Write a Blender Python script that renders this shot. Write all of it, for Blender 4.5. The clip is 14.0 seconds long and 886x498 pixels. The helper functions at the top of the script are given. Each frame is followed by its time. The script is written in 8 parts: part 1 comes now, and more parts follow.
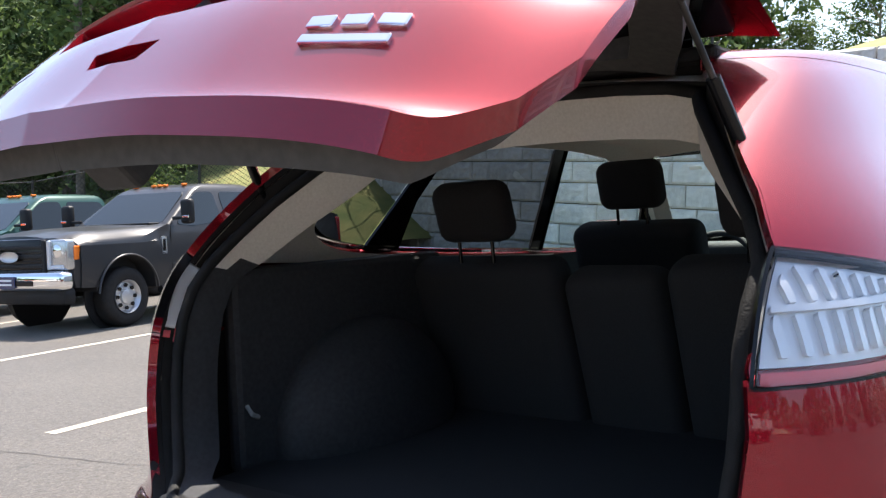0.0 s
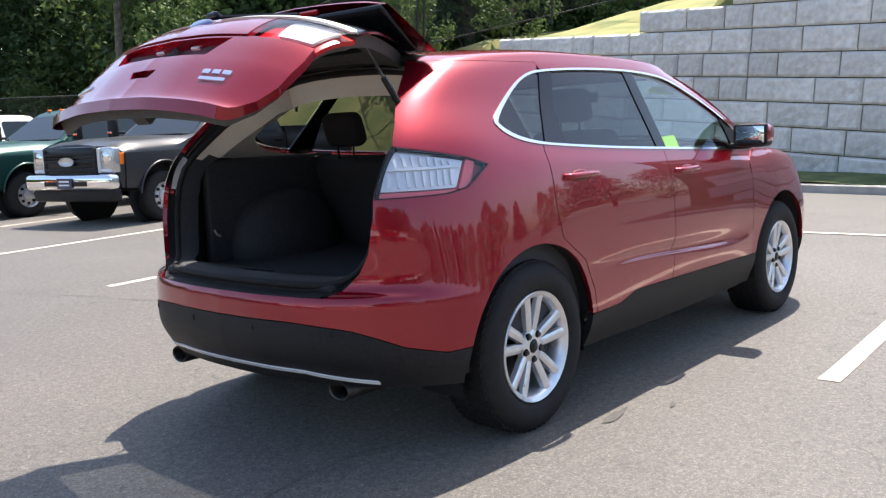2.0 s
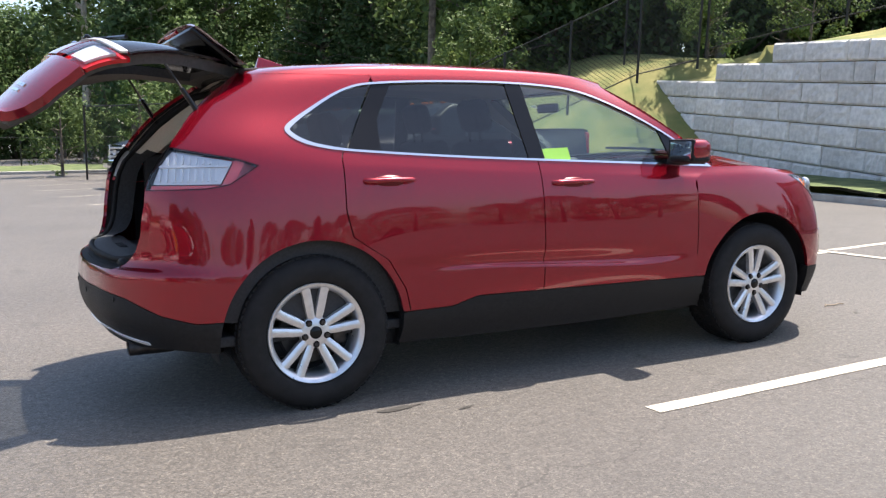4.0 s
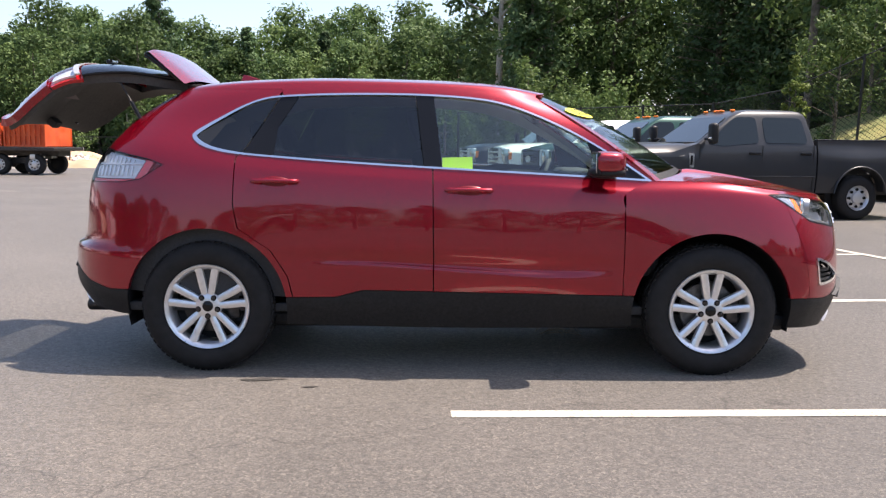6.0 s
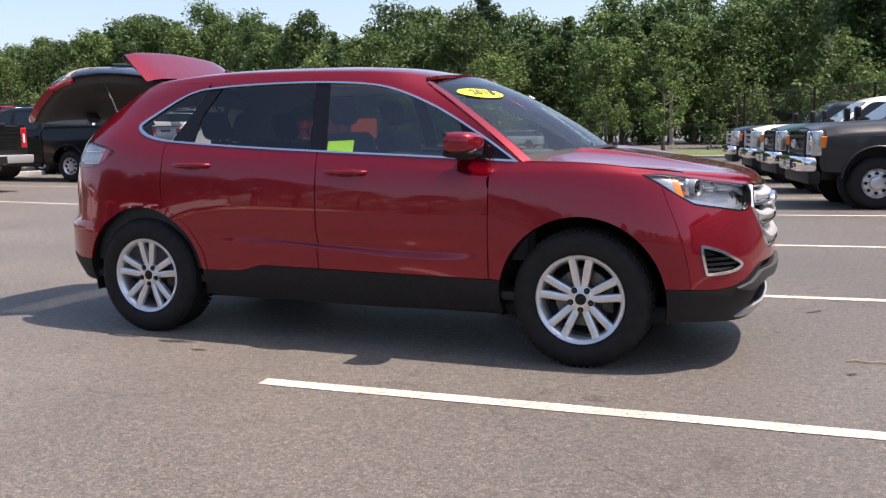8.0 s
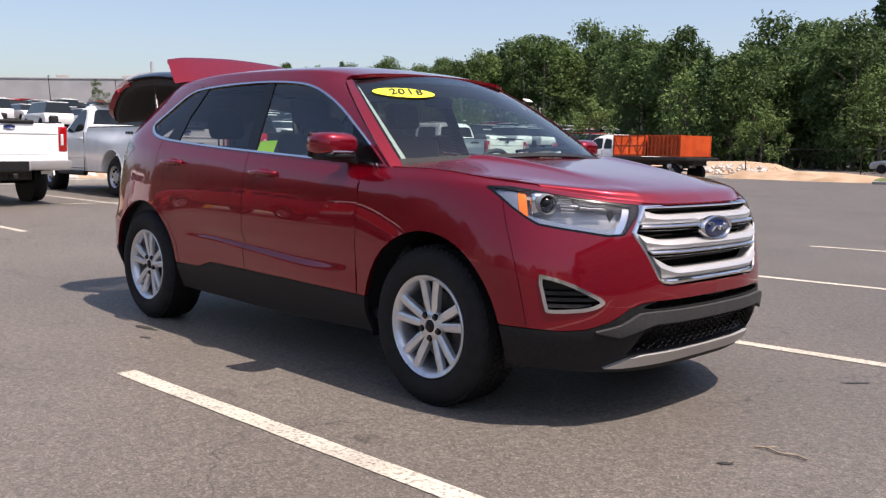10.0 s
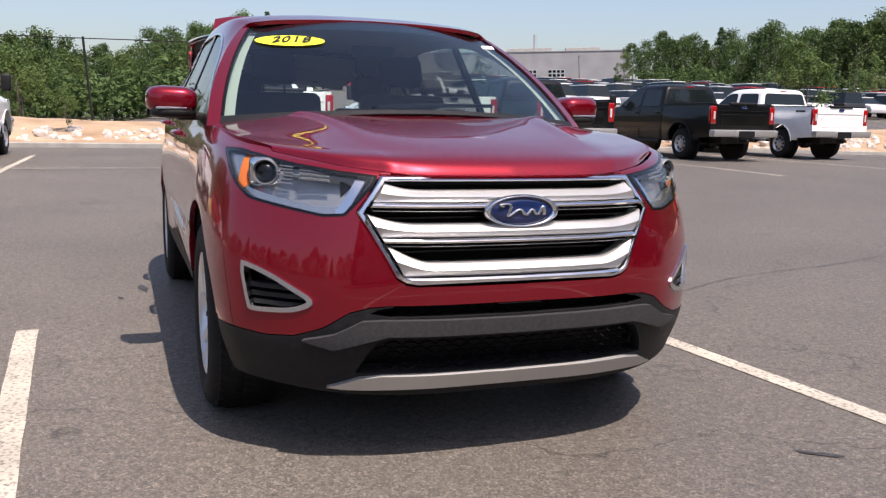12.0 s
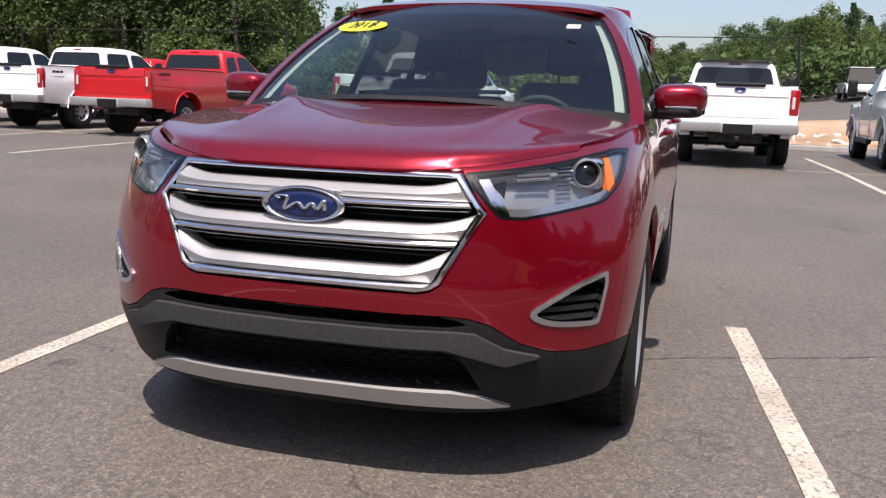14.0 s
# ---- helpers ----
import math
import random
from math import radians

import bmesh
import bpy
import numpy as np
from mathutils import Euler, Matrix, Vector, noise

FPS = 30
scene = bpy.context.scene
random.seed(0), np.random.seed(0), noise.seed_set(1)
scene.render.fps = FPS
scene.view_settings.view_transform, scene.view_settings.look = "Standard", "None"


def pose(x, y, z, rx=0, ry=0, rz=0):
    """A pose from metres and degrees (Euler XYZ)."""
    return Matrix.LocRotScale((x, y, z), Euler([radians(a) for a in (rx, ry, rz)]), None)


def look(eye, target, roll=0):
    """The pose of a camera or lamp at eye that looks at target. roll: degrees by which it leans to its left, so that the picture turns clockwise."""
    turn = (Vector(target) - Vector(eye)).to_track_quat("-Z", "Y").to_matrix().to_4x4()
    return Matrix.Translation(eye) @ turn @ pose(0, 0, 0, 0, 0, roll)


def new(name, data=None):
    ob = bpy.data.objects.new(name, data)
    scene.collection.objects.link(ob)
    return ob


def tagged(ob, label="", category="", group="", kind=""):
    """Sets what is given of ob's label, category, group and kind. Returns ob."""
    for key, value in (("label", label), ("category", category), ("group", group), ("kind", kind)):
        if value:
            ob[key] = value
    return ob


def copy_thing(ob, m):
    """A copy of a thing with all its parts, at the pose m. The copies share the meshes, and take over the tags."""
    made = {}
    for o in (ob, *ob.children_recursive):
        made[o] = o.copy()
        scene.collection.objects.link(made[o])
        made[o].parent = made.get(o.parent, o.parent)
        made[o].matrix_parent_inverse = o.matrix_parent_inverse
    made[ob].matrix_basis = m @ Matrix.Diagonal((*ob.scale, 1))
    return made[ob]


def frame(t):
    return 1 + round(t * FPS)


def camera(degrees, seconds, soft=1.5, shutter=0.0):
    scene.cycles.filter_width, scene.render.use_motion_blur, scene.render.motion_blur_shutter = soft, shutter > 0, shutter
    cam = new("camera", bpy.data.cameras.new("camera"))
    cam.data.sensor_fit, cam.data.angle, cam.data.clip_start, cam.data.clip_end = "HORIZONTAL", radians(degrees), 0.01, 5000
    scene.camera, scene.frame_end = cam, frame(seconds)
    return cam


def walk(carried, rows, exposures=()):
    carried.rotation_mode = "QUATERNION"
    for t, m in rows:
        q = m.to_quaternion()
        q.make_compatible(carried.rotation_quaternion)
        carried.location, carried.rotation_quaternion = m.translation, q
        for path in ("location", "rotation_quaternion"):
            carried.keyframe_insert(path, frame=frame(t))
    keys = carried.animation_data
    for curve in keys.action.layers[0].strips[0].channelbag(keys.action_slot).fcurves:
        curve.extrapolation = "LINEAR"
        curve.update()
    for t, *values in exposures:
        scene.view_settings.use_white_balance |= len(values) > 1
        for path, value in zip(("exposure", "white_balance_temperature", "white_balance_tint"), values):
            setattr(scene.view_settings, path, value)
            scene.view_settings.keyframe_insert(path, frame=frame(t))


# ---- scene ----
cam = camera(52.7, 14.0, soft=1.3)
PATH = [
    (0, (-3.36, -1.131, 1.32), (-1.784, 0.099, 1.247), -2.4),
    (0.5, (-3.691, -1.703, 1.305), (-2.097, -0.515, 1.086), -2.9),
    (1, (-4.084, -2.236, 1.305), (-2.495, -1.047, 1.059), -3.5),
    (1.5, (-4.391, -2.7, 1.33), (-2.829, -1.474, 1.084), -3.9),
    (2, (-4.517, -3.08, 1.322), (-3.014, -1.788, 1.052), -2.4),
    (2.5, (-4.285, -3.551, 1.299), (-2.89, -2.144, 1.024), -1.1),
    (3, (-3.84, -3.999, 1.282), (-2.578, -2.468, 1.031), -1.5),
    (3.5, (-3.348, -4.46, 1.276), (-2.246, -2.809, 1.031), -1.1),
    (6, (-0.106, -5.906, 1.287), (-0.102, -3.919, 1.058), 0.6),
    (6.5, (0.576, -5.898, 1.273), (0.407, -3.919, 1.036), 1.0),
    (7, (1.244, -5.88, 1.276), (0.89, -3.927, 1.028), 0.9),
    (9.5, (4.031, -4.274, 1.196), (2.751, -2.753, 0.975), -0.8),
    (10, (4.41, -3.712, 1.182), (2.978, -2.332, 0.964), 0.9),
    (10.5, (4.671, -3.128, 1.172), (3.121, -1.886, 0.941), 1.6),
    (11, (4.884, -2.489, 1.167), (3.217, -1.414, 0.91), 1.9),
    (11.5, (4.972, -1.855, 1.173), (3.204, -0.966, 0.884), 1.2),
    (12, (4.993, -1.232, 1.161), (3.134, -0.557, 0.865), 1.1),
    (12.5, (4.98, -0.599, 1.174), (3.043, -0.208, 0.864), 1.7),
    (13, (4.91, -0.006, 1.174), (2.936, 0.08, 0.864), 2.3),
    (13.5, (4.86, 0.566, 1.189), (2.9, 0.338, 0.866), 1.9),
    (14, (4.733, 1.107, 1.179), (2.836, 0.569, 0.844), 2.0),
]
walk(cam, [(t, look(eye, target, roll)) for t, eye, target, roll in PATH],
     [(0.0, 1.60, 6700, 10), (3.5, 1.42, 6750, 11), (6.5, 1.24, 6950, 16), (9.5, 0.66, 6950, 18), (11.0, 0.54, 6900, 18), (14.0, 0.50, 6800, 18)])


# ---- world, sun ----
SUN = Vector((0.50, 0.13, 1.12)).normalized()
world = bpy.data.worlds.new("sky")
scene.world = world
world.use_nodes = True
wn = world.node_tree.nodes
sky = wn.new("ShaderNodeTexSky")
sky.sky_type = "NISHITA"
sky.sun_disc = False
sky.sun_elevation = math.asin(SUN.z)
sky.sun_rotation = math.atan2(SUN.x, SUN.y)
sky.air_density, sky.dust_density, sky.ozone_density = 1.0, 2.0, 2.5
wn["Background"].inputs["Strength"].default_value = 0.122
world.node_tree.links.new(sky.outputs["Color"], wn["Background"].inputs["Color"])
sun_data = bpy.data.lights.new("sun", "SUN")
sun_data.energy, sun_data.angle, sun_data.color = 4.7, radians(0.53), (1.0, 0.94, 0.87)
sun_lamp = new("sun", sun_data)
sun_lamp.matrix_world = look((0, 0, 30), Vector((0, 0, 30)) - SUN)


# ---- materials ----
def material(name, color, rough=0.5, metal=0.0, **extra):
    m = bpy.data.materials.new(name)
    m.use_nodes = True
    b = m.node_tree.nodes["Principled BSDF"]
    b.inputs["Base Color"].default_value = (*color, 1)
    b.inputs["Roughness"].default_value, b.inputs["Metallic"].default_value = rough, metal
    for key, value in extra.items():
        b.inputs[key.replace("_", " ")].default_value = value
    return m


def grain(m, dark, light, scale, detail=6.0, rough=None, bump=0.0, bump_scale=None, spread=(0.3, 0.7), coord="Object", second=None, random_tint=0.0):
    """Two-scale colour variation, roughness variation and fine relief on a material."""
    nt = m.node_tree
    n, link = nt.nodes, nt.links.new
    b = n["Principled BSDF"]
    co = n.new("ShaderNodeTexCoord")
    tex = n.new("ShaderNodeTexNoise")
    tex.inputs["Scale"].default_value, tex.inputs["Detail"].default_value = scale, detail
    link(co.outputs[coord], tex.inputs["Vector"])
    ramp = n.new("ShaderNodeValToRGB")
    ramp.color_ramp.elements[0].position, ramp.color_ramp.elements[1].position = spread
    ramp.color_ramp.elements[0].color, ramp.color_ramp.elements[1].color = (*dark, 1), (*light, 1)
    link(tex.outputs["Fac"], ramp.inputs["Fac"])
    out = ramp.outputs["Color"]
    if second:
        tex2 = n.new("ShaderNodeTexNoise")
        tex2.inputs["Scale"].default_value, tex2.inputs["Detail"].default_value = second[0], 3.0
        link(co.outputs[coord], tex2.inputs["Vector"])
        r2 = n.new("ShaderNodeMapRange")
        r2.inputs["From Min"].default_value, r2.inputs["From Max"].default_value = 0.3, 0.7
        r2.inputs["To Min"].default_value, r2.inputs["To Max"].default_value = second[1], second[2]
        link(tex2.outputs["Fac"], r2.inputs["Value"])
        mul = n.new("ShaderNodeVectorMath")
        mul.operation = "SCALE"
        link(out, mul.inputs[0])
        link(r2.outputs["Result"], mul.inputs["Scale"])
        out = mul.outputs["Vector"]
    if random_tint:
        info = n.new("ShaderNodeObjectInfo")
        r3 = n.new("ShaderNodeMapRange")
        r3.inputs["To Min"].default_value, r3.inputs["To Max"].default_value = 1 - random_tint, 1 + random_tint
        link(info.outputs["Random"], r3.inputs["Value"])
        mul2 = n.new("ShaderNodeVectorMath")
        mul2.operation = "SCALE"
        link(out, mul2.inputs[0])
        link(r3.outputs["Result"], mul2.inputs["Scale"])
        out = mul2.outputs["Vector"]
    link(out, b.inputs["Base Color"])
    if rough:
        r4 = n.new("ShaderNodeMapRange")
        r4.inputs["To Min"].default_value, r4.inputs["To Max"].default_value = rough
        link(tex.outputs["Fac"], r4.inputs["Value"])
        link(r4.outputs["Result"], b.inputs["Roughness"])
    if bump:
        fine = n.new("ShaderNodeTexNoise")
        fine.inputs["Scale"].default_value, fine.inputs["Detail"].default_value = bump_scale or scale * 4, 4.0
        link(co.outputs[coord], fine.inputs["Vector"])
        bp = n.new("ShaderNodeBump")
        bp.inputs["Strength"].default_value, bp.inputs["Distance"].default_value = bump, 0.01
        link(fine.outputs["Fac"], bp.inputs["Height"])
        link(bp.outputs["Normal"], b.inputs["Normal"])
    return m


def glass(name, tint, rough=0.0, head_on=0.06):
    """Tinted car glass: see-through tint with a mirror-like surface, thin."""
    m = bpy.data.materials.new(name)
    m.use_nodes = True
    n, link = m.node_tree.nodes, m.node_tree.links.new
    n.remove(n["Principled BSDF"])
    clear = n.new("ShaderNodeBsdfTransparent")
    clear.inputs["Color"].default_value = (*tint, 1)
    shine = n.new("ShaderNodeBsdfGlossy")
    shine.inputs["Roughness"].default_value = rough
    face = n.new("ShaderNodeLayerWeight")
    face.inputs["Blend"].default_value = 0.5
    power = n.new("ShaderNodeMath")
    power.operation = "POWER"
    power.inputs[1].default_value = 5.0
    link(face.outputs["Facing"], power.inputs[0])
    gloss = n.new("ShaderNodeMapRange")
    gloss.inputs["To Min"].default_value, gloss.inputs["To Max"].default_value = head_on, 1.0
    link(power.outputs["Value"], gloss.inputs["Value"])
    both = n.new("ShaderNodeMixShader")
    link(gloss.outputs["Result"], both.inputs["Fac"])
    link(clear.outputs["BSDF"], both.inputs[1])
    link(shine.outputs["BSDF"], both.inputs[2])
    link(both.outputs["Shader"], n["Material Output"].inputs["Surface"])
    return m


ruby = material("ruby_red_paint", (0.25, 0.0016, 0.013), 0.27, 0.62, Coat_Weight=1.0, Coat_Roughness=0.008, Specular_IOR_Level=0.3)
grain(ruby, (0.20, 0.0013, 0.010), (0.31, 0.002, 0.016), 900.0, 2.0)
black_plastic = grain(material("black_plastic", (0.02, 0.02, 0.021), 0.55, Specular_IOR_Level=0.25), (0.008, 0.008, 0.009), (0.018, 0.018, 0.019), 60.0, rough=(0.42, 0.58), bump=0.25, bump_scale=900.0)
gloss_black = material("gloss_black", (0.006, 0.006, 0.007), 0.16, 0.0, Specular_IOR_Level=0.3)
rubber = grain(material("rubber", (0.02, 0.02, 0.02), 0.8, Specular_IOR_Level=0.3), (0.008, 0.008, 0.008), (0.019, 0.018, 0.018), 25.0, rough=(0.65, 0.9), bump=0.2, bump_scale=200.0)
chrome = material("chrome", (0.80, 0.81, 0.83), 0.06, 1.0)
satin = grain(material("satin_chrome", (0.72, 0.71, 0.69), 0.36, 0.7), (0.58, 0.575, 0.565), (0.63, 0.62, 0.61), 300.0, rough=(0.34, 0.38))
bright_trim = material("bright_trim", (0.74, 0.75, 0.77), 0.12, 1.0)
alloy = grain(material("silver_alloy", (0.70, 0.71, 0.73), 0.3, 0.75), (0.64, 0.65, 0.67), (0.74, 0.75, 0.77), 30.0, rough=(0.24, 0.36))
dark_metal = grain(material("dark_metal", (0.06, 0.06, 0.06), 0.5, 0.8), (0.03, 0.03, 0.03), (0.09, 0.08, 0.075), 20.0)
steel_disc = grain(material("brake_steel", (0.16, 0.16, 0.16), 0.45, 0.9), (0.11, 0.11, 0.11), (0.20, 0.195, 0.19), 40.0)
cloth_black = grain(material("black_cloth", (0.013, 0.013, 0.014), 0.9), (0.016, 0.016, 0.018), (0.030, 0.030, 0.033), 300.0, bump=0.3, bump_scale=700.0)
trim_black = grain(material("black_trim", (0.018, 0.018, 0.02), 0.7), (0.022, 0.022, 0.024), (0.038, 0.038, 0.041), 80.0, bump=0.2, bump_scale=600.0)
gate_trim = grain(material("gate_trim", (0.09, 0.085, 0.08), 0.7), (0.045, 0.043, 0.041), (0.07, 0.067, 0.063), 60.0)
pillar_pale = grain(material("pale_pillar_trim", (0.48, 0.48, 0.45), 0.8), (0.44, 0.44, 0.41), (0.52, 0.52, 0.49), 120.0)
headliner = grain(material("beige_headliner", (0.58, 0.53, 0.46), 0.9), (0.66, 0.61, 0.53), (0.76, 0.71, 0.63), 150.0, bump=0.15, bump_scale=800.0)
dark_glass = glass("privacy_glass", (0.22, 0.235, 0.24), 0.0, 0.075)
clear_glass = glass("clear_glass", (0.74, 0.86, 0.82), 0.0, 0.12)
lens_glass = glass("clear_lens", (0.93, 0.94, 0.95))
red_lens = glass("red_lens", (0.75, 0.03, 0.03))
white_lamp = material("lamp_reflector", (0.70, 0.71, 0.73), 0.2, 0.2)
clear_rib = material("clear_lamp_rib", (0.76, 0.77, 0.78), 0.15, 0.3)
grey_lamp = material("lamp_housing", (0.74, 0.76, 0.78), 0.3, 0.1)
lamp_grey = material("head_lamp_housing", (0.36, 0.365, 0.37), 0.3, 0.6)
lamp_silver = material("head_lamp_reflector", (0.50, 0.51, 0.52), 0.18, 0.8)
pink_lamp = material("lamp_red_diffuser", (0.72, 0.10, 0.12), 0.25)
# chrome bumper strip: its bright reflection is put in as a pale colour
strip_shine = material("chrome_strip_painted_shine", (0.78, 0.78, 0.77), 0.25, 0.1, Coat_Weight=0.6)
amber = material("amber_reflector", (0.85, 0.20, 0.02), 0.25)
red_plastic = material("red_lamp_plastic", (0.45, 0.008, 0.012), 0.2)
badge_blue = material("badge_blue", (0.008, 0.022, 0.10), 0.25, 0.2, Coat_Weight=1.0)
sticker_yellow = material("yellow_sticker", (0.80, 0.82, 0.04), 0.5)
tag_green = material("lime_tag", (0.52, 0.80, 0.03), 0.6)
ink = material("black_ink", (0.01, 0.01, 0.01), 0.6)
white_paper = material("white_paper", (0.8, 0.8, 0.8), 0.7)


# ---- building tools ----
def mesh_object(name, verts, faces, mat, parent=None, label="", smooth=True, matrix=None):
    me = bpy.data.meshes.new(name)
    me.from_pydata([tuple(v) for v in verts], [], [tuple(int(i) for i in f) for f in faces])
    me.update()
    if smooth:
        me.polygons.foreach_set("use_smooth", [True] * len(me.polygons))
    for m in (mat if isinstance(mat, (list, tuple)) else [mat]):
        me.materials.append(m)
    ob = new(name, me)
    if parent is not None:
        ob.parent = parent
    if matrix is not None:
        ob.matrix_basis = matrix
    if label:
        tagged(ob, label)
    return ob


def part(name, bm, mat, parent=None, label="", smooth=None, matrix=None):
    """Links a bmesh as one mesh object under a thing or under a part. smooth: degrees under which edges are shaded smooth."""
    me = bpy.data.meshes.new(name)
    bm.normal_update()
    if smooth is not None:
        lim = radians(smooth)
        for e in bm.edges:
            e.smooth = len(e.link_faces) == 2 and e.calc_face_angle(0.0) < lim
        for f in bm.faces:
            f.smooth = True
    bm.to_mesh(me)
    bm.free()
    for m in (mat if isinstance(mat, (list, tuple)) else [mat]):
        me.materials.append(m)
    ob = new(name, me)
    if parent is not None:
        ob.parent = parent
    if matrix is not None:
        ob.matrix_basis = matrix
    if label:
        tagged(ob, label)
    return ob


def thing(name, label, category, group="", matrix=None, kind=""):
    ob = new(name)
    ob.empty_display_size = 0.1
    if matrix is not None:
        ob.matrix_basis = matrix
    return tagged(ob, label, category, group, kind)


def add_box(bm, size, at=(0, 0, 0), turn=None, bevel=0.0, segments=2):
    m = Matrix.Translation(at) @ (turn.to_4x4() if turn is not None else Matrix()) @ Matrix.Diagonal((*size, 1))
    made = bmesh.ops.create_cube(bm, size=1.0, matrix=m)["verts"]
    if bevel:
        edges = list({e for v in made for e in v.link_edges})
        bmesh.ops.bevel(bm, geom=edges, offset=bevel, segments=segments, profile=0.5, affect="EDGES")
    return bm


def box(size, at=(0, 0, 0), bevel=0.0, segments=2, turn=None):
    return add_box(bmesh.new(), size, at, turn, bevel, segments)


def add_rod(bm, a, b, r0, r1=None, n=10):
    a, b = Vector(a), Vector(b)
    m = Matrix.Translation((a + b) / 2) @ (b - a).to_track_quat("Z", "Y").to_matrix().to_4x4()
    bmesh.ops.create_cone(bm, cap_ends=True, segments=n, radius1=r0, radius2=r0 if r1 is None else r1, depth=(b - a).length, matrix=m)
    return bm


def rod(a, b, r0, r1=None, n=10):
    return add_rod(bmesh.new(), a, b, r0, r1, n)


def lathe(profile, n=48, axis="y"):
    """Turns a profile of (radius, along) round an axis."""
    bm = bmesh.new()
    rings = []
    for k in range(n):
        a = 2 * math.pi * k / n
        ring = []
        for r, h in profile:
            c, s = r * math.cos(a), r * math.sin(a)
            ring.append(bm.verts.new((c, h, s) if axis == "y" else (c, s, h)))
        rings.append(ring)
    for k in range(n):
        p, q = rings[k], rings[(k + 1) % n]
        for i in range(len(profile) - 1):
            bm.faces.new((p[i], p[i + 1], q[i + 1], q[i]))
    bmesh.ops.remove_doubles(bm, verts=bm.verts, dist=1e-5)
    bmesh.ops.recalc_face_normals(bm, faces=bm.faces)
    return bm


def prism(outline, y0, y1, bevel=0.0, plane="xz"):
    """A plate of an outline, from y0 to y1 along the third axis."""
    bm = bmesh.new()

    def put(p, h):
        return (p[0], h, p[1]) if plane == "xz" else ((h, p[0], p[1]) if plane == "yz" else (p[0], p[1], h))
    lo = [bm.verts.new(put(p, y0)) for p in outline]
    hi = [bm.verts.new(put(p, y1)) for p in outline]
    n = len(outline)
    bm.faces.new(lo)
    bm.faces.new(hi)
    for i in range(n):
        bm.faces.new((lo[i], lo[(i + 1) % n], hi[(i + 1) % n], hi[i]))
    bmesh.ops.recalc_face_normals(bm, faces=bm.faces)
    if bevel:
        bmesh.ops.bevel(bm, geom=list(bm.edges), offset=bevel, segments=2, profile=0.5, affect="EDGES")
    return bm


def sweep(points, radius, n=8, closed=False, flat=1.0, up=(0, 0, 1)):
    """A bar along a line of points; flat squeezes it along up."""
    bm = bmesh.new()
    pts = [Vector(p) for p in points]
    rings = []
    for i, p in enumerate(pts):
        if closed:
            d = pts[(i + 1) % len(pts)] - pts[i - 1]
        else:
            d = pts[min(i + 1, len(pts) - 1)] - pts[max(i - 1, 0)]
        d.normalize()
        side = d.cross(Vector(up))
        if side.length < 1e-4:
            side = d.cross(Vector((1, 0, 0)))
        side.normalize()
        high = side.cross(d)
        ring = []
        for k in range(n):
            a = 2 * math.pi * (k + 0.5) / n
            ring.append(bm.verts.new(p + side * math.cos(a) * radius + high * math.sin(a) * radius * flat))
        rings.append(ring)
    count = len(rings) if closed else len(rings) - 1
    for i in range(count):
        p, q = rings[i], rings[(i + 1) % len(rings)]
        for k in range(n):
            bm.faces.new((p[k], p[(k + 1) % n], q[(k + 1) % n], q[k]))
    if not closed:
        bm.faces.new(rings[0])
        bm.faces.new(rings[-1])
    bmesh.ops.recalc_face_normals(bm, faces=bm.faces)
    return bm


def smooth_line(points, n=12, closed=False):
    """A Catmull-Rom line through points."""
    pts = [Vector(p) for p in points]
    out = []
    m = len(pts)
    for i in range(m if closed else m - 1):
        p0 = pts[i - 1] if closed or i > 0 else pts[0] * 2 - pts[1]
        p1, p2 = pts[i], pts[(i + 1) % m]
        p3 = pts[(i + 2) % m] if closed or i + 2 < m else pts[-1] * 2 - pts[-2]
        for k in range(n):
            t = k / n
            out.append(0.5 * ((2 * p1) + (p2 - p0) * t + (2 * p0 - 5 * p1 + 4 * p2 - p3) * t * t + (3 * p1 - p0 - 3 * p2 + p3) * t ** 3))
    if not closed:
        out.append(pts[-1])
    return out


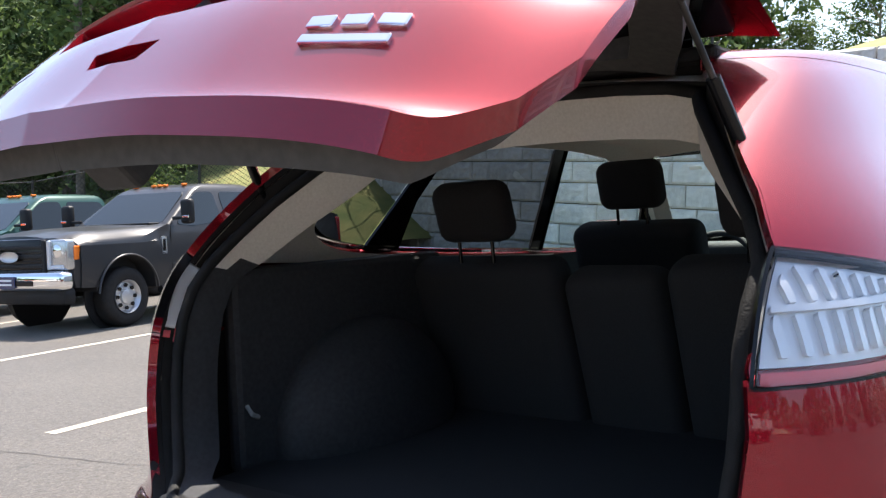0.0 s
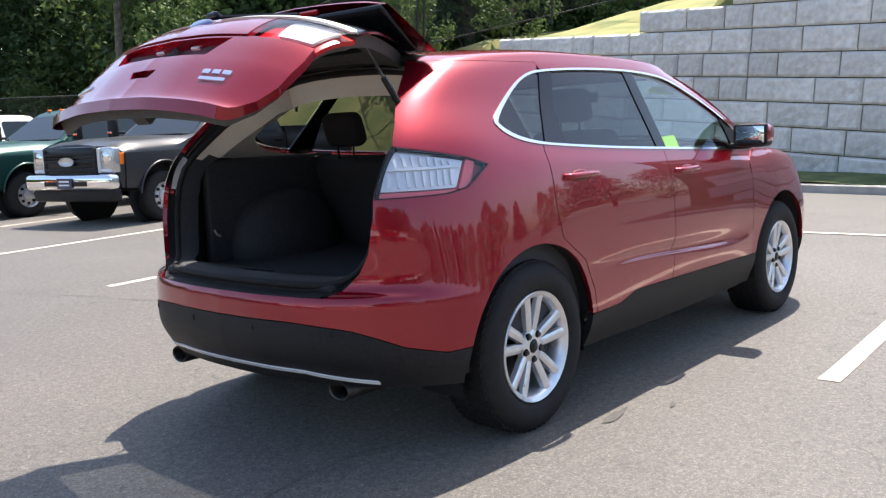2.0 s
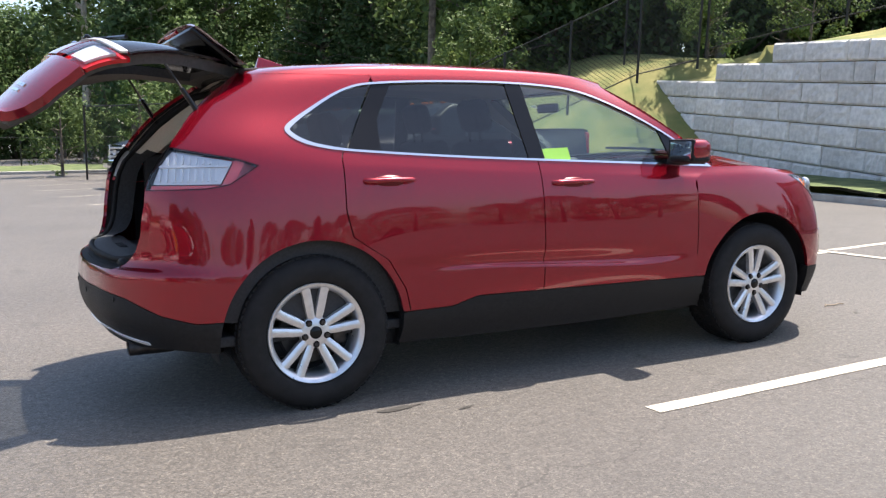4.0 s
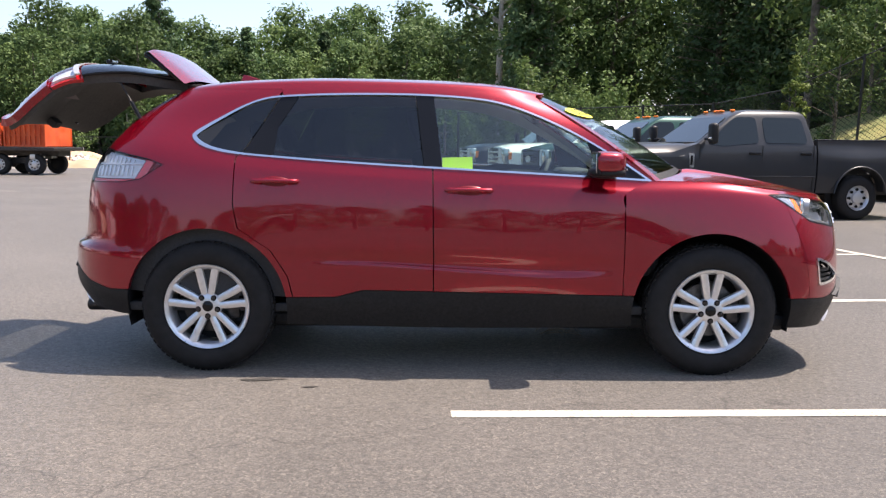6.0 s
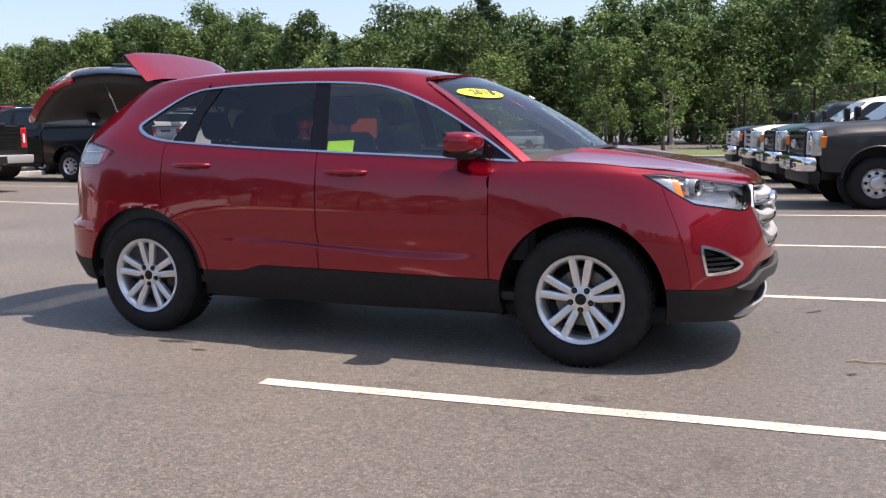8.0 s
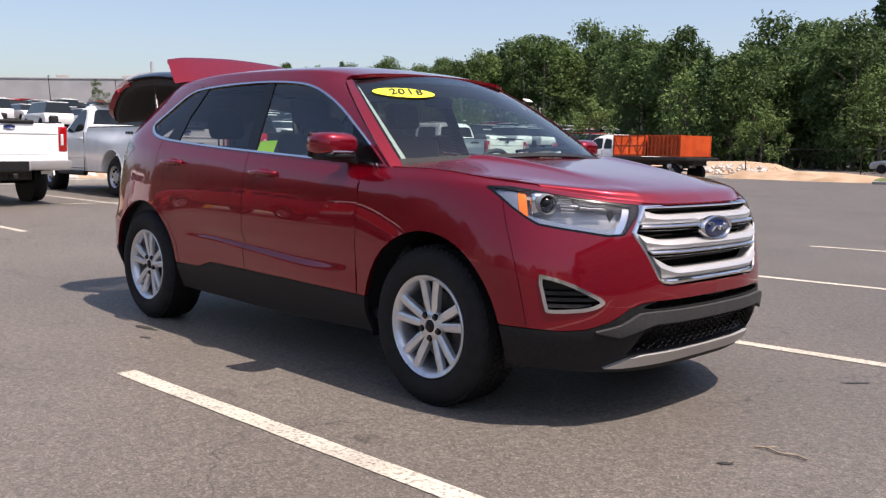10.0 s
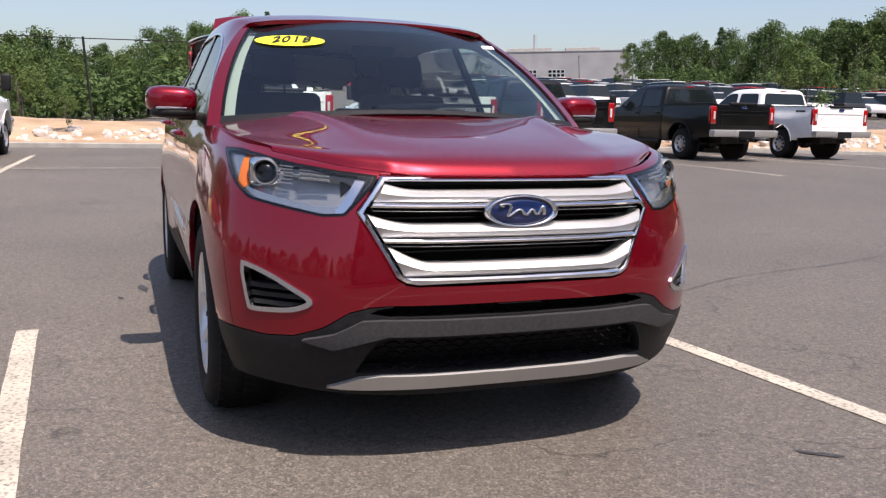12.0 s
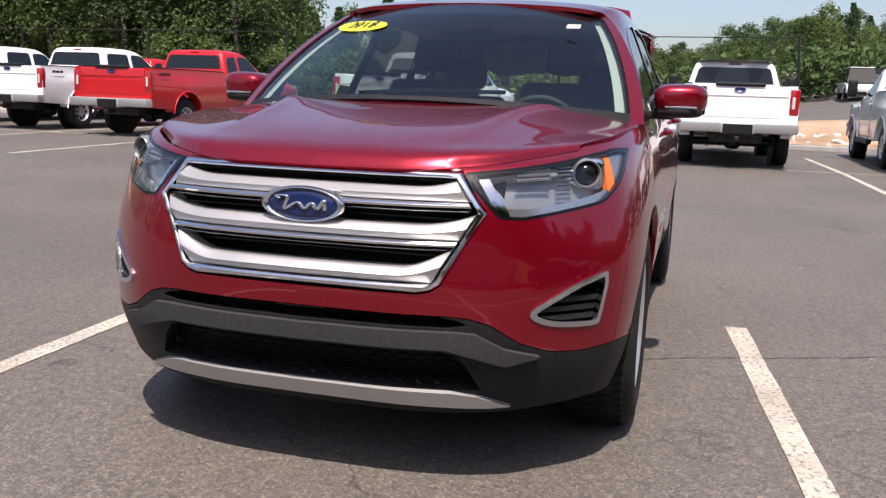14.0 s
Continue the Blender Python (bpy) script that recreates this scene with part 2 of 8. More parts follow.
class Loft:
    """A smooth sheet through a net of design curves: rows run along u, one above the other along v."""

    def __init__(self, rows):
        self.net = np.array(rows, float)

    @staticmethod
    def _weights(s, count):
        s = np.clip(s, 0, count - 1 - 1e-9)
        i = s.astype(int)
        t = s - i
        w = np.zeros((len(s), count))
        basis = (-t + 2 * t ** 2 - t ** 3, 2 - 5 * t ** 2 + 3 * t ** 3, t + 4 * t ** 2 - 3 * t ** 3, -t ** 2 + t ** 3)
        for k, b in enumerate(basis):
            j = i + k - 1
            low, high = j < 0, j > count - 1
            fine = ~(low | high)
            idx = np.arange(len(s))
            np.add.at(w, (idx[fine], j[fine]), 0.5 * b[fine])
            np.add.at(w, (idx[low], np.zeros(low.sum(), int)), b[low])
            np.add.at(w, (idx[low], np.ones(low.sum(), int)), -0.5 * b[low])
            np.add.at(w, (idx[high], np.full(high.sum(), count - 1)), b[high])
            np.add.at(w, (idx[high], np.full(high.sum(), count - 2)), -0.5 * b[high])
        return w

    def at(self, u, v):
        wu, wv = self._weights(u, self.net.shape[1]), self._weights(v, self.net.shape[0])
        r, c, _ = self.net.shape
        m = (wu @ self.net.transpose(1, 0, 2).reshape(c, r * 3)).reshape(-1, r, 3)
        return (wv[:, :, None] * m).sum(1)

    def grid(self, us, vs):
        """All points of a regular grid, row by row."""
        wu, wv = self._weights(us, self.net.shape[1]), self._weights(vs, self.net.shape[0])
        r, c, _ = self.net.shape
        a = (wv @ self.net.reshape(r, c * 3)).reshape(-1, c, 3)
        return np.einsum("uc,vck->vuk", wu, a, optimize=True).reshape(-1, 3)

    def cut(self, inside, nu, nv, u0=0.0, u1=None, v0=0.0, v1=None, rim=0.02, lift=0.0, rounds=4):
        """The piece of the sheet where inside(u, xyz) > 0, its edge drawn to the outline, with a rim turned inwards. Returns vertices and faces (for y > 0)."""
        u1 = self.net.shape[1] - 1 if u1 is None else u1
        v1 = self.net.shape[0] - 1 if v1 is None else v1
        us, vs = np.linspace(u0, u1, nu + 1), np.linspace(v0, v1, nv + 1)
        uu, vv = np.meshgrid(us, vs)
        du, dv = us[1] - us[0], vs[1] - vs[0]
        cu, cv = (uu[:-1, :-1] + du / 2).ravel(), (vv[:-1, :-1] + dv / 2).ravel()
        keep = (inside(cu, self.grid(us[:-1] + du / 2, vs[:-1] + dv / 2)) > 0).reshape(nv, nu)
        pad = np.pad(keep, 1)
        around = np.stack([pad[:-1, :-1], pad[:-1, 1:], pad[1:, :-1], pad[1:, 1:]])
        frame_pad = np.pad(np.ones_like(keep), 1)
        real = np.stack([frame_pad[:-1, :-1], frame_pad[:-1, 1:], frame_pad[1:, :-1], frame_pad[1:, 1:]])
        edge = ((around.any(0)) & ((~around) & real).any(0)).ravel()
        u, v = uu.ravel().copy(), vv.ravel().copy()
        e = np.where(edge)[0]
        a, b = u[e].copy(), v[e].copy()
        a0, b0 = a.copy(), b.copy()
        hu, hv = du * 0.2, dv * 0.2
        for _ in range(rounds):
            g = inside(a, self.at(a, b))
            gu = (inside(a + hu, self.at(a + hu, b)) - inside(a - hu, self.at(a - hu, b))) / (2 * hu) * du
            gv = (inside(a, self.at(a, b + hv)) - inside(a, self.at(a, b - hv))) / (2 * hv) * dv
            n2 = gu ** 2 + gv ** 2 + 1e-12
            a = np.clip(np.clip(a - g * gu / n2 * du, a0 - 0.9 * du, a0 + 0.9 * du), u0, u1)
            b = np.clip(np.clip(b - g * gv / n2 * dv, b0 - 0.9 * dv, b0 + 0.9 * dv), v0, v1)
        u[e], v[e] = a, b
        need = np.where(around.any(0).ravel())[0]
        un, vn = u[need], v[need]
        p, nrm = np.zeros((len(u), 3)), np.zeros((len(u), 3))
        eps_u, eps_v = du * 0.25, dv * 0.25
        tu = self.at(np.clip(un + eps_u, u0, u1), vn) - self.at(np.clip(un - eps_u, u0, u1), vn)
        tv = self.at(un, np.clip(vn + eps_v, v0, v1)) - self.at(un, np.clip(vn - eps_v, v0, v1))
        q = np.cross(tu, tv)
        nrm[need] = q / (np.linalg.norm(q, axis=1, keepdims=True) + 1e-12)
        p[need] = self.at(un, vn) + nrm[need] * lift
        faces, used = [], {}
        verts, normals = [], []

        def vid(k):
            if k not in used:
                used[k] = len(verts)
                verts.append(p[k])
                normals.append(nrm[k])
            return used[k]
        w = nu + 1
        for j, i in zip(*np.where(keep)):
            k = j * w + i
            faces.append((vid(k), vid(k + 1), vid(k + w + 1), vid(k + w)))
        self.top_faces = len(faces)
        if rim and faces:
            count = {}
            for f in faces:
                for x, y in zip(f, f[1:] + f[:1]):
                    count[(x, y)] = True
            inner = {}
            for (x, y) in list(count):
                if (y, x) in count:
                    continue
                for q in (x, y):
                    if q not in inner:
                        inner[q] = len(verts)
                        verts.append(verts[q] - normals[q] * rim)
                faces.append((y, x, inner[x], inner[y]))
        return verts, faces

    def piece(self, name, inside, mat, parent, side, nu, nv, label="", **kw):
        """The piece as an object on one side of the car: side -1 is its right, 1 its left, 0 both in one mesh."""
        verts, faces = self.cut(inside, nu, nv, **kw)
        flat = self.top_faces
        allv, allf, sharp = [], [], set()
        first = {}
        for s in ((1, -1) if side == 0 else (side,)):
            ids = []
            for i, q in enumerate(verts):
                if s < 0 and i in first:
                    ids.append(first[i])
                    continue
                if side == 0 and s > 0 and abs(q[1]) < 2.5e-3:
                    first[i] = len(allv)
                    q = (q[0], 0.0, q[2])
                ids.append(len(allv))
                allv.append((q[0], q[1] * s, q[2]))
            for n, f in enumerate(faces):
                if side == 0 and n >= flat and all(abs(verts[i][1]) < 2.5e-3 for i in f):
                    continue
                g = tuple(ids[i] for i in (f if s > 0 else f[::-1]))
                g = tuple(dict.fromkeys(g))
                if len(g) < 3 or (n >= flat and len(set(g)) < 4):
                    continue
                allf.append(g)
                if n >= flat:
                    sharp.add((min(ids[f[0]], ids[f[1]]), max(ids[f[0]], ids[f[1]])))
        ob = mesh_object(name, allv, allf, mat, parent, label)
        if sharp:
            me = ob.data
            attr = me.attributes.new("sharp_edge", "BOOLEAN", "EDGE") if "sharp_edge" not in me.attributes else me.attributes["sharp_edge"]
            attr.data.foreach_set("value", [key in sharp or key[::-1] in sharp for key in me.edge_keys])
        return ob


def poly_inside(px, py, outline):
    """Signed distance to a polygon, positive inside."""
    q = np.array(outline, float)
    best = np.full(len(px), 1e9)
    inside = np.zeros(len(px), bool)
    for i in range(len(q)):
        a, b = q[i], q[(i + 1) % len(q)]
        d = b - a
        t = np.clip(((px - a[0]) * d[0] + (py - a[1]) * d[1]) / (d @ d + 1e-12), 0, 1)
        best = np.minimum(best, np.hypot(px - a[0] - t * d[0], py - a[1] - t * d[1]))
        cross = (a[1] > py) != (b[1] > py)
        with np.errstate(divide="ignore", invalid="ignore"):
            inside ^= cross & (px < (b[0] - a[0]) * (py - a[1]) / (b[1] - a[1] + 1e-15) + a[0])
    return np.where(inside, best, -best)


# ---- ground ----
asphalt = material("asphalt", (0.10, 0.098, 0.094), 0.6, Diffuse_Roughness=1.0, Sheen_Weight=0.03, Sheen_Roughness=0.5)


def asphalt_nodes(m):
    """Chippings in grey binder: two sizes of stones, worn patches, faint stains and thin cracks."""
    nt = m.node_tree
    n, link = nt.nodes, nt.links.new
    b = n["Principled BSDF"]
    co = n.new("ShaderNodeTexCoord")

    def noise_at(scale, detail, lo, hi, a, z):
        t = n.new("ShaderNodeTexNoise")
        t.inputs["Scale"].default_value, t.inputs["Detail"].default_value = scale, detail
        link(co.outputs["Object"], t.inputs["Vector"])
        r = n.new("ShaderNodeMapRange")
        r.inputs["From Min"].default_value, r.inputs["From Max"].default_value = lo, hi
        r.inputs["To Min"].default_value, r.inputs["To Max"].default_value = a, z
        link(t.outputs["Fac"], r.inputs["Value"])
        return r.outputs["Result"]

    def times(p, q):
        k = n.new("ShaderNodeMath")
        k.operation = "MULTIPLY"
        link(p, k.inputs[0])
        link(q, k.inputs[1])
        return k.outputs["Value"]
    chips = n.new("ShaderNodeTexVoronoi")
    chips.inputs["Scale"].default_value = 130.0
    link(co.outputs["Object"], chips.inputs["Vector"])
    ramp = n.new("ShaderNodeValToRGB")
    e = ramp.color_ramp.elements
    e[0].position, e[0].color = 0.0, (0.063, 0.0555, 0.0475, 1)
    e[1].position, e[1].color = 1.0, (0.205, 0.178, 0.146, 1)
    for at, c in ((0.35, (0.094, 0.083, 0.0705, 1)), (0.7, (0.122, 0.107, 0.091, 1)), (0.88, (0.150, 0.130, 0.108, 1))):
        k = e.new(at)
        k.color = c
    sep = n.new("ShaderNodeSeparateColor")
    link(chips.outputs["Color"], sep.inputs["Color"])
    link(sep.outputs["Red"], ramp.inputs["Fac"])
    shade = times(times(noise_at(260.0, 3.0, 0.3, 0.7, 0.70, 1.30), noise_at(22.0, 4.0, 0.3, 0.7, 0.86, 1.14)), times(noise_at(0.45, 5.0, 0.3, 0.7, 0.84, 1.14), noise_at(1.7, 5.0, 0.62, 0.74, 1.0, 0.72)))
    crack = n.new("ShaderNodeTexVoronoi")
    crack.feature = "DISTANCE_TO_EDGE"
    crack.inputs["Scale"].default_value = 0.23
    warp = n.new("ShaderNodeTexNoise")
    warp.inputs["Scale"].default_value, warp.inputs["Detail"].default_value = 1.3, 6.0
    link(co.outputs["Object"], warp.inputs["Vector"])
    add = n.new("ShaderNodeVectorMath")
    link(co.outputs["Object"], add.inputs[0])
    link(warp.outputs["Color"], add.inputs[1])
    link(add.outputs["Vector"], crack.inputs["Vector"])
    cr = n.new("ShaderNodeMapRange")
    cr.inputs["From Min"].default_value, cr.inputs["From Max"].default_value = 0.0, 0.0022
    cr.inputs["To Min"].default_value, cr.inputs["To Max"].default_value = 0.55, 1.0
    link(crack.outputs["Distance"], cr.inputs["Value"])
    sc = n.new("ShaderNodeVectorMath")
    sc.operation = "SCALE"
    link(ramp.outputs["Color"], sc.inputs[0])
    link(times(shade, cr.outputs["Result"]), sc.inputs["Scale"])
    link(sc.outputs["Vector"], b.inputs["Base Color"])
    link(noise_at(30.0, 3.0, 0.3, 0.7, 0.5, 0.72), b.inputs["Roughness"])
    bp = n.new("ShaderNodeBump")
    bp.inputs["Strength"].default_value, bp.inputs["Distance"].default_value = 0.5, 0.006
    link(sep.outputs["Green"], bp.inputs["Height"])
    link(bp.outputs["Normal"], b.inputs["Normal"])


asphalt_nodes(asphalt)
line_paint = grain(material("line_paint", (0.62, 0.61, 0.58), 0.8), (0.16, 0.15, 0.13), (0.50, 0.46, 0.385), 55.0, 8.0, bump=0.3, bump_scale=300.0, spread=(0.30, 0.50), second=(2.5, 0.75, 1.1))
grass_mat = grain(material("dry_grass", (0.16, 0.17, 0.05), 0.95), (0.09, 0.12, 0.03), (0.24, 0.21, 0.07), 1.2, 8.0, bump=0.6, bump_scale=30.0)
earth = grain(material("sandy_earth", (0.36, 0.25, 0.16), 0.95), (0.26, 0.17, 0.10), (0.46, 0.33, 0.22), 0.8, 8.0, bump=0.5, bump_scale=12.0)
concrete = grain(material("concrete", (0.36, 0.35, 0.33), 0.9), (0.28, 0.27, 0.25), (0.42, 0.41, 0.38), 3.0, 8.0, bump=0.4, bump_scale=60.0)


def rise(x, y):
    """Height of the land: the lot is a plane; the upper lot climbs away beyond the kerb, the land falls away behind."""
    up = max(0.0, -x - 25.0)
    h = float(np.interp(up, [0, 22, 90, 220], [0, 1.6, 5.3, 8.5]))
    side = min(1.0, max(0.0, (1.75 - y / max(1.0, -x)) / 0.35))
    swell = float(np.interp(-x, [6, 12, 18, 25], [0, .10, .13, .13])) * float(np.interp(y, [18, 26], [1, 0]))
    return h * side * min(1.0, max(0.0, (y + 2.0) / 14.0)) + swell


def ground_sheet():
    xs = [-3000, -900, -400, -260, -200, -160, -130, -110, -95, -80, -70, -60, -52, -45, -38, -32, -28, -25, -22, -18, -12, -6, 0, 6, 12, 18, 26, 34, 45, 60, 90, 150, 300, 900, 3000]
    ys = [-3000, -900, -300, -150, -100, -70, -60, -50, -40, -30, -20, -12, -6, -2, 2, 7, 12, 18, 26, 34, 40, 45, 50, 55, 62, 75, 90, 150, 300, 900, 3000]
    verts = [(x, y, rise(x, y)) for y in ys for x in xs]
    w = len(xs)
    faces = [(j * w + i, j * w + i + 1, (j + 1) * w + i + 1, (j + 1) * w + i) for j in range(len(ys) - 1) for i in range(w - 1)]
    return tagged(mesh_object("ground", verts, faces, asphalt), "weathered grey asphalt of a sloping parking lot", "ground", kind="structure")


ground_sheet()


def stripe(a, b, width=0.108, z=0.004):
    a, b = Vector((*a, 0)), Vector((*b, 0))
    d = (b - a).normalized()
    s = Vector((-d.y, d.x, 0)) * width / 2
    n = max(2, int((b - a).length / 0.25))
    verts, faces = [], []
    for i in range(n + 1):
        p = a.lerp(b, i / n)
        for k in (-1, 1):
            e = random.uniform(-.004, .004)
            verts.append((p.x + s.x * k + s.x * e * 3, p.y + s.y * k + e, z + rise(p.x, p.y)))
    for i in range(n):
        faces.append((2 * i, 2 * i + 2, 2 * i + 3, 2 * i + 1))
    return tagged(mesh_object("parking_line", verts, faces, line_paint), "worn white painted parking line on the asphalt", "line", "parking lines", "structure")


for a, b in (((-.05, -1.715), (5.6, -1.46)), ((-.24, 1.36), (5.5, 1.86)), ((-.38, 4.53), (5.2, 5.13)), ((-.72, 8.0), (4.6, 8.9)), ((-.8, 11.3), (4.0, 12.5)), ((-.9, 15.0), (4.0, 16.2)),
             ((-1.2, 18.4), (4.0, 19.6)), ((-1.6, 21.8), (3.6, 23.0)), ((-2.0, 25.2), (3.2, 26.4)), ((-2.4, 28.6), (2.8, 29.8)), ((-2.8, 32.0), (2.4, 33.2)),
             ((5.66, -3.4), (5.35, 4.0)), ((5.35, 4.0), (4.3, 9.0)), ((5.6, 1.95), (10.5, 2.45)), ((5.66, -1.46), (10.5, -1.2)),
             ((-12.1, -16.5), (-12.2, 7.5)), ((-16.6, -13.0), (-7.2, -13.0)), ((-16.6, -9.6), (-7.4, -9.8)), ((-16.4, -6.2), (-7.6, -6.75)), ((-16.4, -2.98), (-7.5, -3.2)), ((-16.4, -.15), (-7.9, .48)), ((-16.4, 3.3), (-8.9, 3.65)), ((-16.4, 6.8), (-9.2, 7.2)), ((-17.0, 11.0), (-9.8, 11.5)), ((-17.5, 15.4), (-10.5, 16.0)), ((-15, -8.2 - 9), (-7.5, -17.0))):
    stripe(a, b, z=.008 if abs(a[0] - b[0]) < 1.5 else .004)


# stains, a thin crack and the trace of a drip on the asphalt
stain_mat = grain(material("oil_stain", (0.03, 0.028, 0.026), 0.5), (0.018, 0.017, 0.016), (0.06, 0.055, 0.05), 40.0, 6.0)


def stain(x, y, long, wide, turn, seed):
    r = random.Random(seed)
    n = 22
    verts = [(0, 0, 0)]
    for k in range(n):
        a = 2 * math.pi * k / n
        q = r.uniform(.6, 1.0)
        verts.append((math.cos(a) * long * q, math.sin(a) * wide * q, 0))
    faces = [(0, 1 + k, 1 + (k + 1) % n) for k in range(n)]
    return tagged(mesh_object("oil_stain", verts, faces, stain_mat, None, "", False, Matrix.Translation((x, y, .004)) @ Matrix.Rotation(turn, 4, "Z")), "small dark oil stain on the asphalt", "stain", "", "structure")


for x, y, long, wide, turn, seed in ((-.80, -1.25, .06, .015, .3, 1), (-1.09, -1.11, .15, .03, .1, 2), (2.77, -.60, .05, .015, .8, 4), (2.61, 1.06, .10, .02, .9, 5)):
    stain(x, y, long, wide, turn, seed)


def crack(points, width=.006):
    line = smooth_line([(*p, .004) for p in points], 10)
    r = random.Random(3)
    line = [p + Vector((r.uniform(-.012, .012), r.uniform(-.012, .012), 0)) for p in line]
    verts, faces = [], []
    for i, p in enumerate(line):
        d = (line[min(i + 1, len(line) - 1)] - line[max(i - 1, 0)]).normalized()
        s_ = Vector((-d.y, d.x, 0)) * width * r.uniform(.3, 1.0)
        verts += [p + s_, p - s_]
    for i in range(len(line) - 1):
        faces.append((2 * i, 2 * i + 1, 2 * i + 3, 2 * i + 2))
    return tagged(mesh_object("crack", verts, faces, stain_mat), "thin dark crack in the asphalt", "crack", "", "structure")


crack([(.60, .9), (.47, 1.13), (.16, 1.86), (-.12, 2.4), (-.5, 3.2), (-.8, 4.4), (-1.4, 6.0)], .005)
crack([(-4.2, -.9), (-3.0, -.62), (-2.1, -.48), (-1.3, -.80), (-.9, -.78)], .004)
bark_thin = grain(material("twig_bark", (0.30, 0.24, 0.17), 0.9), (0.20, 0.16, 0.11), (0.40, 0.33, 0.25), 60.0)
twig = thing("twig", "thin dry pale twig lying on the asphalt", "twig")
part("stem", sweep(smooth_line([(2.755, -.345, .008), (2.80, -.325, .010), (2.86, -.340, .008), (2.92, -.322, .009), (2.972, -.330, .007)], 5), .0045, 6), bark_thin, twig, "", 60)
part("side_shoot", sweep(smooth_line([(2.80, -.325, .010), (2.815, -.300, .012), (2.818, -.285, .010)], 4), .0028, 5), bark_thin, twig, "", 60)


straw = thing("dry_straw", "small tuft of pale dry straw under the car", "straw")
rs = random.Random(8)
for k in range(14):
    x0, y0 = 0.68 + rs.uniform(-.16, .12), .25 + rs.uniform(-.10, .12)
    a0, long = rs.uniform(-.5, .5), rs.uniform(.10, .24)
    part("stalk", sweep(smooth_line([(x0, y0, .006), (x0 + math.cos(a0) * long * .5, y0 + math.sin(a0) * long * .5, rs.uniform(.02, .05)), (x0 + math.cos(a0) * long, y0 + math.sin(a0) * long, .008)], 3), .0035, 5), bark_thin, straw, "", 60)


# ---- the red car: front towards +x, wheels at x = -1.42 and 1.42 ----
AX = 1.4245
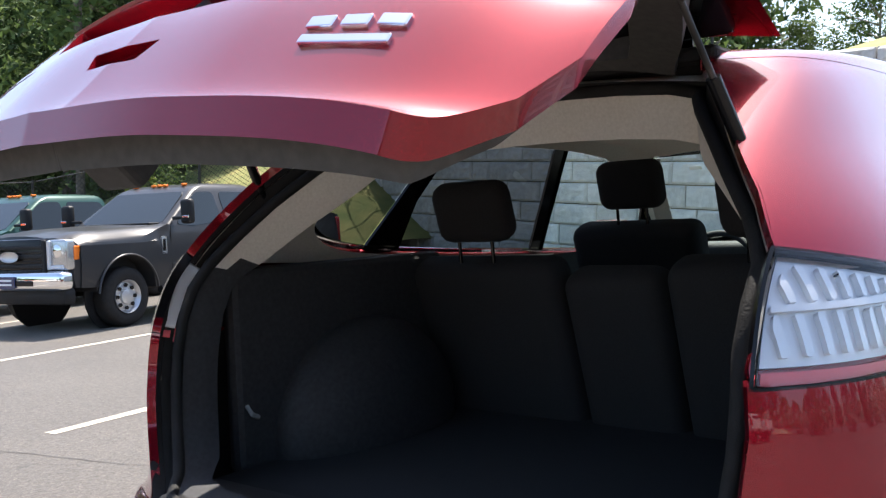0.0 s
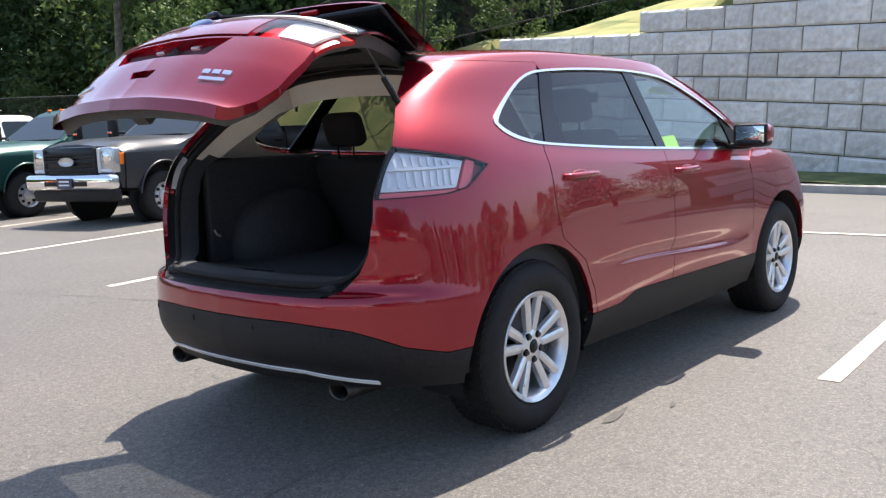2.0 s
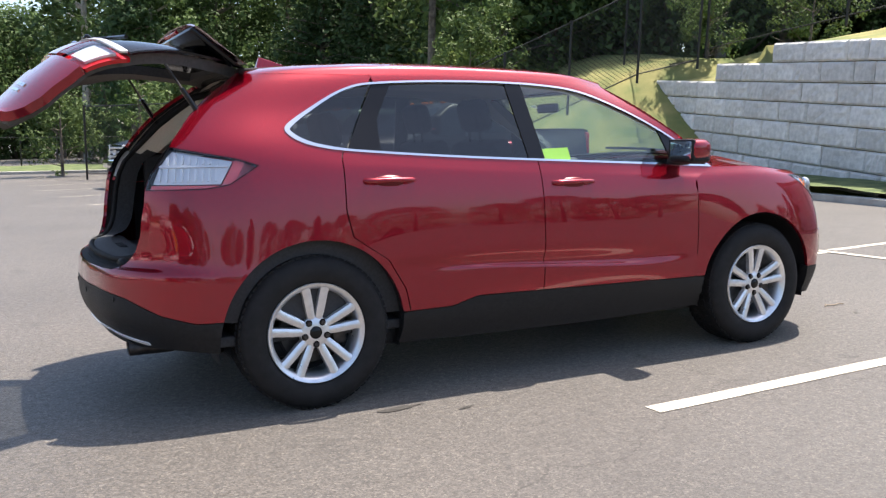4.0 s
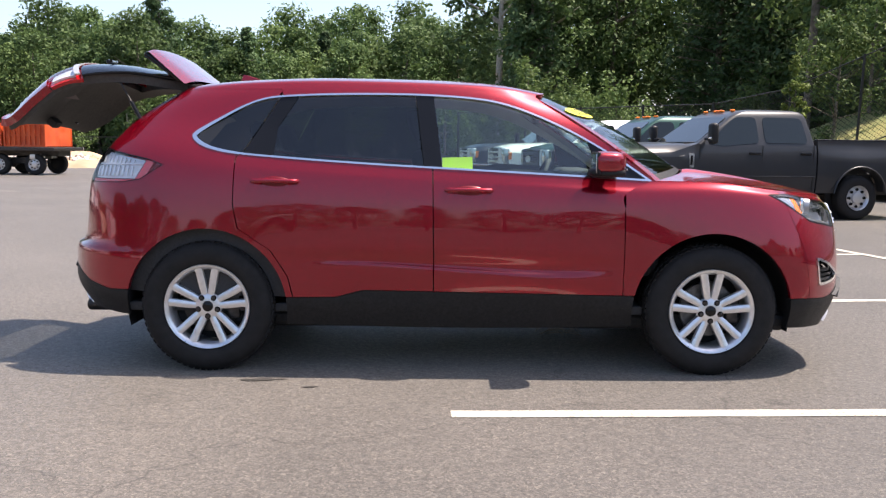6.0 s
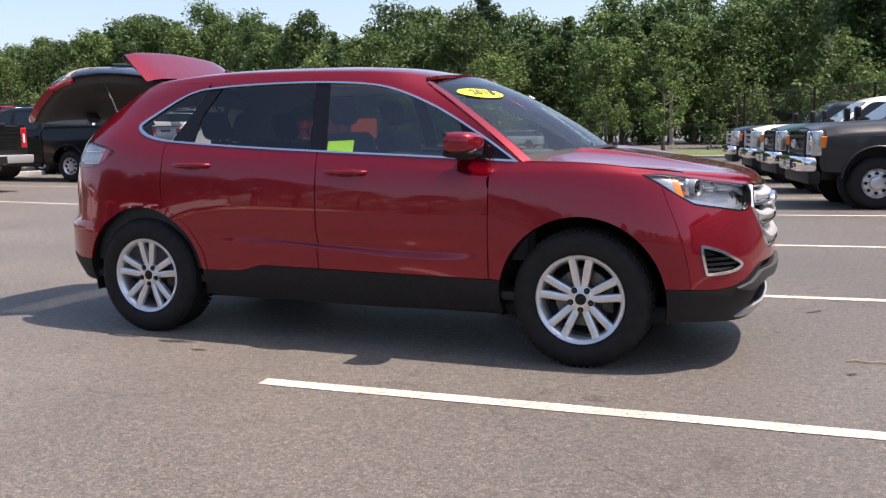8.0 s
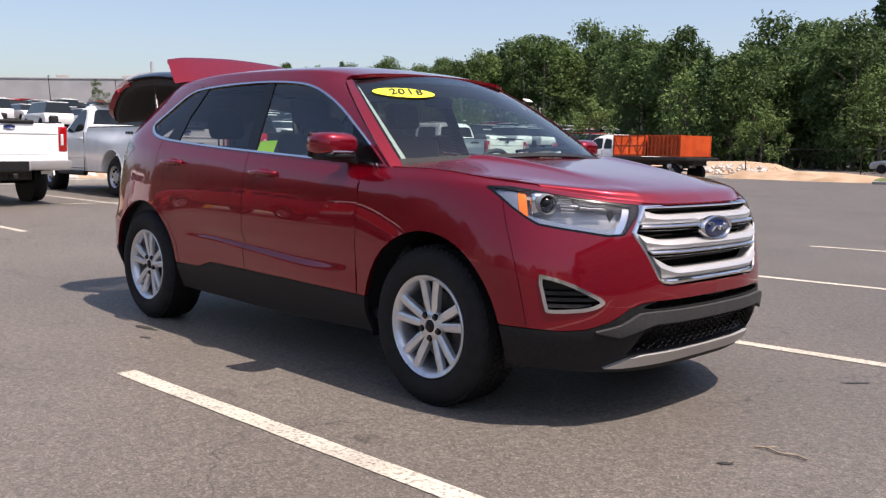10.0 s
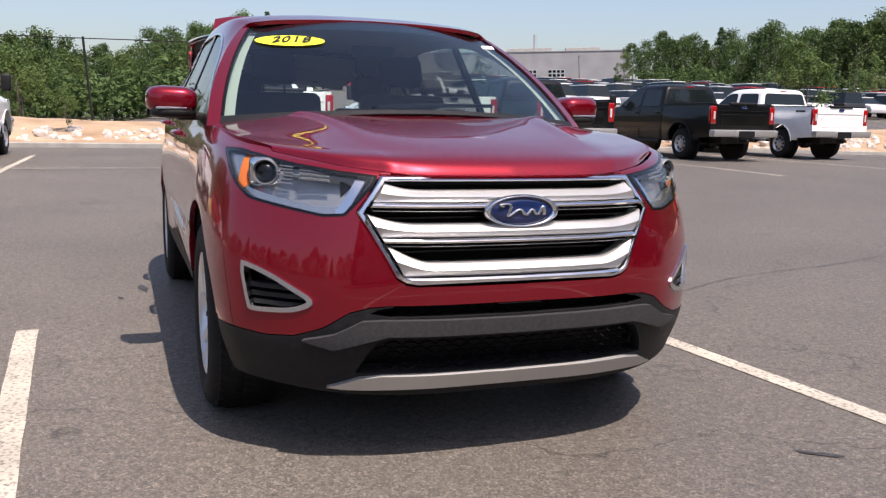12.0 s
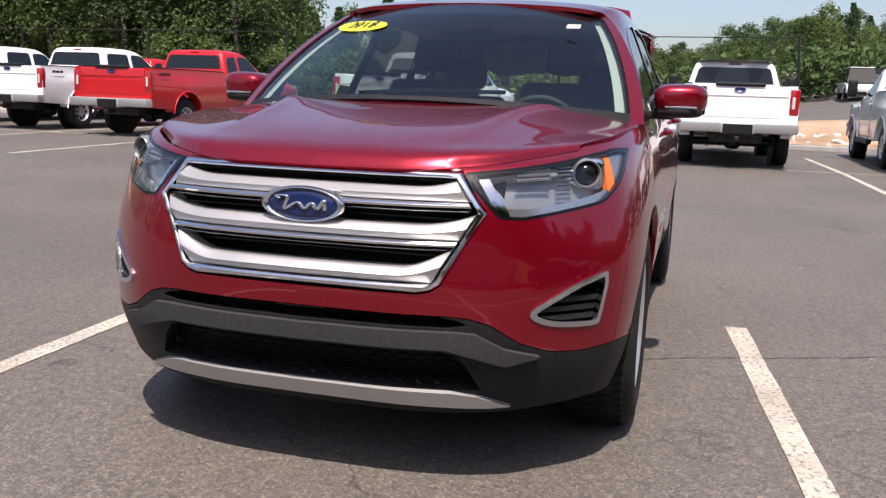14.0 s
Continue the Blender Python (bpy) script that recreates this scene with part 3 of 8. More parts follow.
# side, roof and tail: columns from the front door's edge and the windscreen pillar back to the middle of the tail
SIDE = Loft([
    [(.92, .885, .275), (.5, .878, .26), (0, .875, .255), (-.5, .878, .26), (-.95, .887, .27), (-1.42, .905, .285), (-1.84, .895, .315), (-2.06, .79, .335), (-2.205, .57, .335), (-2.265, .28, .335), (-2.28, 0, .335)],
    [(.92, .935, .40), (.5, .922, .40), (0, .918, .40), (-.5, .922, .40), (-.95, .937, .41), (-1.42, .960, .42), (-1.85, .935, .44), (-2.11, .815, .46), (-2.285, .57, .47), (-2.35, .28, .47), (-2.365, 0, .47)],
    [(.92, .950, .54), (.5, .953, .548), (0, .950, .575), (-.5, .944, .60), (-.95, .947, .585), (-1.42, .967, .58), (-1.85, .94, .60), (-2.12, .815, .615), (-2.29, .57, .62), (-2.355, .28, .62), (-2.37, 0, .62)],
    [(.92, .952, .625), (.5, .934, .605), (0, .930, .622), (-.5, .932, .645), (-.95, .950, .655), (-1.42, .968, .66), (-1.85, .938, .665), (-2.115, .815, .685), (-2.28, .57, .69), (-2.345, .28, .69), (-2.36, 0, .69)],
    [(.92, .957, .72), (.5, .955, .72), (0, .955, .72), (-.5, .955, .725), (-.95, .958, .73), (-1.42, .965, .74), (-1.85, .925, .74), (-2.08, .805, .745), (-2.235, .57, .74), (-2.295, .28, .74), (-2.31, 0, .74)],
    [(.92, .948, .92), (.5, .947, .92), (0, .947, .93), (-.5, .947, .935), (-.95, .947, .94), (-1.42, .945, .95), (-1.82, .905, .955), (-2.07, .80, .95), (-2.22, .58, .94), (-2.28, .28, .94), (-2.295, 0, .94)],
    [(.92, .928, 1.03), (.5, .925, 1.045), (0, .924, 1.06), (-.5, .922, 1.085), (-.95, .920, 1.105), (-1.42, .915, 1.12), (-1.80, .875, 1.125), (-2.05, .775, 1.12), (-2.19, .58, 1.11), (-2.25, .28, 1.11), (-2.265, 0, 1.11)],
    [(1.10, .880, 1.095), (.5, .892, 1.12), (0, .892, 1.145), (-.5, .888, 1.17), (-.95, .884, 1.195), (-1.42, .868, 1.235), (-1.76, .835, 1.255), (-1.99, .735, 1.26), (-2.11, .56, 1.26), (-2.165, .28, 1.26), (-2.18, 0, 1.26)],
    [(.79, .805, 1.33), (.45, .80, 1.355), (0, .795, 1.375), (-.5, .79, 1.39), (-.95, .785, 1.40), (-1.38, .765, 1.415), (-1.67, .73, 1.42), (-1.85, .655, 1.42), (-1.94, .52, 1.42), (-1.985, .28, 1.42), (-2.0, 0, 1.42)],
    [(.45, .655, 1.555), (.24, .680, 1.582), (-.05, .688, 1.602), (-.5, .690, 1.612), (-.92, .685, 1.612), (-1.28, .668, 1.598), (-1.53, .640, 1.578), (-1.655, .585, 1.565), (-1.72, .47, 1.565), (-1.755, .25, 1.57), (-1.765, 0, 1.573)],
    [(.49, .545, 1.598), (.24, .59, 1.636), (-.05, .60, 1.654), (-.5, .605, 1.664), (-.90, .60, 1.664), (-1.24, .585, 1.650), (-1.47, .555, 1.633), (-1.58, .50, 1.622), (-1.63, .40, 1.622), (-1.66, .22, 1.628), (-1.665, 0, 1.632)],
    [(.525, .28, 1.615), (.24, .30, 1.662), (-.05, .30, 1.684), (-.5, .30, 1.695), (-.88, .30, 1.694), (-1.2, .29, 1.680), (-1.42, .28, 1.664), (-1.54, .26, 1.652), (-1.59, .2, 1.648), (-1.62, .12, 1.648), (-1.63, 0, 1.648)],
    [(.535, 0, 1.620), (.24, 0, 1.668), (-.05, 0, 1.690), (-.5, 0, 1.702), (-.88, 0, 1.700), (-1.2, 0, 1.687), (-1.42, 0, 1.671), (-1.53, 0, 1.661), (-1.57, 0, 1.658), (-1.60, 0, 1.655), (-1.615, 0, 1.652)],
])
# nose: columns from the middle of the nose round the corner to the front door's edge
NOSE = Loft([
    [(2.265, 0, .235), (2.25, .33, .235), (2.185, .58, .245), (2.03, .79, .265), (1.85, .882, .275), (1.42, .905, .28), (.92, .885, .275)],
    [(2.345, 0, .39), (2.328, .33, .39), (2.25, .60, .40), (2.065, .825, .41), (1.87, .922, .415), (1.42, .960, .42), (.92, .935, .40)],
    [(2.365, 0, .555), (2.346, .33, .555), (2.258, .61, .56), (2.065, .838, .57), (1.86, .937, .575), (1.42, .968, .58), (.92, .946, .555)],
    [(2.358, 0, .72), (2.338, .33, .72), (2.242, .61, .72), (2.04, .845, .725), (1.84, .937, .73), (1.42, .966, .74), (.92, .957, .72)],
    [(2.33, 0, .88), (2.308, .33, .88), (2.205, .60, .885), (1.99, .828, .895), (1.79, .912, .905), (1.42, .942, .92), (.92, .948, .92)],
    [(2.285, 0, .958), (2.262, .33, .962), (2.15, .595, .978), (1.945, .80, 1.0), (1.76, .875, 1.02), (1.42, .915, 1.035), (.92, .928, 1.03)],
    [(2.225, 0, .988), (2.20, .33, .994), (2.09, .575, 1.013), (1.90, .755, 1.042), (1.74, .83, 1.06), (1.42, .873, 1.095), (1.06, .886, 1.10)],
])
# bonnet: columns from the middle to the edge, rows from the nose to the windscreen
BONNET = Loft([
    [(2.281, 0, .968), (2.272, .2, .969), (2.262, .30, .970), (2.240, .38, .974), (2.213, .44, .979), (2.125, .568, .996), (1.925, .745, 1.031)],
    [(2.232, 0, 1.012), (2.223, 0.2, 1.013), (2.213, 0.3, 1.015), (2.195, 0.38, 1.018), (2.175, 0.44, 1.021), (2.096, 0.568, 1.027), (1.907, 0.745, 1.047)],
    [(2.13, 0, 1.043), (2.12, 0.2, 1.044), (2.1, 0.31, 1.045), (2.075, 0.4, 1.045), (2.05, 0.46, 1.046), (1.96, 0.6, 1.049), (1.8, 0.79, 1.062)],
    [(1.95, 0, 1.078), (1.94, 0.2, 1.079), (1.92, 0.33, 1.082), (1.89, 0.42, 1.085), (1.865, 0.475, 1.08), (1.8, 0.63, 1.07), (1.65, 0.83, 1.075)],
    [(1.70, 0, 1.114), (1.69, .2, 1.116), (1.675, .35, 1.121), (1.65, .44, 1.130), (1.63, .50, 1.116), (1.58, .66, 1.100), (1.48, .852, 1.094)],
    [(1.47, 0, 1.144), (1.455, .2, 1.145), (1.44, .39, 1.150), (1.42, .49, 1.162), (1.40, .55, 1.142), (1.35, .68, 1.124), (1.28, .868, 1.103)],
    [(1.40, 0, 1.154), (1.385, .2, 1.153), (1.36, .42, 1.155), (1.33, .53, 1.166), (1.31, .59, 1.146), (1.23, .71, 1.128), (1.10, .872, 1.105)],
])


def both(*conditions):
    return np.minimum.reduce(conditions)


DLO = [(1.075, 1.10), (.58, 1.125), (0, 1.152), (-.62, 1.182), (-1.2, 1.222), (-1.36, 1.242), (-1.47, 1.275), (-1.525, 1.325), (-1.50, 1.36), (-1.39, 1.425), (-1.26, 1.50), (-1.15, 1.545), (-1.05, 1.565), (-.71, 1.582), (-.25, 1.584), (.08, 1.565), (.25, 1.535), (.42, 1.475), (.60, 1.395), (.78, 1.295), (.94, 1.195)]


def rounded(line, keep, times=2):
    """Cuts the corners of an outline, but for the points to keep."""
    for _ in range(times):
        out = []
        for i, p in enumerate(line):
            if p in keep:
                out.append(p)
                continue
            a, b = line[i - 1], line[(i + 1) % len(line)]
            out += [tuple(.75 * q + .25 * r for q, r in zip(p, a)), tuple(.75 * q + .25 * r for q, r in zip(p, b))]
        line = out
    return line


DLO = rounded(DLO, [DLO[0]])


def in_window(p, grow=0.0):
    return poly_inside(p[:, 0], p[:, 2], DLO) + grow


def arch(p, r=0.452):
    return both(np.hypot(p[:, 0] - AX, (p[:, 2] - .365)) - r, np.hypot(p[:, 0] + AX, (p[:, 2] - .365)) - r)


def clad_top(x, y):
    """Height of the upper edge of the black lower cladding."""
    side = np.interp(x, [-2.34, -2.25, -2.12, -1.98, -1.86, -1.3, -.70, -.55, .95, 1.86, 1.95], [.60, .575, .505, .468, .47, .43, .437, .478, .462, .44, .47])
    return side


def tail_gap(p):
    """Positive inside the tailgate's outline (only at the tail)."""
    z = p[:, 2]
    wide = np.interp(z, [.68, .72, .78, .86, 1.0, 1.08, 1.24, 1.34, 1.42, 1.50, 1.56, 1.64], [.52, .60, .655, .69, .705, .70, .715, .665, .61, .55, .50, .42])
    return both(wide - np.abs(p[:, 1]), z - .695, -1.57 - p[:, 0])


car = thing("car", "deep red metallic crossover with its tailgate open, parked", "car")
tailgate = None
DOOR_R, DOOR_F = -1.265, .915


def door_split(p):
    return -.155 + .06 * (1.05 - p[:, 2]).clip(-.6, .4) * 0.3


def rear_door_back(p):
    z = p[:, 2]
    return np.interp(z, [.40, .55, .70, .82, .95, 1.2, 1.25, 1.60], [-.93, -.965, -1.06, -1.24, -1.268, -1.262, -1.24, -1.02])


def lamp_tail(u, p):
    """The rear lamp on the body, a wedge that points forwards."""
    return both(poly_inside(p[:, 0], p[:, 2], [(-1.665, 1.168), (-1.76, 1.20), (-1.95, 1.238), (-2.06, 1.262), (-2.3, 1.27), (-2.3, 1.06), (-2.12, 1.062), (-1.90, 1.068), (-1.80, 1.085)]), np.abs(p[:, 1]) - .705)


def side_body(u, p):
    return both(-in_window(p), arch(p), p[:, 2] - clad_top(p[:, 0], p[:, 1]), -tail_gap(p), -lamp_tail(u, p))


def door_zone(p):
    return both(p[:, 2] - .43, 1.30 - p[:, 2] + 0 * p[:, 0], DOOR_F - p[:, 0] + np.maximum(p[:, 2] - 1.06, 0) * 9, p[:, 0] - rear_door_back(p))


for side in (-1, 1):
    SIDE.piece("quarter_panel", lambda u, p: both(side_body(u, p), rear_door_back(p) - p[:, 0] - .003, np.where(p[:, 0] < -1.026, 1.60, 1.40) - p[:, 2]), ruby, car, side, 330, 150, u0=3.5)
    SIDE.piece("rear_door", lambda u, p: both(side_body(u, p), p[:, 0] - rear_door_back(p) - .003, door_split(p) - p[:, 0] - .003, 1.42 - p[:, 2]), ruby, car, side, 150, 150, u0=1.5, u1=5.2, v1=8.6)
    SIDE.piece("front_door", lambda u, p: both(side_body(u, p), p[:, 0] - door_split(p) - .003, DOOR_F - p[:, 0] + np.maximum(p[:, 2] - 1.018, 0) * 8, 1.42 - p[:, 2]), ruby, car, side, 150, 150, u1=2.6, v1=8.6)
    SIDE.piece("sill_cladding", lambda u, p: both(arch(p), clad_top(p[:, 0], p[:, 1]) - p[:, 2] - .004, p[:, 0] + 1.2), black_plastic, car, side, 200, 30, u1=5.5, v1=4, rim=.03)
    SIDE.piece("rear_lamp_lens", lambda u, p: lamp_tail(u, p) - .004, lens_glass, car, side, 120, 60, u0=5.4, u1=9, v0=5, v1=8, lift=.004, rim=.0)
    NOSE.piece("sill_end", lambda u, p: both(arch(p), clad_top(p[:, 0], p[:, 1]) - p[:, 2] - .004, 1.2 - p[:, 0]), black_plastic, car, side, 60, 30, u0=5, v1=2.5)
roof = SIDE.piece("roof", lambda u, p: both(-in_window(p), -tail_gap(p), np.where(p[:, 0] > -1.026, p[:, 2] - 1.40, p[:, 2] - 1.602), p[:, 2] - 1.16), ruby, car, 0, 220, 130, v0=7)
SIDE.piece("rear_bumper_cladding", lambda u, p: both(arch(p), clad_top(p[:, 0], p[:, 1]) - p[:, 2] - .004, -1.2 - p[:, 0]), black_plastic, car, 0, 160, 30, u0=5, v1=4)


# front: grille, head lamps, fog lamps, cladding
GRILLE = [(-.440, .962), (.440, .962), (.520, .852), (.41, .652), (.385, .636), (.35, .630), (-.35, .630), (-.385, .636), (-.41, .652), (-.520, .852)]
HEAD = [(4.08, 1.032), (3.55, 1.032), (3.0, 1.018), (2.4, .992), (1.9, .974), (1.46, .962), (1.54, .93), (1.86, .842), (2.1, .838), (3.0, .882), (3.55, .955)]
FOG = [(a / .25, b) for a, b in rounded([(.785, .676), (.74, .670), (.67, .646), (.60, .603), (.556, .574), (.556, .552), (.60, .530), (.65, .522), (.75, .517), (.768, .528)], [], 1)]


def in_grille(p, grow=0.0):
    return both(poly_inside(np.abs(p[:, 1]), p[:, 2], GRILLE) + grow, p[:, 0] - 1.9)


def in_head(u, p, grow=0.0):
    return poly_inside(u * .25, p[:, 2], [(a * .25, b) for a, b in HEAD]) + grow


def in_fog(u, p, grow=0.0):
    return poly_inside(u * .25, p[:, 2], [(a * .25, b) for a, b in FOG]) + grow


def front_clad(p):
    """Upper edge of the black cladding round the nose."""
    y = np.abs(p[:, 1])
    return np.interp(y, [0, .44, .50, .56, .64, .72, .80, .90, .97], [.560, .558, .553, .535, .480, .448, .440, .450, .455])


def lower_mouth(p):
    """The opening of the lower grille, its ends leaning outwards at the foot."""
    return poly_inside(np.abs(p[:, 1]), p[:, 2], [(-1, .448), (.44, .448), (.475, .435), (.50, .40), (.535, .325), (-1, .325)])


def upper_slot(p):
    """The thin meshed slot between the bumper and the cladding bar."""
    return poly_inside(np.abs(p[:, 1]), p[:, 2], [(-1, .556), (.42, .554), (.47, .546), (.50, .532), (.44, .520), (-1, .516)])


def nose_body(u, p):
    return both(arch(p), p[:, 2] - np.where(p[:, 0] > 1.3, front_clad(p), clad_top(p[:, 0], p[:, 1])), -in_grille(p, .012), -in_head(u, p), -in_fog(u, p, .0), np.where(p[:, 0] > 1.80, np.interp(np.abs(p[:, 1]), [0, .2, .38, .44, .568, .745, .757], [.966, .967, .972, .977, .994, 1.029, 1.08]) - p[:, 2], 1.0))


for side in (-1, 1):
    NOSE.piece("front_wing", lambda u, p: both(nose_body(u, p), u - 3.55 - (p[:, 2] - .6) * .5, p[:, 0] - .921), ruby, car, side, 150, 130, u0=3)
    NOSE.piece("head_lamp_lens", lambda u, p: in_head(u, p, -.003), lens_glass, car, side, 150, 60, u0=1.35, u1=4.3, v0=3.5, v1=6, lift=.003, rim=0)
NOSE.piece("front_bumper", lambda u, p: both(nose_body(u, p), 3.535 + (p[:, 2] - .6) * .5 - u), ruby, car, 0, 200, 170, u1=4.2)
NOSE.piece("front_cladding", lambda u, p: both(arch(p), front_clad(p) - p[:, 2] - .004, -lower_mouth(p), -upper_slot(p), p[:, 0] - 1.3), black_plastic, car, 0, 200, 110, u1=5.2, v1=3, rim=.05)
BONNET.piece("bonnet", lambda u, p: 1 + 0 * u, ruby, car, 0, 90, 90, rim=.02)


def wheel_parts(parent, x, y_face, out, r=0.372, front=False):
    """A wheel with twin-spoke alloy rim; out is -1 or 1, the way its face looks along y."""
    hub = parent
    base = Matrix.Translation((x, y_face, r)) @ Matrix.Diagonal((1, -out, 1, 1))
    prof = [(.235, .215), (.262, .236), (.30, .243), (.33, .236), (.352, .222), (.364, .205), (.3705, .18), (.372, .12), (.372, .06), (.3705, .035), (.364, .012), (.352, -.006), (.33, -.018), (.30, -.024), (.262, -.018), (.240, .0), (.235, .015)]
    tyre = part("tyre", lathe(prof, 72), rubber, hub, "black rubber tyre", 40, base)
    bm = bmesh.new()
    for k in range(64):
        a = 2 * math.pi * k / 64
        for lane, h in ((0, .03), (1, .075), (2, .12), (3, .165), (4, .205)):
            aa = a + (lane % 2) * math.pi / 64
            rr = .373 if 0 < lane < 4 else .368
            turn = Matrix.Rotation(-aa, 3, "Y") @ Matrix.Rotation(.25 * (1 if lane % 2 else -1), 3, "X")
            add_box(bm, (.009, .033, .026), (rr * math.cos(aa), h, rr * math.sin(aa)), turn)
    part("tread", bm, rubber, tyre, "", None)
    rim_prof = [(.236, .21), (.222, .205), (.214, .16), (.205, .05), (.214, .006), (.224, -.006), (.2385, -.012), (.242, -.008), (.240, .012)]
    rim = part("rim", lathe(rim_prof, 72), alloy, hub, "silver alloy rim with five twin spokes", 40, base)
    bm = bmesh.new()
    for k in range(5):
        for d in (-1, 1):
            a = 2 * math.pi * k / 5 + math.pi / 2
            secs = []
            for r0, off, w, dep, th in ((.055, .015, .018, .016, .030), (.10, .025, .0205, .010, .030), (.15, .034, .0215, .004, .028), (.19, .042, .0215, .001, .026), (.2205, .052, .025, -.004, .024)):
                c = Vector((r0, 0, d * off))
                sk = Vector((0, 0, w))
                secs.append([c + sk * .95 + Vector((0, dep + .006, 0)), c + sk * .35 + Vector((0, dep, 0)), c - sk * .35 + Vector((0, dep, 0)), c - sk * .95 + Vector((0, dep + .006, 0)), c - sk * 1.1 + Vector((0, dep + th, 0)), c + sk * 1.1 + Vector((0, dep + th, 0))])
            rot = Matrix.Rotation(-a, 3, "Y")
            rings = [[bm.verts.new(rot @ q) for q in s] for s in secs]
            for s0, s1 in zip(rings, rings[1:]):
                for i in range(6):
                    bm.faces.new((s0[i], s0[(i + 1) % 6], s1[(i + 1) % 6], s1[i]))
            bm.faces.new(rings[0])
            bm.faces.new(rings[-1])
    bmesh.ops.recalc_face_normals(bm, faces=bm.faces)
    part("spokes", bm, alloy, rim, "", 35)
    part("hub_cap", lathe([(0.0, .004), (.020, .005), (.026, .009), (.030, .012), (.032, .03)], 28), gloss_black, rim, "black hub cap", 40)
    part("hub_disc", lathe([(.031, .012), (.066, .014), (.075, .022), (.078, .045), (.0, .05)], 36), alloy, rim, "", 40)
    for k in range(5):
        a = 2 * math.pi * (k + .5) / 5 + math.pi / 2
        cx, cz = .0572 * math.cos(a), .0572 * math.sin(a)
        part("lug_nut", rod((cx, .002, cz), (cx, .03, cz), .0105, .012, 6), dark_metal, rim)
        part("lug_recess", rod((cx, .0125, cz), (cx, .02, cz), .0165, .0165, 14), gloss_black, rim)
    part("brake_disc", lathe([(.0, .085), (.155, .085), (.16, .09), (.16, .105), (.0, .11)], 40), steel_disc if front else dark_metal, hub, "grey steel brake disc", 40, base)
    part("brake_caliper", box((.07, .07, .15), (.135, .09, .0), .012), dark_metal, hub, "", 40, base)
    part("wheel_drum", rod((0, .19, 0), (0, .215, 0), .225, .225, 32), black_plastic, hub, "", 40, base)


for x in (-AX, AX):
    for out in (-1, 1):
        w = new("wheel")
        w.parent = car
        wheel_parts(w, x, out * .925, out, front=x > 0)
    for side in (-1, 1):
        verts, faces = [], []
        n = 40
        for k in range(n + 1):
            a = -.25 + (math.pi + .5) * k / n
            for rr, yy in ((.460, .93 if math.sin(a) > .12 else .885), (.457, .66), (.30, .62)):
                verts.append((x + rr * math.cos(a), side * yy, .365 + rr * math.sin(a)))
        for k in range(n):
            for j in range(2):
                i = 3 * k + j
                faces.append((i, i + 1, i + 4, i + 3))
        mesh_object("wheel_arch_liner", verts, faces, black_plastic, car, "black plastic wheel arch liner")


# glass
def glass_zone(x0, x1):
    return lambda u, p: both(in_window(p, -.012), p[:, 0] - x0(p), x1(p) - p[:, 0])


def pillar_b(p):
    return -.155 - (p[:, 2] - 1.16) * .13


def pillar_c(p):
    return np.interp(p[:, 2], [1.2, 1.56], [-1.245, -1.03])


for side in (-1, 1):
    SIDE.piece("front_door_glass", glass_zone(lambda p: pillar_b(p) + .05, lambda p: .78 - (p[:, 2] - 1.12) * .35), clear_glass, car, side, 110, 70, label="clear side window", u1=3, v0=6.8, v1=9.6, rim=0, lift=-.008)
    SIDE.piece("rear_door_glass", glass_zone(lambda p: np.interp(p[:, 2], [1.2, 1.38, 1.52, 1.56], [-1.055, -1.04, -.955, -.93]), lambda p: pillar_b(p) - .055), dark_glass, car, side, 110, 70, label="dark tinted side window", u0=1.5, u1=5, v0=6.8, v1=9.6, rim=0, lift=-.008)
    SIDE.piece("quarter_glass", glass_zone(lambda p: -2 + 0 * p[:, 0], lambda p: pillar_c(p) - .008), dark_glass, car, side, 80, 70, label="dark tinted quarter window", u0=4, u1=6.5, v0=6.8, v1=9.6, rim=0, lift=-.006)
    SIDE.piece("middle_pillar_trim", lambda u, p: both(in_window(p, -.006), .05 - np.abs(p[:, 0] - pillar_b(p))), gloss_black, car, side, 90, 60, label="gloss black window pillar", u0=1.8, u1=3.2, v0=6.8, v1=9.8, rim=.01, lift=-.003)
    SIDE.piece("rear_pillar_trim", lambda u, p: both(in_window(p, -.006), p[:, 0] - pillar_c(p), np.interp(p[:, 2], [1.2, 1.38, 1.52, 1.56], [-1.055, -1.04, -.955, -.93]) - p[:, 0]), gloss_black, car, side, 90, 60, label="gloss black window pillar", u0=3.5, u1=5.2, v0=6.8, v1=9.8, rim=.01, lift=-.003)
    SIDE.piece("front_corner_trim", lambda u, p: both(in_window(p, -.006), p[:, 0] - .785 + (p[:, 2] - 1.12) * .35), gloss_black, car, side, 90, 60, label="gloss black window corner", u1=1.2, v0=6.8, v1=9, rim=.01, lift=-.003)
    SIDE.piece("window_chrome", lambda u, p: both(in_window(p, .0), .0105 + np.interp(p[:, 0], [-1.55, -1.40, -1.2], [.016, .006, 0]) - in_window(p, 0)), chrome, car, side, 360, 150, label="bright chrome window surround", u1=6.5, v0=6.6, v1=10, rim=.008, lift=.004)

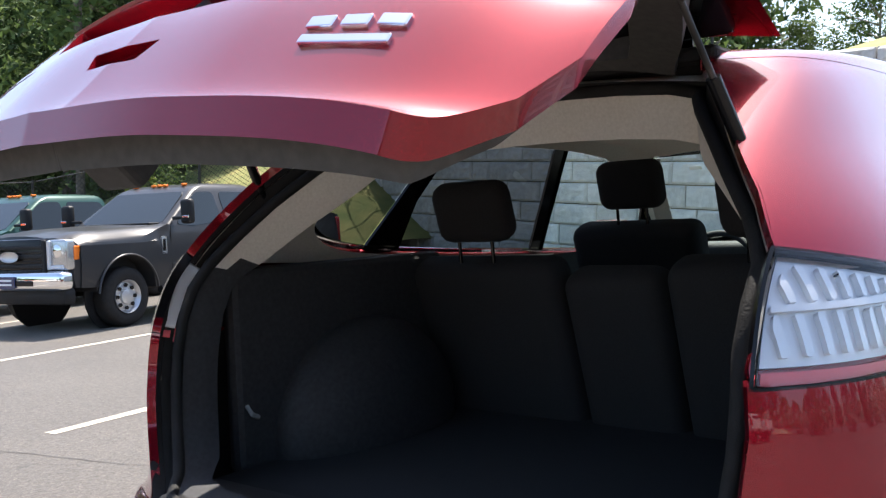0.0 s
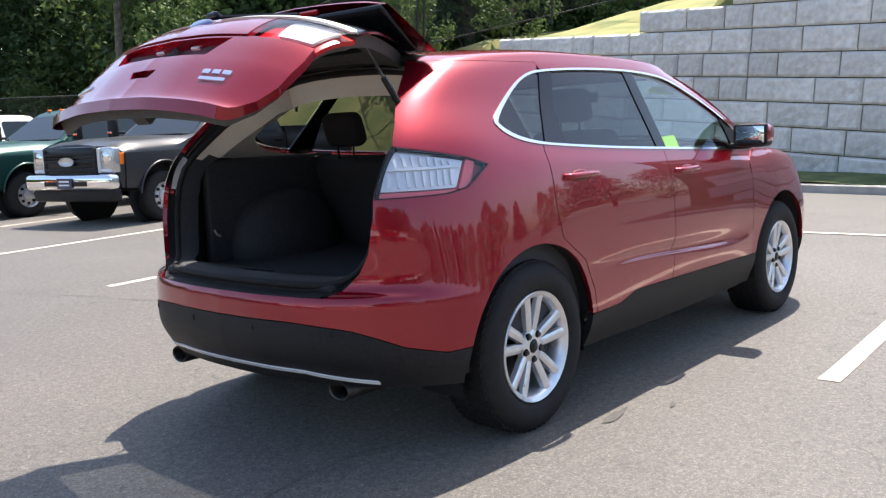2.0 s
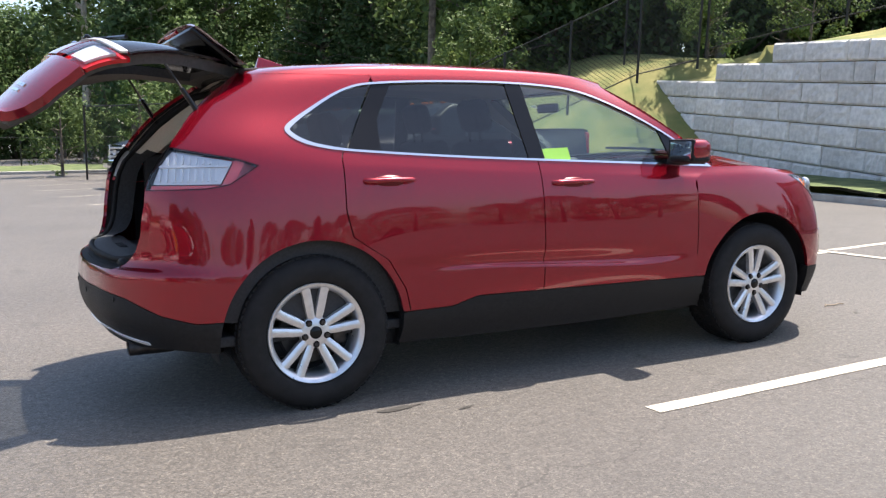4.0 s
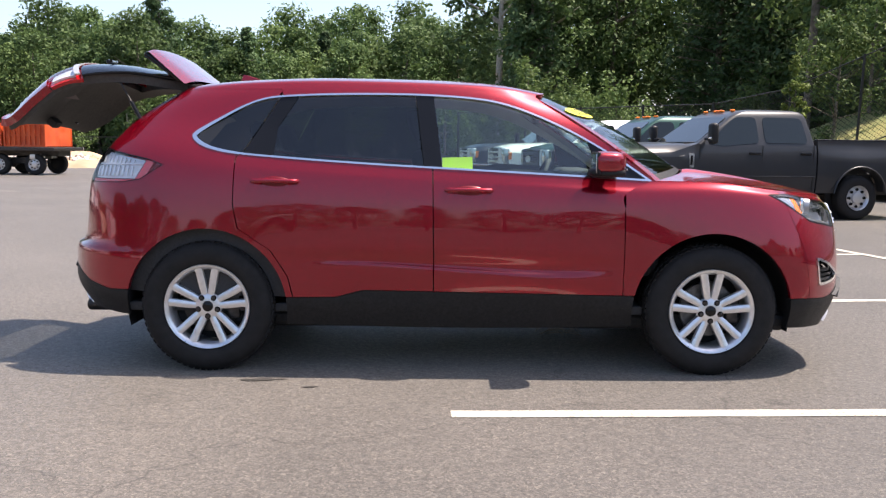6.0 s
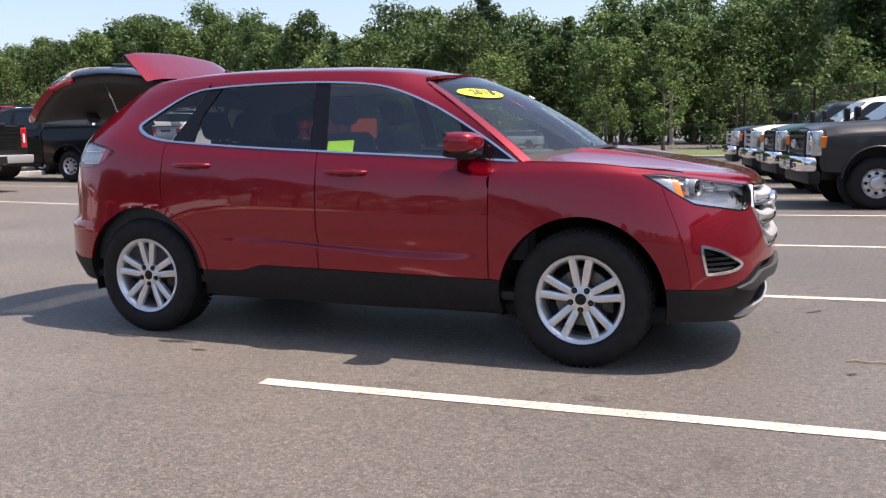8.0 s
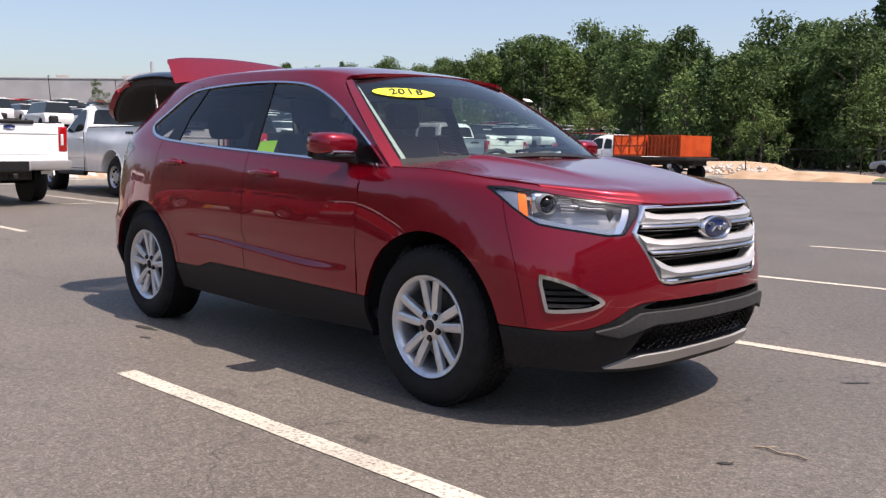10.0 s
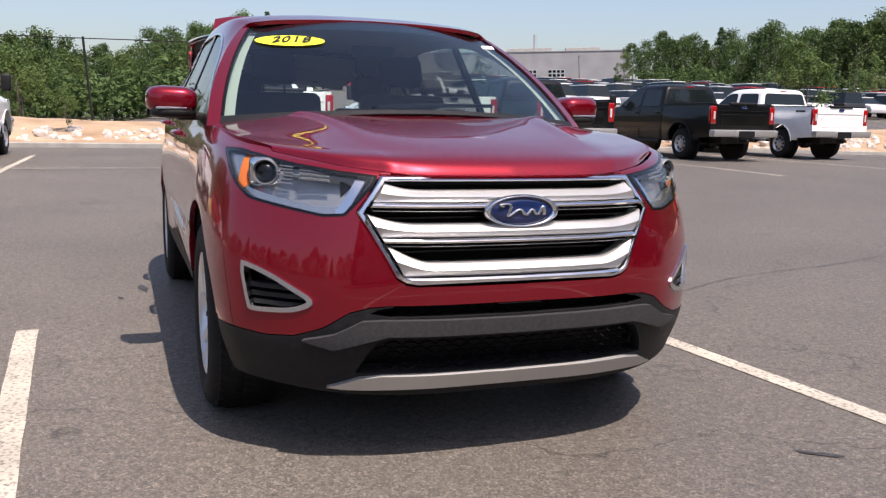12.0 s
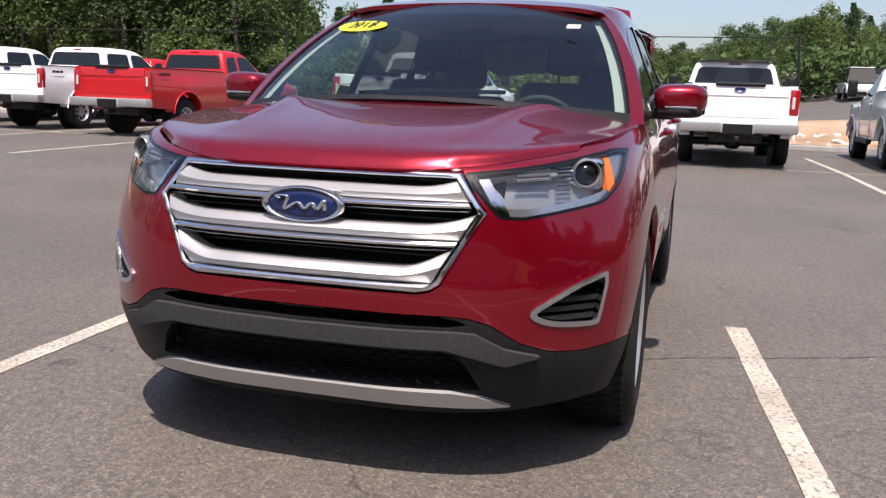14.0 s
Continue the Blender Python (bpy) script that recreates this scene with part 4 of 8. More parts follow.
screen_rows = []
for k in range(7):
    t = k / 6
    row = []
    for c in range(7):
        s = c / 6
        lo = Vector((1.395 - .295 * s ** 2.2, .880 * s, 1.162 - .067 * s ** 2))
        hi = Vector((.545 - .095 * s ** 2, .655 * s, 1.616 - .061 * s ** 2.2))
        q = lo.lerp(hi, t) + Vector((0, .032, .012)) * 4 * t * (1 - t) * s ** 4
        q += Vector((.52, 0, .85)).normalized() * .035 * 4 * t * (1 - t) * (1 - .75 * s * s)
        row.append(tuple(q))
    screen_rows.append(row)
SCREEN = Loft(screen_rows)
SCREEN.piece("windscreen", lambda u, p: both(5.72 - u), clear_glass, car, 0, 40, 40, label="clear windscreen", rim=0, lift=-.004)
for side in (-1, 1):
    SCREEN.piece("windscreen_pillar", lambda u, p: u - 5.66, ruby, car, side, 90, 40, label="red windscreen pillar", rim=.015, lift=.004)
    SCREEN.piece("windscreen_edge", lambda u, p: both(u - 5.58, 5.655 - u), gloss_black, car, side, 90, 40, rim=.004, lift=.0)
    SCREEN.piece("pillar_lining", lambda u, p: u - 5.38, pillar_pale, car, side, 90, 40, label="pale grey pillar lining", rim=.0, lift=-.03)
SCREEN.piece("windscreen_top_band", lambda u, p: p[:, 2] - 1.568 + p[:, 1] ** 2 * .04, gloss_black, car, 0, 50, 90, label="dark band along the top of the windscreen", rim=0, lift=-.008)
SCREEN.piece("cowl", lambda u, p: 1.178 - .06 * p[:, 1] ** 2 - p[:, 2], black_plastic, car, 0, 50, 90, label="black cowl under the windscreen", rim=.01, lift=.003)


# ---- car: front details ----
def bar_line(y0, y1, z, lift=.0, n=16, bow=0.0):
    """Points along the nose at one height."""
    pts = []
    for k in range(n + 1):
        y = y0 + (y1 - y0) * k / n
        x = np.interp(abs(y), [0, .2, .33, .45, .55], [2.356, 2.350, 2.336, 2.304, 2.258]) + lift - max(0, z - .72) * .18 - max(0, z - .88) * .35
        pts.append((x, y, z + (bow * (1 - (2 * y / (y1 - y0)) ** 2) if bow else 0.0)))
    return pts


grille = new("grille")
grille.parent = car
tagged(grille, "large hexagonal grille with satin chrome bars")


def half_at(z):
    """Half the grille's inner width at a height."""
    return float(np.interp(z, [.628, .640, .652, .850, .962], [.345, .385, .405, .515, .438]))


def blade(name, z0, z1, mat, lift, parent, depth=.05, inset=.012, curl=.0, belly=.004):
    """A full-width shaped strip between two heights, its ends cut along the hexagon; curl lifts the ends' upper edge."""
    bm = bmesh.new()
    prof = [(0, -depth), (0, -.006), (.08, 0), (.5, belly), (.92, 0), (1, -.006), (1, -depth)]
    n = 40
    rings = []
    for k in range(n + 1):
        s = -1 + 2 * k / n
        rise_end = curl * max(0.0, (abs(s) - .72) / .28) ** 2
        ring_ = []
        for h, dx in prof:
            z = z0 + (z1 + rise_end - z0) * h
            y = s * (half_at(z) - inset)
            x = bar_line(y, y, z, lift, 1)[0][0]
            ring_.append(bm.verts.new((x + dx - (.0 if h > .5 else .0), y, z)))
        rings.append(ring_)
    for a, b in zip(rings, rings[1:]):
        for i in range(len(prof) - 1):
            bm.faces.new((a[i], a[i + 1], b[i + 1], b[i]))
    for r in (rings[0], rings[-1]):
        bm.faces.new(r)
    bmesh.ops.recalc_face_normals(bm, faces=bm.faces)
    return part(name, bm, mat, parent, "", 40)


for z0, z1, curl in ((.884, .922, .022), (.774, .816, .030), (.650, .694, .060)):
    blade("grille_bar", z0, z1, satin, .004, grille, .06, .014, curl, .015)
    blade("bar_edge", z0 - .017, z0 - .002, chrome, .014, grille, .03, .012, 0)
    if z0 > .7:
        blade("bar_lip", z0 - .030, z0 - .023, chrome, .0, grille, .03, .03, 0)
blade("top_bar", .950, .958, chrome, .012, grille, .03, .0)
ring = [(-.446, .966), (.446, .966), (.530, .852), (.418, .648), (.392, .630), (.352, .622), (-.352, .622), (-.392, .630), (-.418, .648), (-.530, .852)]


def on_nose(y, z, lift=0.0):
    return bar_line(y, y, z, lift, 1)[0]


def ring_strip(points, name, mat, width, lift, parent):
    """A flat-faced strip round an outline on the nose."""
    bm = bmesh.new()
    n = len(points)
    rings = []
    cy, cz = sum(p[0] for p in points) / n, sum(p[1] for p in points) / n
    for i, (y, z) in enumerate(points):
        a, b = Vector((*points[i - 1],)), Vector((*points[(i + 1) % n],))
        c = Vector((y, z))
        d0, d1 = (c - a).normalized(), (b - c).normalized()
        n0, n1 = Vector((-d0.y, d0.x)), Vector((-d1.y, d1.x))
        m = (n0 + n1).normalized()
        m /= max(.5, m.dot(n0))
        if (Vector((cy, cz)) - c).dot(m) < 0:
            m = -m
        ring_pts = []
        for off, up in ((0, -.05), (0, 0.0), (.25, .006), (.75, .006), (1.0, 0.0), (1.0, -.05)):
            q = c + m * width * off
            x, yy, zz = on_nose(q.x, q.y, lift + up)
            ring_pts.append(bm.verts.new((x, q.x, q.y)))
        rings.append(ring_pts)
    for i in range(n):
        p, q = rings[i], rings[(i + 1) % n]
        for k in range(5):
            bm.faces.new((p[k], p[k + 1], q[k + 1], q[k]))
    bmesh.ops.recalc_face_normals(bm, faces=bm.faces)
    return part(name, bm, mat, parent, "", 30)


ring_strip(ring, "grille_surround", chrome, .017, .012, grille)
part("grille_back", prism([(-.56, .60), (.56, .60), (.56, .98), (-.56, .98)], 2.14, 2.16, plane="yz"), black_plastic, grille)
bm = bmesh.new()
for k in range(9):
    z = .645 + k * .037
    if min(abs(z - c) for c in (.900, .790, .672)) > .034:
        add_box(bm, (.04, 2 * half_at(z) - .06, .006), (2.235, 0, z))
part("grille_mesh", bm, gloss_black, grille)
emblem = part("emblem", lathe([(.0, .0), (.5, .004), (.88, .0), (.93, -.006), (.93, -.02), (0, -.02)], 48), badge_blue, grille, "plain blue oval emblem with chrome rim", 40,
              Matrix.Translation((2.352, 0, .857)) @ Matrix.Rotation(radians(90), 4, "Z") @ Matrix.Rotation(radians(0), 4, "X") @ Matrix.Diagonal((.128, -1.0, .052, 1)))
part("emblem_rim", lathe([(.86, .0), (.92, .008), (1.0, .004), (1.03, -.006), (1.03, -.02)], 48), chrome, emblem, "", 40)
part("emblem_mark", sweep(smooth_line([(-.55, .006, .28), (-.62, .006, .42), (-.35, .006, .40), (-.42, .006, -.30), (-.10, .006, .12), (.08, .006, -.22), (.25, .006, .12), (.40, .006, -.22), (.56, .006, .30), (.58, .006, -.25)], 6), .05, 6, up=(0, 1, 0), flat=.12), chrome, emblem, "plain bright wavy mark", 60)

# head lamps: housing, projector, reflector, amber corner
def inner_point(u, v, lift):
    return Vector(NOSE.at(np.array([float(u)]), np.array([float(v)]))[0]) + Vector((lift * .8, 0, 0))


for side in (-1, 1):
    lamp = new("head_lamp")
    lamp.parent = car
    tagged(lamp, "clear wedge head lamp with projector and amber corner")
    NOSE.piece("housing", lambda u, p: in_head(u, p, .006), lamp_grey, lamp, side, 110, 40, u0=1.35, u1=4.3, v0=3.5, v1=6, lift=-.055, rim=.03)
    NOSE.piece("upper_shade", lambda u, p: both(in_head(u, p, -.004), p[:, 2] - np.interp(u, [1.7, 2.4, 3.1], [.957, .967, .990])), lamp_grey, lamp, side, 110, 60, u0=1.35, u1=3.2, v0=3.5, v1=6, lift=-.02, rim=.03)
    NOSE.piece("lower_strip", lambda u, p: both(in_head(u, p, -.006), np.interp(u, [1.7, 2.2, 2.6, 3.1, 3.3], [.872, .868, .888, .918, .93]) - p[:, 2]), lamp_silver, lamp, side, 110, 40, label="bright reflector strip", u0=1.35, u1=4.3, v0=3.5, v1=6, lift=-.016, rim=.03)
    NOSE.piece("end_strip", lambda u, p: both(in_head(u, p, -.006), both(1.78 + (.93 - p[:, 2]) * 2.6 - u, u - 1.65 - (.93 - p[:, 2]) * 2.6)), chrome, lamp, side, 110, 40, u0=1.35, u1=3.2, v0=3.5, v1=6, lift=-.014, rim=.03)
    NOSE.piece("inner_bezel", lambda u, p: both(in_head(u, p, -.002), 1.64 + (.93 - p[:, 2]) * 2.6 - u), gloss_black, lamp, side, 110, 40, u0=1.3, u1=3.2, v0=3.5, v1=6, lift=.0, rim=.02)
    NOSE.piece("amber_corner", lambda u, p: both(in_head(u, p, -.006), u - 3.17, 3.37 - u), amber, lamp, side, 110, 40, label="amber turn signal reflector", u0=1.35, u1=4.3, v0=3.5, v1=6, lift=-.012, rim=.02)
    NOSE.piece("pale_corner", lambda u, p: both(in_head(u, p, -.006), u - 3.38), lamp_silver, lamp, side, 110, 40, u0=1.35, u1=4.3, v0=3.5, v1=6, lift=-.012, rim=.02)
    NOSE.piece("bezel", lambda u, p: np.minimum(in_head(u, p, 0.004), .005 - in_head(u, p)), gloss_black, lamp, side, 160, 60, u0=1.35, u1=4.3, v0=3.5, v1=6, lift=.001, rim=.03)
    at = inner_point(2.78, 4.62, -.02)
    aim = Matrix.Translation((at.x, side * at.y, at.z)) @ Matrix.Rotation(radians(side * 22), 4, "Z") @ Matrix.Rotation(radians(-90), 4, "Z")
    part("projector_surround", box((.125, .03, .098), (0, -.03, 0), .02, 3), chrome, lamp, "bright square projector surround", 40, aim)
    part("projector_ring", lathe([(.036, .0), (.041, .012), (.045, .004), (.047, -.05)], 32), lamp_grey, lamp, "", 40, aim)
    part("projector_lens", lathe([(0, .016), (.016, .013), (.028, .004), (.036, -.008)], 32), gloss_black, lamp, "dark round projector lens", 40, aim)
    for k in range(6):
        a_, b_ = inner_point(2.42, 4.35 + k * .12, -.022), inner_point(2.60, 4.35 + k * .12, -.022)
        part("reflector_rib", rod((a_.x, side * a_.y, a_.z), (b_.x, side * b_.y, b_.z), .0035, .0035, 6), chrome, lamp)
    for k in range(4):
        a_, b_ = inner_point(1.98, 4.55 + k * .16, -.024), inner_point(2.34, 4.55 + k * .16, -.024)
        part("reflector_step", rod((a_.x, side * a_.y, a_.z), (b_.x, side * b_.y, b_.z), .005, .005, 6), lamp_silver, lamp)
    fog = new("fog_lamp")
    fog.parent = car
    tagged(fog, "chrome-framed fog lamp opening with black slats")
    NOSE.piece("fog_frame", lambda u, p: both(in_fog(u, p, .003), .013 - in_fog(u, p)), bright_trim, fog, side, 150, 60, label="bright chrome frame", u0=2.0, u1=3.4, v0=1.4, v1=3.2, lift=.006, rim=.03)
    NOSE.piece("fog_back", lambda u, p: in_fog(u, p, .01), gloss_black, fog, side, 50, 30, u0=2.0, u1=3.4, v0=1.4, v1=3.2, lift=-.055, rim=0)
    for z in (.545, .572, .599):
        NOSE.piece("fog_slat", lambda u, p: both(in_fog(u, p, -.015), .0075 - np.abs(p[:, 2] - z)), black_plastic, fog, side, 60, 120, u0=2.0, u1=3.4, v0=1.4, v1=3.2, lift=-.012, rim=.03)

# lower grille, bumper bar and skid plate
NOSE.piece("lower_grille_back", lambda u, p: both(.56 - np.abs(p[:, 1]), p[:, 2] - .28, .575 - p[:, 2]), black_plastic, car, 0, 30, 20, u1=3, v1=3, lift=-.075, rim=0)


def honeycomb(z0, rows, half, x_shift, pitch=.055, tall=.016):
    bm = bmesh.new()
    for row in range(rows):
        z = z0 + row * tall
        for k in range(-int(half / pitch), int(half / pitch) + 1):
            y = k * pitch + (pitch / 2 if row % 2 else 0)
            if abs(y) > half:
                continue
            x = np.interp(abs(y), [0, .33, .6], [2.345, 2.328, 2.255]) + x_shift
            w = pitch / 2
            line = [(y - w, z), (y - w * .5, z + tall * .55), (y + w * .5, z + tall * .55), (y + w, z)]
            for (a, b), (c, d) in zip(line, line[1:]):
                add_rod(bm, (x, a, b), (x, c, d), .0026, None, 4)
    return bm


part("lower_grille_mesh", honeycomb(.338, 7, .49, -.035), gloss_black, car, "black honeycomb lower grille")
part("upper_mesh_strip", honeycomb(.520, 2, .44, -.02, .06, .018), gloss_black, car, "black mesh strip under the grille")
NOSE.piece("bumper_bar", lambda u, p: both(np.interp(np.abs(p[:, 1]), [0, .46, .52, .60, .69, .8], [.512, .514, .510, .465, .44, .40]) - p[:, 2], p[:, 2] - np.interp(np.abs(p[:, 1]), [0, .44, .52, .60, .69, .8], [.462, .462, .44, .415, .438, .45])), trim_black, car, 0, 150, 110, label="dark grey bumper bar over the lower grille", u1=3, v1=3, lift=.022, rim=.03)
skid = NOSE.piece("skid_plate", lambda u, p: both(poly_inside(np.abs(p[:, 1]), p[:, 2], [(-1, .322), (.45, .322), (.52, .312), (.61, .272), (.55, .268), (-1, .276)])), satin, car, 0, 160, 140, label="silver skid plate along the lower lip", u1=3.2, v1=2, lift=.014, rim=.03)

# ---- car: mirrors, handles, wipers, fin ----
for side in (-1, 1):
    mirror = new("door_mirror")
    mirror.parent = car
    tagged(mirror, "red door mirror with chrome trim and black base")
    bm = bmesh.new()
    bmesh.ops.create_uvsphere(bm, u_segments=32, v_segments=20, radius=1.0)
    for v in bm.verts:
        c = v.co
        k = [math.copysign(abs(t) ** .62, t) for t in c]
        v.co = Vector((k[0] * .112, k[1] * .110, k[2] * .062))
        if v.co.x < -.045:
            v.co.x = -.045
        v.co.x += (v.co.y * side) * -.12
        v.co.z += (abs(v.co.y * side + .1)) * .02
    shell = part("shell", bm, ruby, mirror, "", 60, Matrix.Translation((.785, side * 1.005, 1.203)))
    part("mirror_back", box((.020, .205, .122), (.734, side * 1.005, 1.203), .008, 3), black_plastic, mirror, "black rim round the mirror glass", 40)
    part("mirror_glass", box((.006, .17, .098), (.724, side * 1.005, 1.203), .002, 2), chrome, mirror, "mirror glass", 40)
    bm = bmesh.new()
    bmesh.ops.create_uvsphere(bm, u_segments=28, v_segments=14, radius=1.0)
    for v in bm.verts:
        k = [math.copysign(abs(t) ** .62, t) for t in v.co]
        v.co = Vector((k[0] * .10, k[1] * .099, k[2] * .026))
    part("mirror_foot", bm, black_plastic, mirror, "black mirror underside", 60, Matrix.Translation((.795, side * .998, 1.152)))
    part("mirror_strip", box((.008, .13, .010), (.892, side * 1.01, 1.170), .003), chrome, mirror, "thin bright strip")
    part("arm", box((.08, .12, .035), (.78, side * .925, 1.135), .012), black_plastic, mirror, "", 40)
    for x, z in ((-1.035, 1.083), (.045, 1.043)):
        handle = new("door_handle")
        handle.parent = car
        y = side * .928
        pts = smooth_line([(x - .125, y - side * .006, z), (x - .10, y + side * .020, z + .001), (x, y + side * .030, z + .003), (x + .10, y + side * .020, z + .001), (x + .125, y - side * .006, z)], 6)
        part("grip", sweep(pts, .017, 10, flat=.8), ruby, handle, "", 60)
        # handle hollow is a low disc; its shade is put into darker ruby
        part("recess", lathe([(0, .004), (.5, .006), (.9, .003), (1.0, -.004)], 28), material("ruby_shaded", (.12, .002, .008), .3, .3) if "ruby_shaded" not in bpy.data.materials else bpy.data.materials["ruby_shaded"], handle, "", 60, Matrix.Translation((x, side * (.9275 if z > 1.05 else .9305), z - .004)) @ Matrix.Diagonal((.085, side, .030, 1)))
    part("wiper", sweep(smooth_line([(1.33, side * .05 - .18, 1.185), (1.285, side * .05 + .02, 1.20), (1.24, side * .05 + .30, 1.205)], 6), .008, 6), gloss_black, car, "black windscreen wiper")
fin = bmesh.new()
sec = [(-.02, 0), (.055, 0), (.09, .0)]
vs = [fin.verts.new(q) for q in ((-1.42, -.018, 1.678), (-1.42, .018, 1.678), (-1.24, .012, 1.686), (-1.24, -.012, 1.686), (-1.40, -.004, 1.735), (-1.40, .004, 1.735), (-1.35, .003, 1.722), (-1.35, -.003, 1.722))]
for f in ((0, 1, 2, 3), (4, 7, 6, 5), (0, 4, 5, 1), (1, 5, 6, 2), (2, 6, 7, 3), (3, 7, 4, 0)):
    fin.faces.new([vs[i] for i in f])
bmesh.ops.recalc_face_normals(fin, faces=fin.faces)
part("roof_fin", fin, ruby, car, "red shark fin aerial")

# windscreen sticker with the year, window tag
SCREEN.piece("year_sticker", lambda u, p: 1 - ((p[:, 1] - .462) / .150) ** 2 - ((p[:, 2] - 1.490) / .0275) ** 2, sticker_yellow, car, -1, 200, 200, label="yellow oval windscreen sticker with a year", rim=0, lift=.003)


def on_screen(y, z):
    """Point and outward normal of the windscreen at a width and height."""
    us, vs = np.linspace(2.5, 5.9, 120), np.linspace(3, 6, 160)
    g = SCREEN.grid(us, vs)
    k = int(np.argmin((g[:, 1] - y) ** 2 + (g[:, 2] - z) ** 2))
    u, v = us[k % 120], vs[k // 120]
    du = SCREEN.at(np.array([u + .05]), np.array([v]))[0] - SCREEN.at(np.array([u - .05]), np.array([v]))[0]
    dv = SCREEN.at(np.array([u]), np.array([v + .05]))[0] - SCREEN.at(np.array([u]), np.array([v - .05]))[0]
    n_ = Vector(np.cross(du, dv)).normalized()
    return Vector(g[k]), (n_ if n_.x > 0 else -n_)


for k, digit in enumerate("2018"):
    y = .462 + (1.5 - k) * .043
    p_, n_ = on_screen(y, 1.490)
    p_.y, n_.y = -p_.y, -n_.y
    txt = bpy.data.curves.new("year", "FONT")
    txt.body, txt.size, txt.align_x, txt.align_y, txt.extrude, txt.shear, txt.offset = digit, .088, "CENTER", "CENTER", .0004, .35, .0012
    txt.materials.append(ink)
    year = new("year_digit", txt)
    year.parent = car
    axis_y = Vector((0, 1, 0))
    axis_y = (axis_y - n_ * axis_y.dot(n_)).normalized()
    year.matrix_basis = Matrix.Translation(p_ + n_ * .007) @ Matrix((axis_y, n_.cross(axis_y), n_)).transposed().to_4x4()
part("window_tag", box((.17, .002, .085), (-.02, -.862, 1.185), 0, turn=Matrix.Rotation(radians(-24), 3, "X") @ Matrix.Rotation(radians(-2), 3, "Y")), tag_green, car, "lime green paper tag on the side window")
part("inspection_sticker", box((.002, .06, .035), (.74, .53, 1.50), 0, turn=Matrix.Rotation(radians(-60), 3, "Y")), white_paper, car, "small white sticker on the windscreen")

# ---- car: underside and interior ----
part("underbody", box((3.7, 1.62, .10), (.05, 0, .29), .03), black_plastic, car, "black underside")
part("engine_block", box((.85, 1.2, .45), (1.62, 0, .72), .05), black_plastic, car, "")
part("bulkhead", box((.06, 1.6, .75), (1.12, 0, .68), .02), black_plastic, car, "")
part("cabin_floor", box((3.0, 1.72, .05), (-.45, 0, .36), .01), trim_black, car, "")
for side in (-1, 1):
    SIDE.piece("inner_lining", lambda u, p: both(1.17 - p[:, 2], p[:, 0] + 2.02, .85 - p[:, 0]), trim_black, car, side, 60, 30, label="black inner door and side lining", v0=1, v1=7.3, u1=7.6, lift=-.075, rim=0)
    SIDE.piece("pillar_cover", lambda u, p: both(-in_window(p, .0), -tail_gap(p) - .004, p[:, 2] - 1.15), headliner, car, side, 200, 90, label="beige pillar lining", v0=6.8, v1=9.8, u1=8, lift=-.035, rim=0)
SIDE.piece("headliner", lambda u, p: both(p[:, 2] - 1.5, -1.55 + 0 * u + 3.2 + p[:, 0], -in_window(p)), headliner, car, 0, 120, 60, label="beige cloth headliner", v0=8.6, lift=-.045, rim=0)
TAIL_US, TAIL_VS = np.linspace(5, 10, 160), np.linspace(0, 11, 330)
TAIL_GRID = SIDE.grid(TAIL_US, TAIL_VS)


def tail_x(y, z):
    """How far back the tail's skin lies at a width and height."""
    d = (TAIL_GRID[:, 1] - abs(y)) ** 2 + (TAIL_GRID[:, 2] - z) ** 2
    k = np.argsort(d)[:4]
    w = 1 / (d[k] + 1e-7)
    return float((TAIL_GRID[k, 0] * w).sum() / w.sum())


def opening_ring(shrink, depth):
    """The tailgate opening's outline, shrunk and set into the body."""
    half = [(0, .697), (.15, .697), (.30, .697), (.44, .697), (.52, .701), (.572, .712), (.606, .735), (.64, .768), (.668, .81), (.69, .87), (.702, .95), (.706, 1.02), (.705, 1.10), (.708, 1.17), (.708, 1.24), (.69, 1.29), (.665, 1.34), (.61, 1.42), (.55, 1.50), (.50, 1.56), (.475, 1.59), (.44, 1.612), (.36, 1.630), (.24, 1.641), (.12, 1.646), (0, 1.648)]
    loop = half + [(-y, z) for y, z in half[-2:0:-1]]
    out = []
    m = len(loop)
    for i, (y, z) in enumerate(loop):
        a, b = Vector(loop[i - 1]), Vector(loop[(i + 1) % m])
        d = (b - a).normalized()
        inward = Vector((-d.y, d.x))
        x = min(-1.585, tail_x(y, z)) if z < 1.60 else -1.585
        lean = radians(float(np.interp(z, [1.15, 1.45, 1.62], [0, 42, 78])))
        out.append(Vector((x + math.cos(lean) * depth, y + inward.x * shrink, z + inward.y * shrink * math.cos(lean) - math.sin(lean) * depth)))
    return out


def ribbon(rings, name, mat, label=""):
    bm = bmesh.new()
    rows = [[bm.verts.new(p) for p in r] for r in rings]
    m = len(rows[0])
    for a, b in zip(rows, rows[1:]):
        for i in range(m):
            bm.faces.new((a[i], a[(i + 1) % m], b[(i + 1) % m], b[i]))
    bmesh.ops.recalc_face_normals(bm, faces=bm.faces)
    return part(name, bm, mat, car, label, 50)


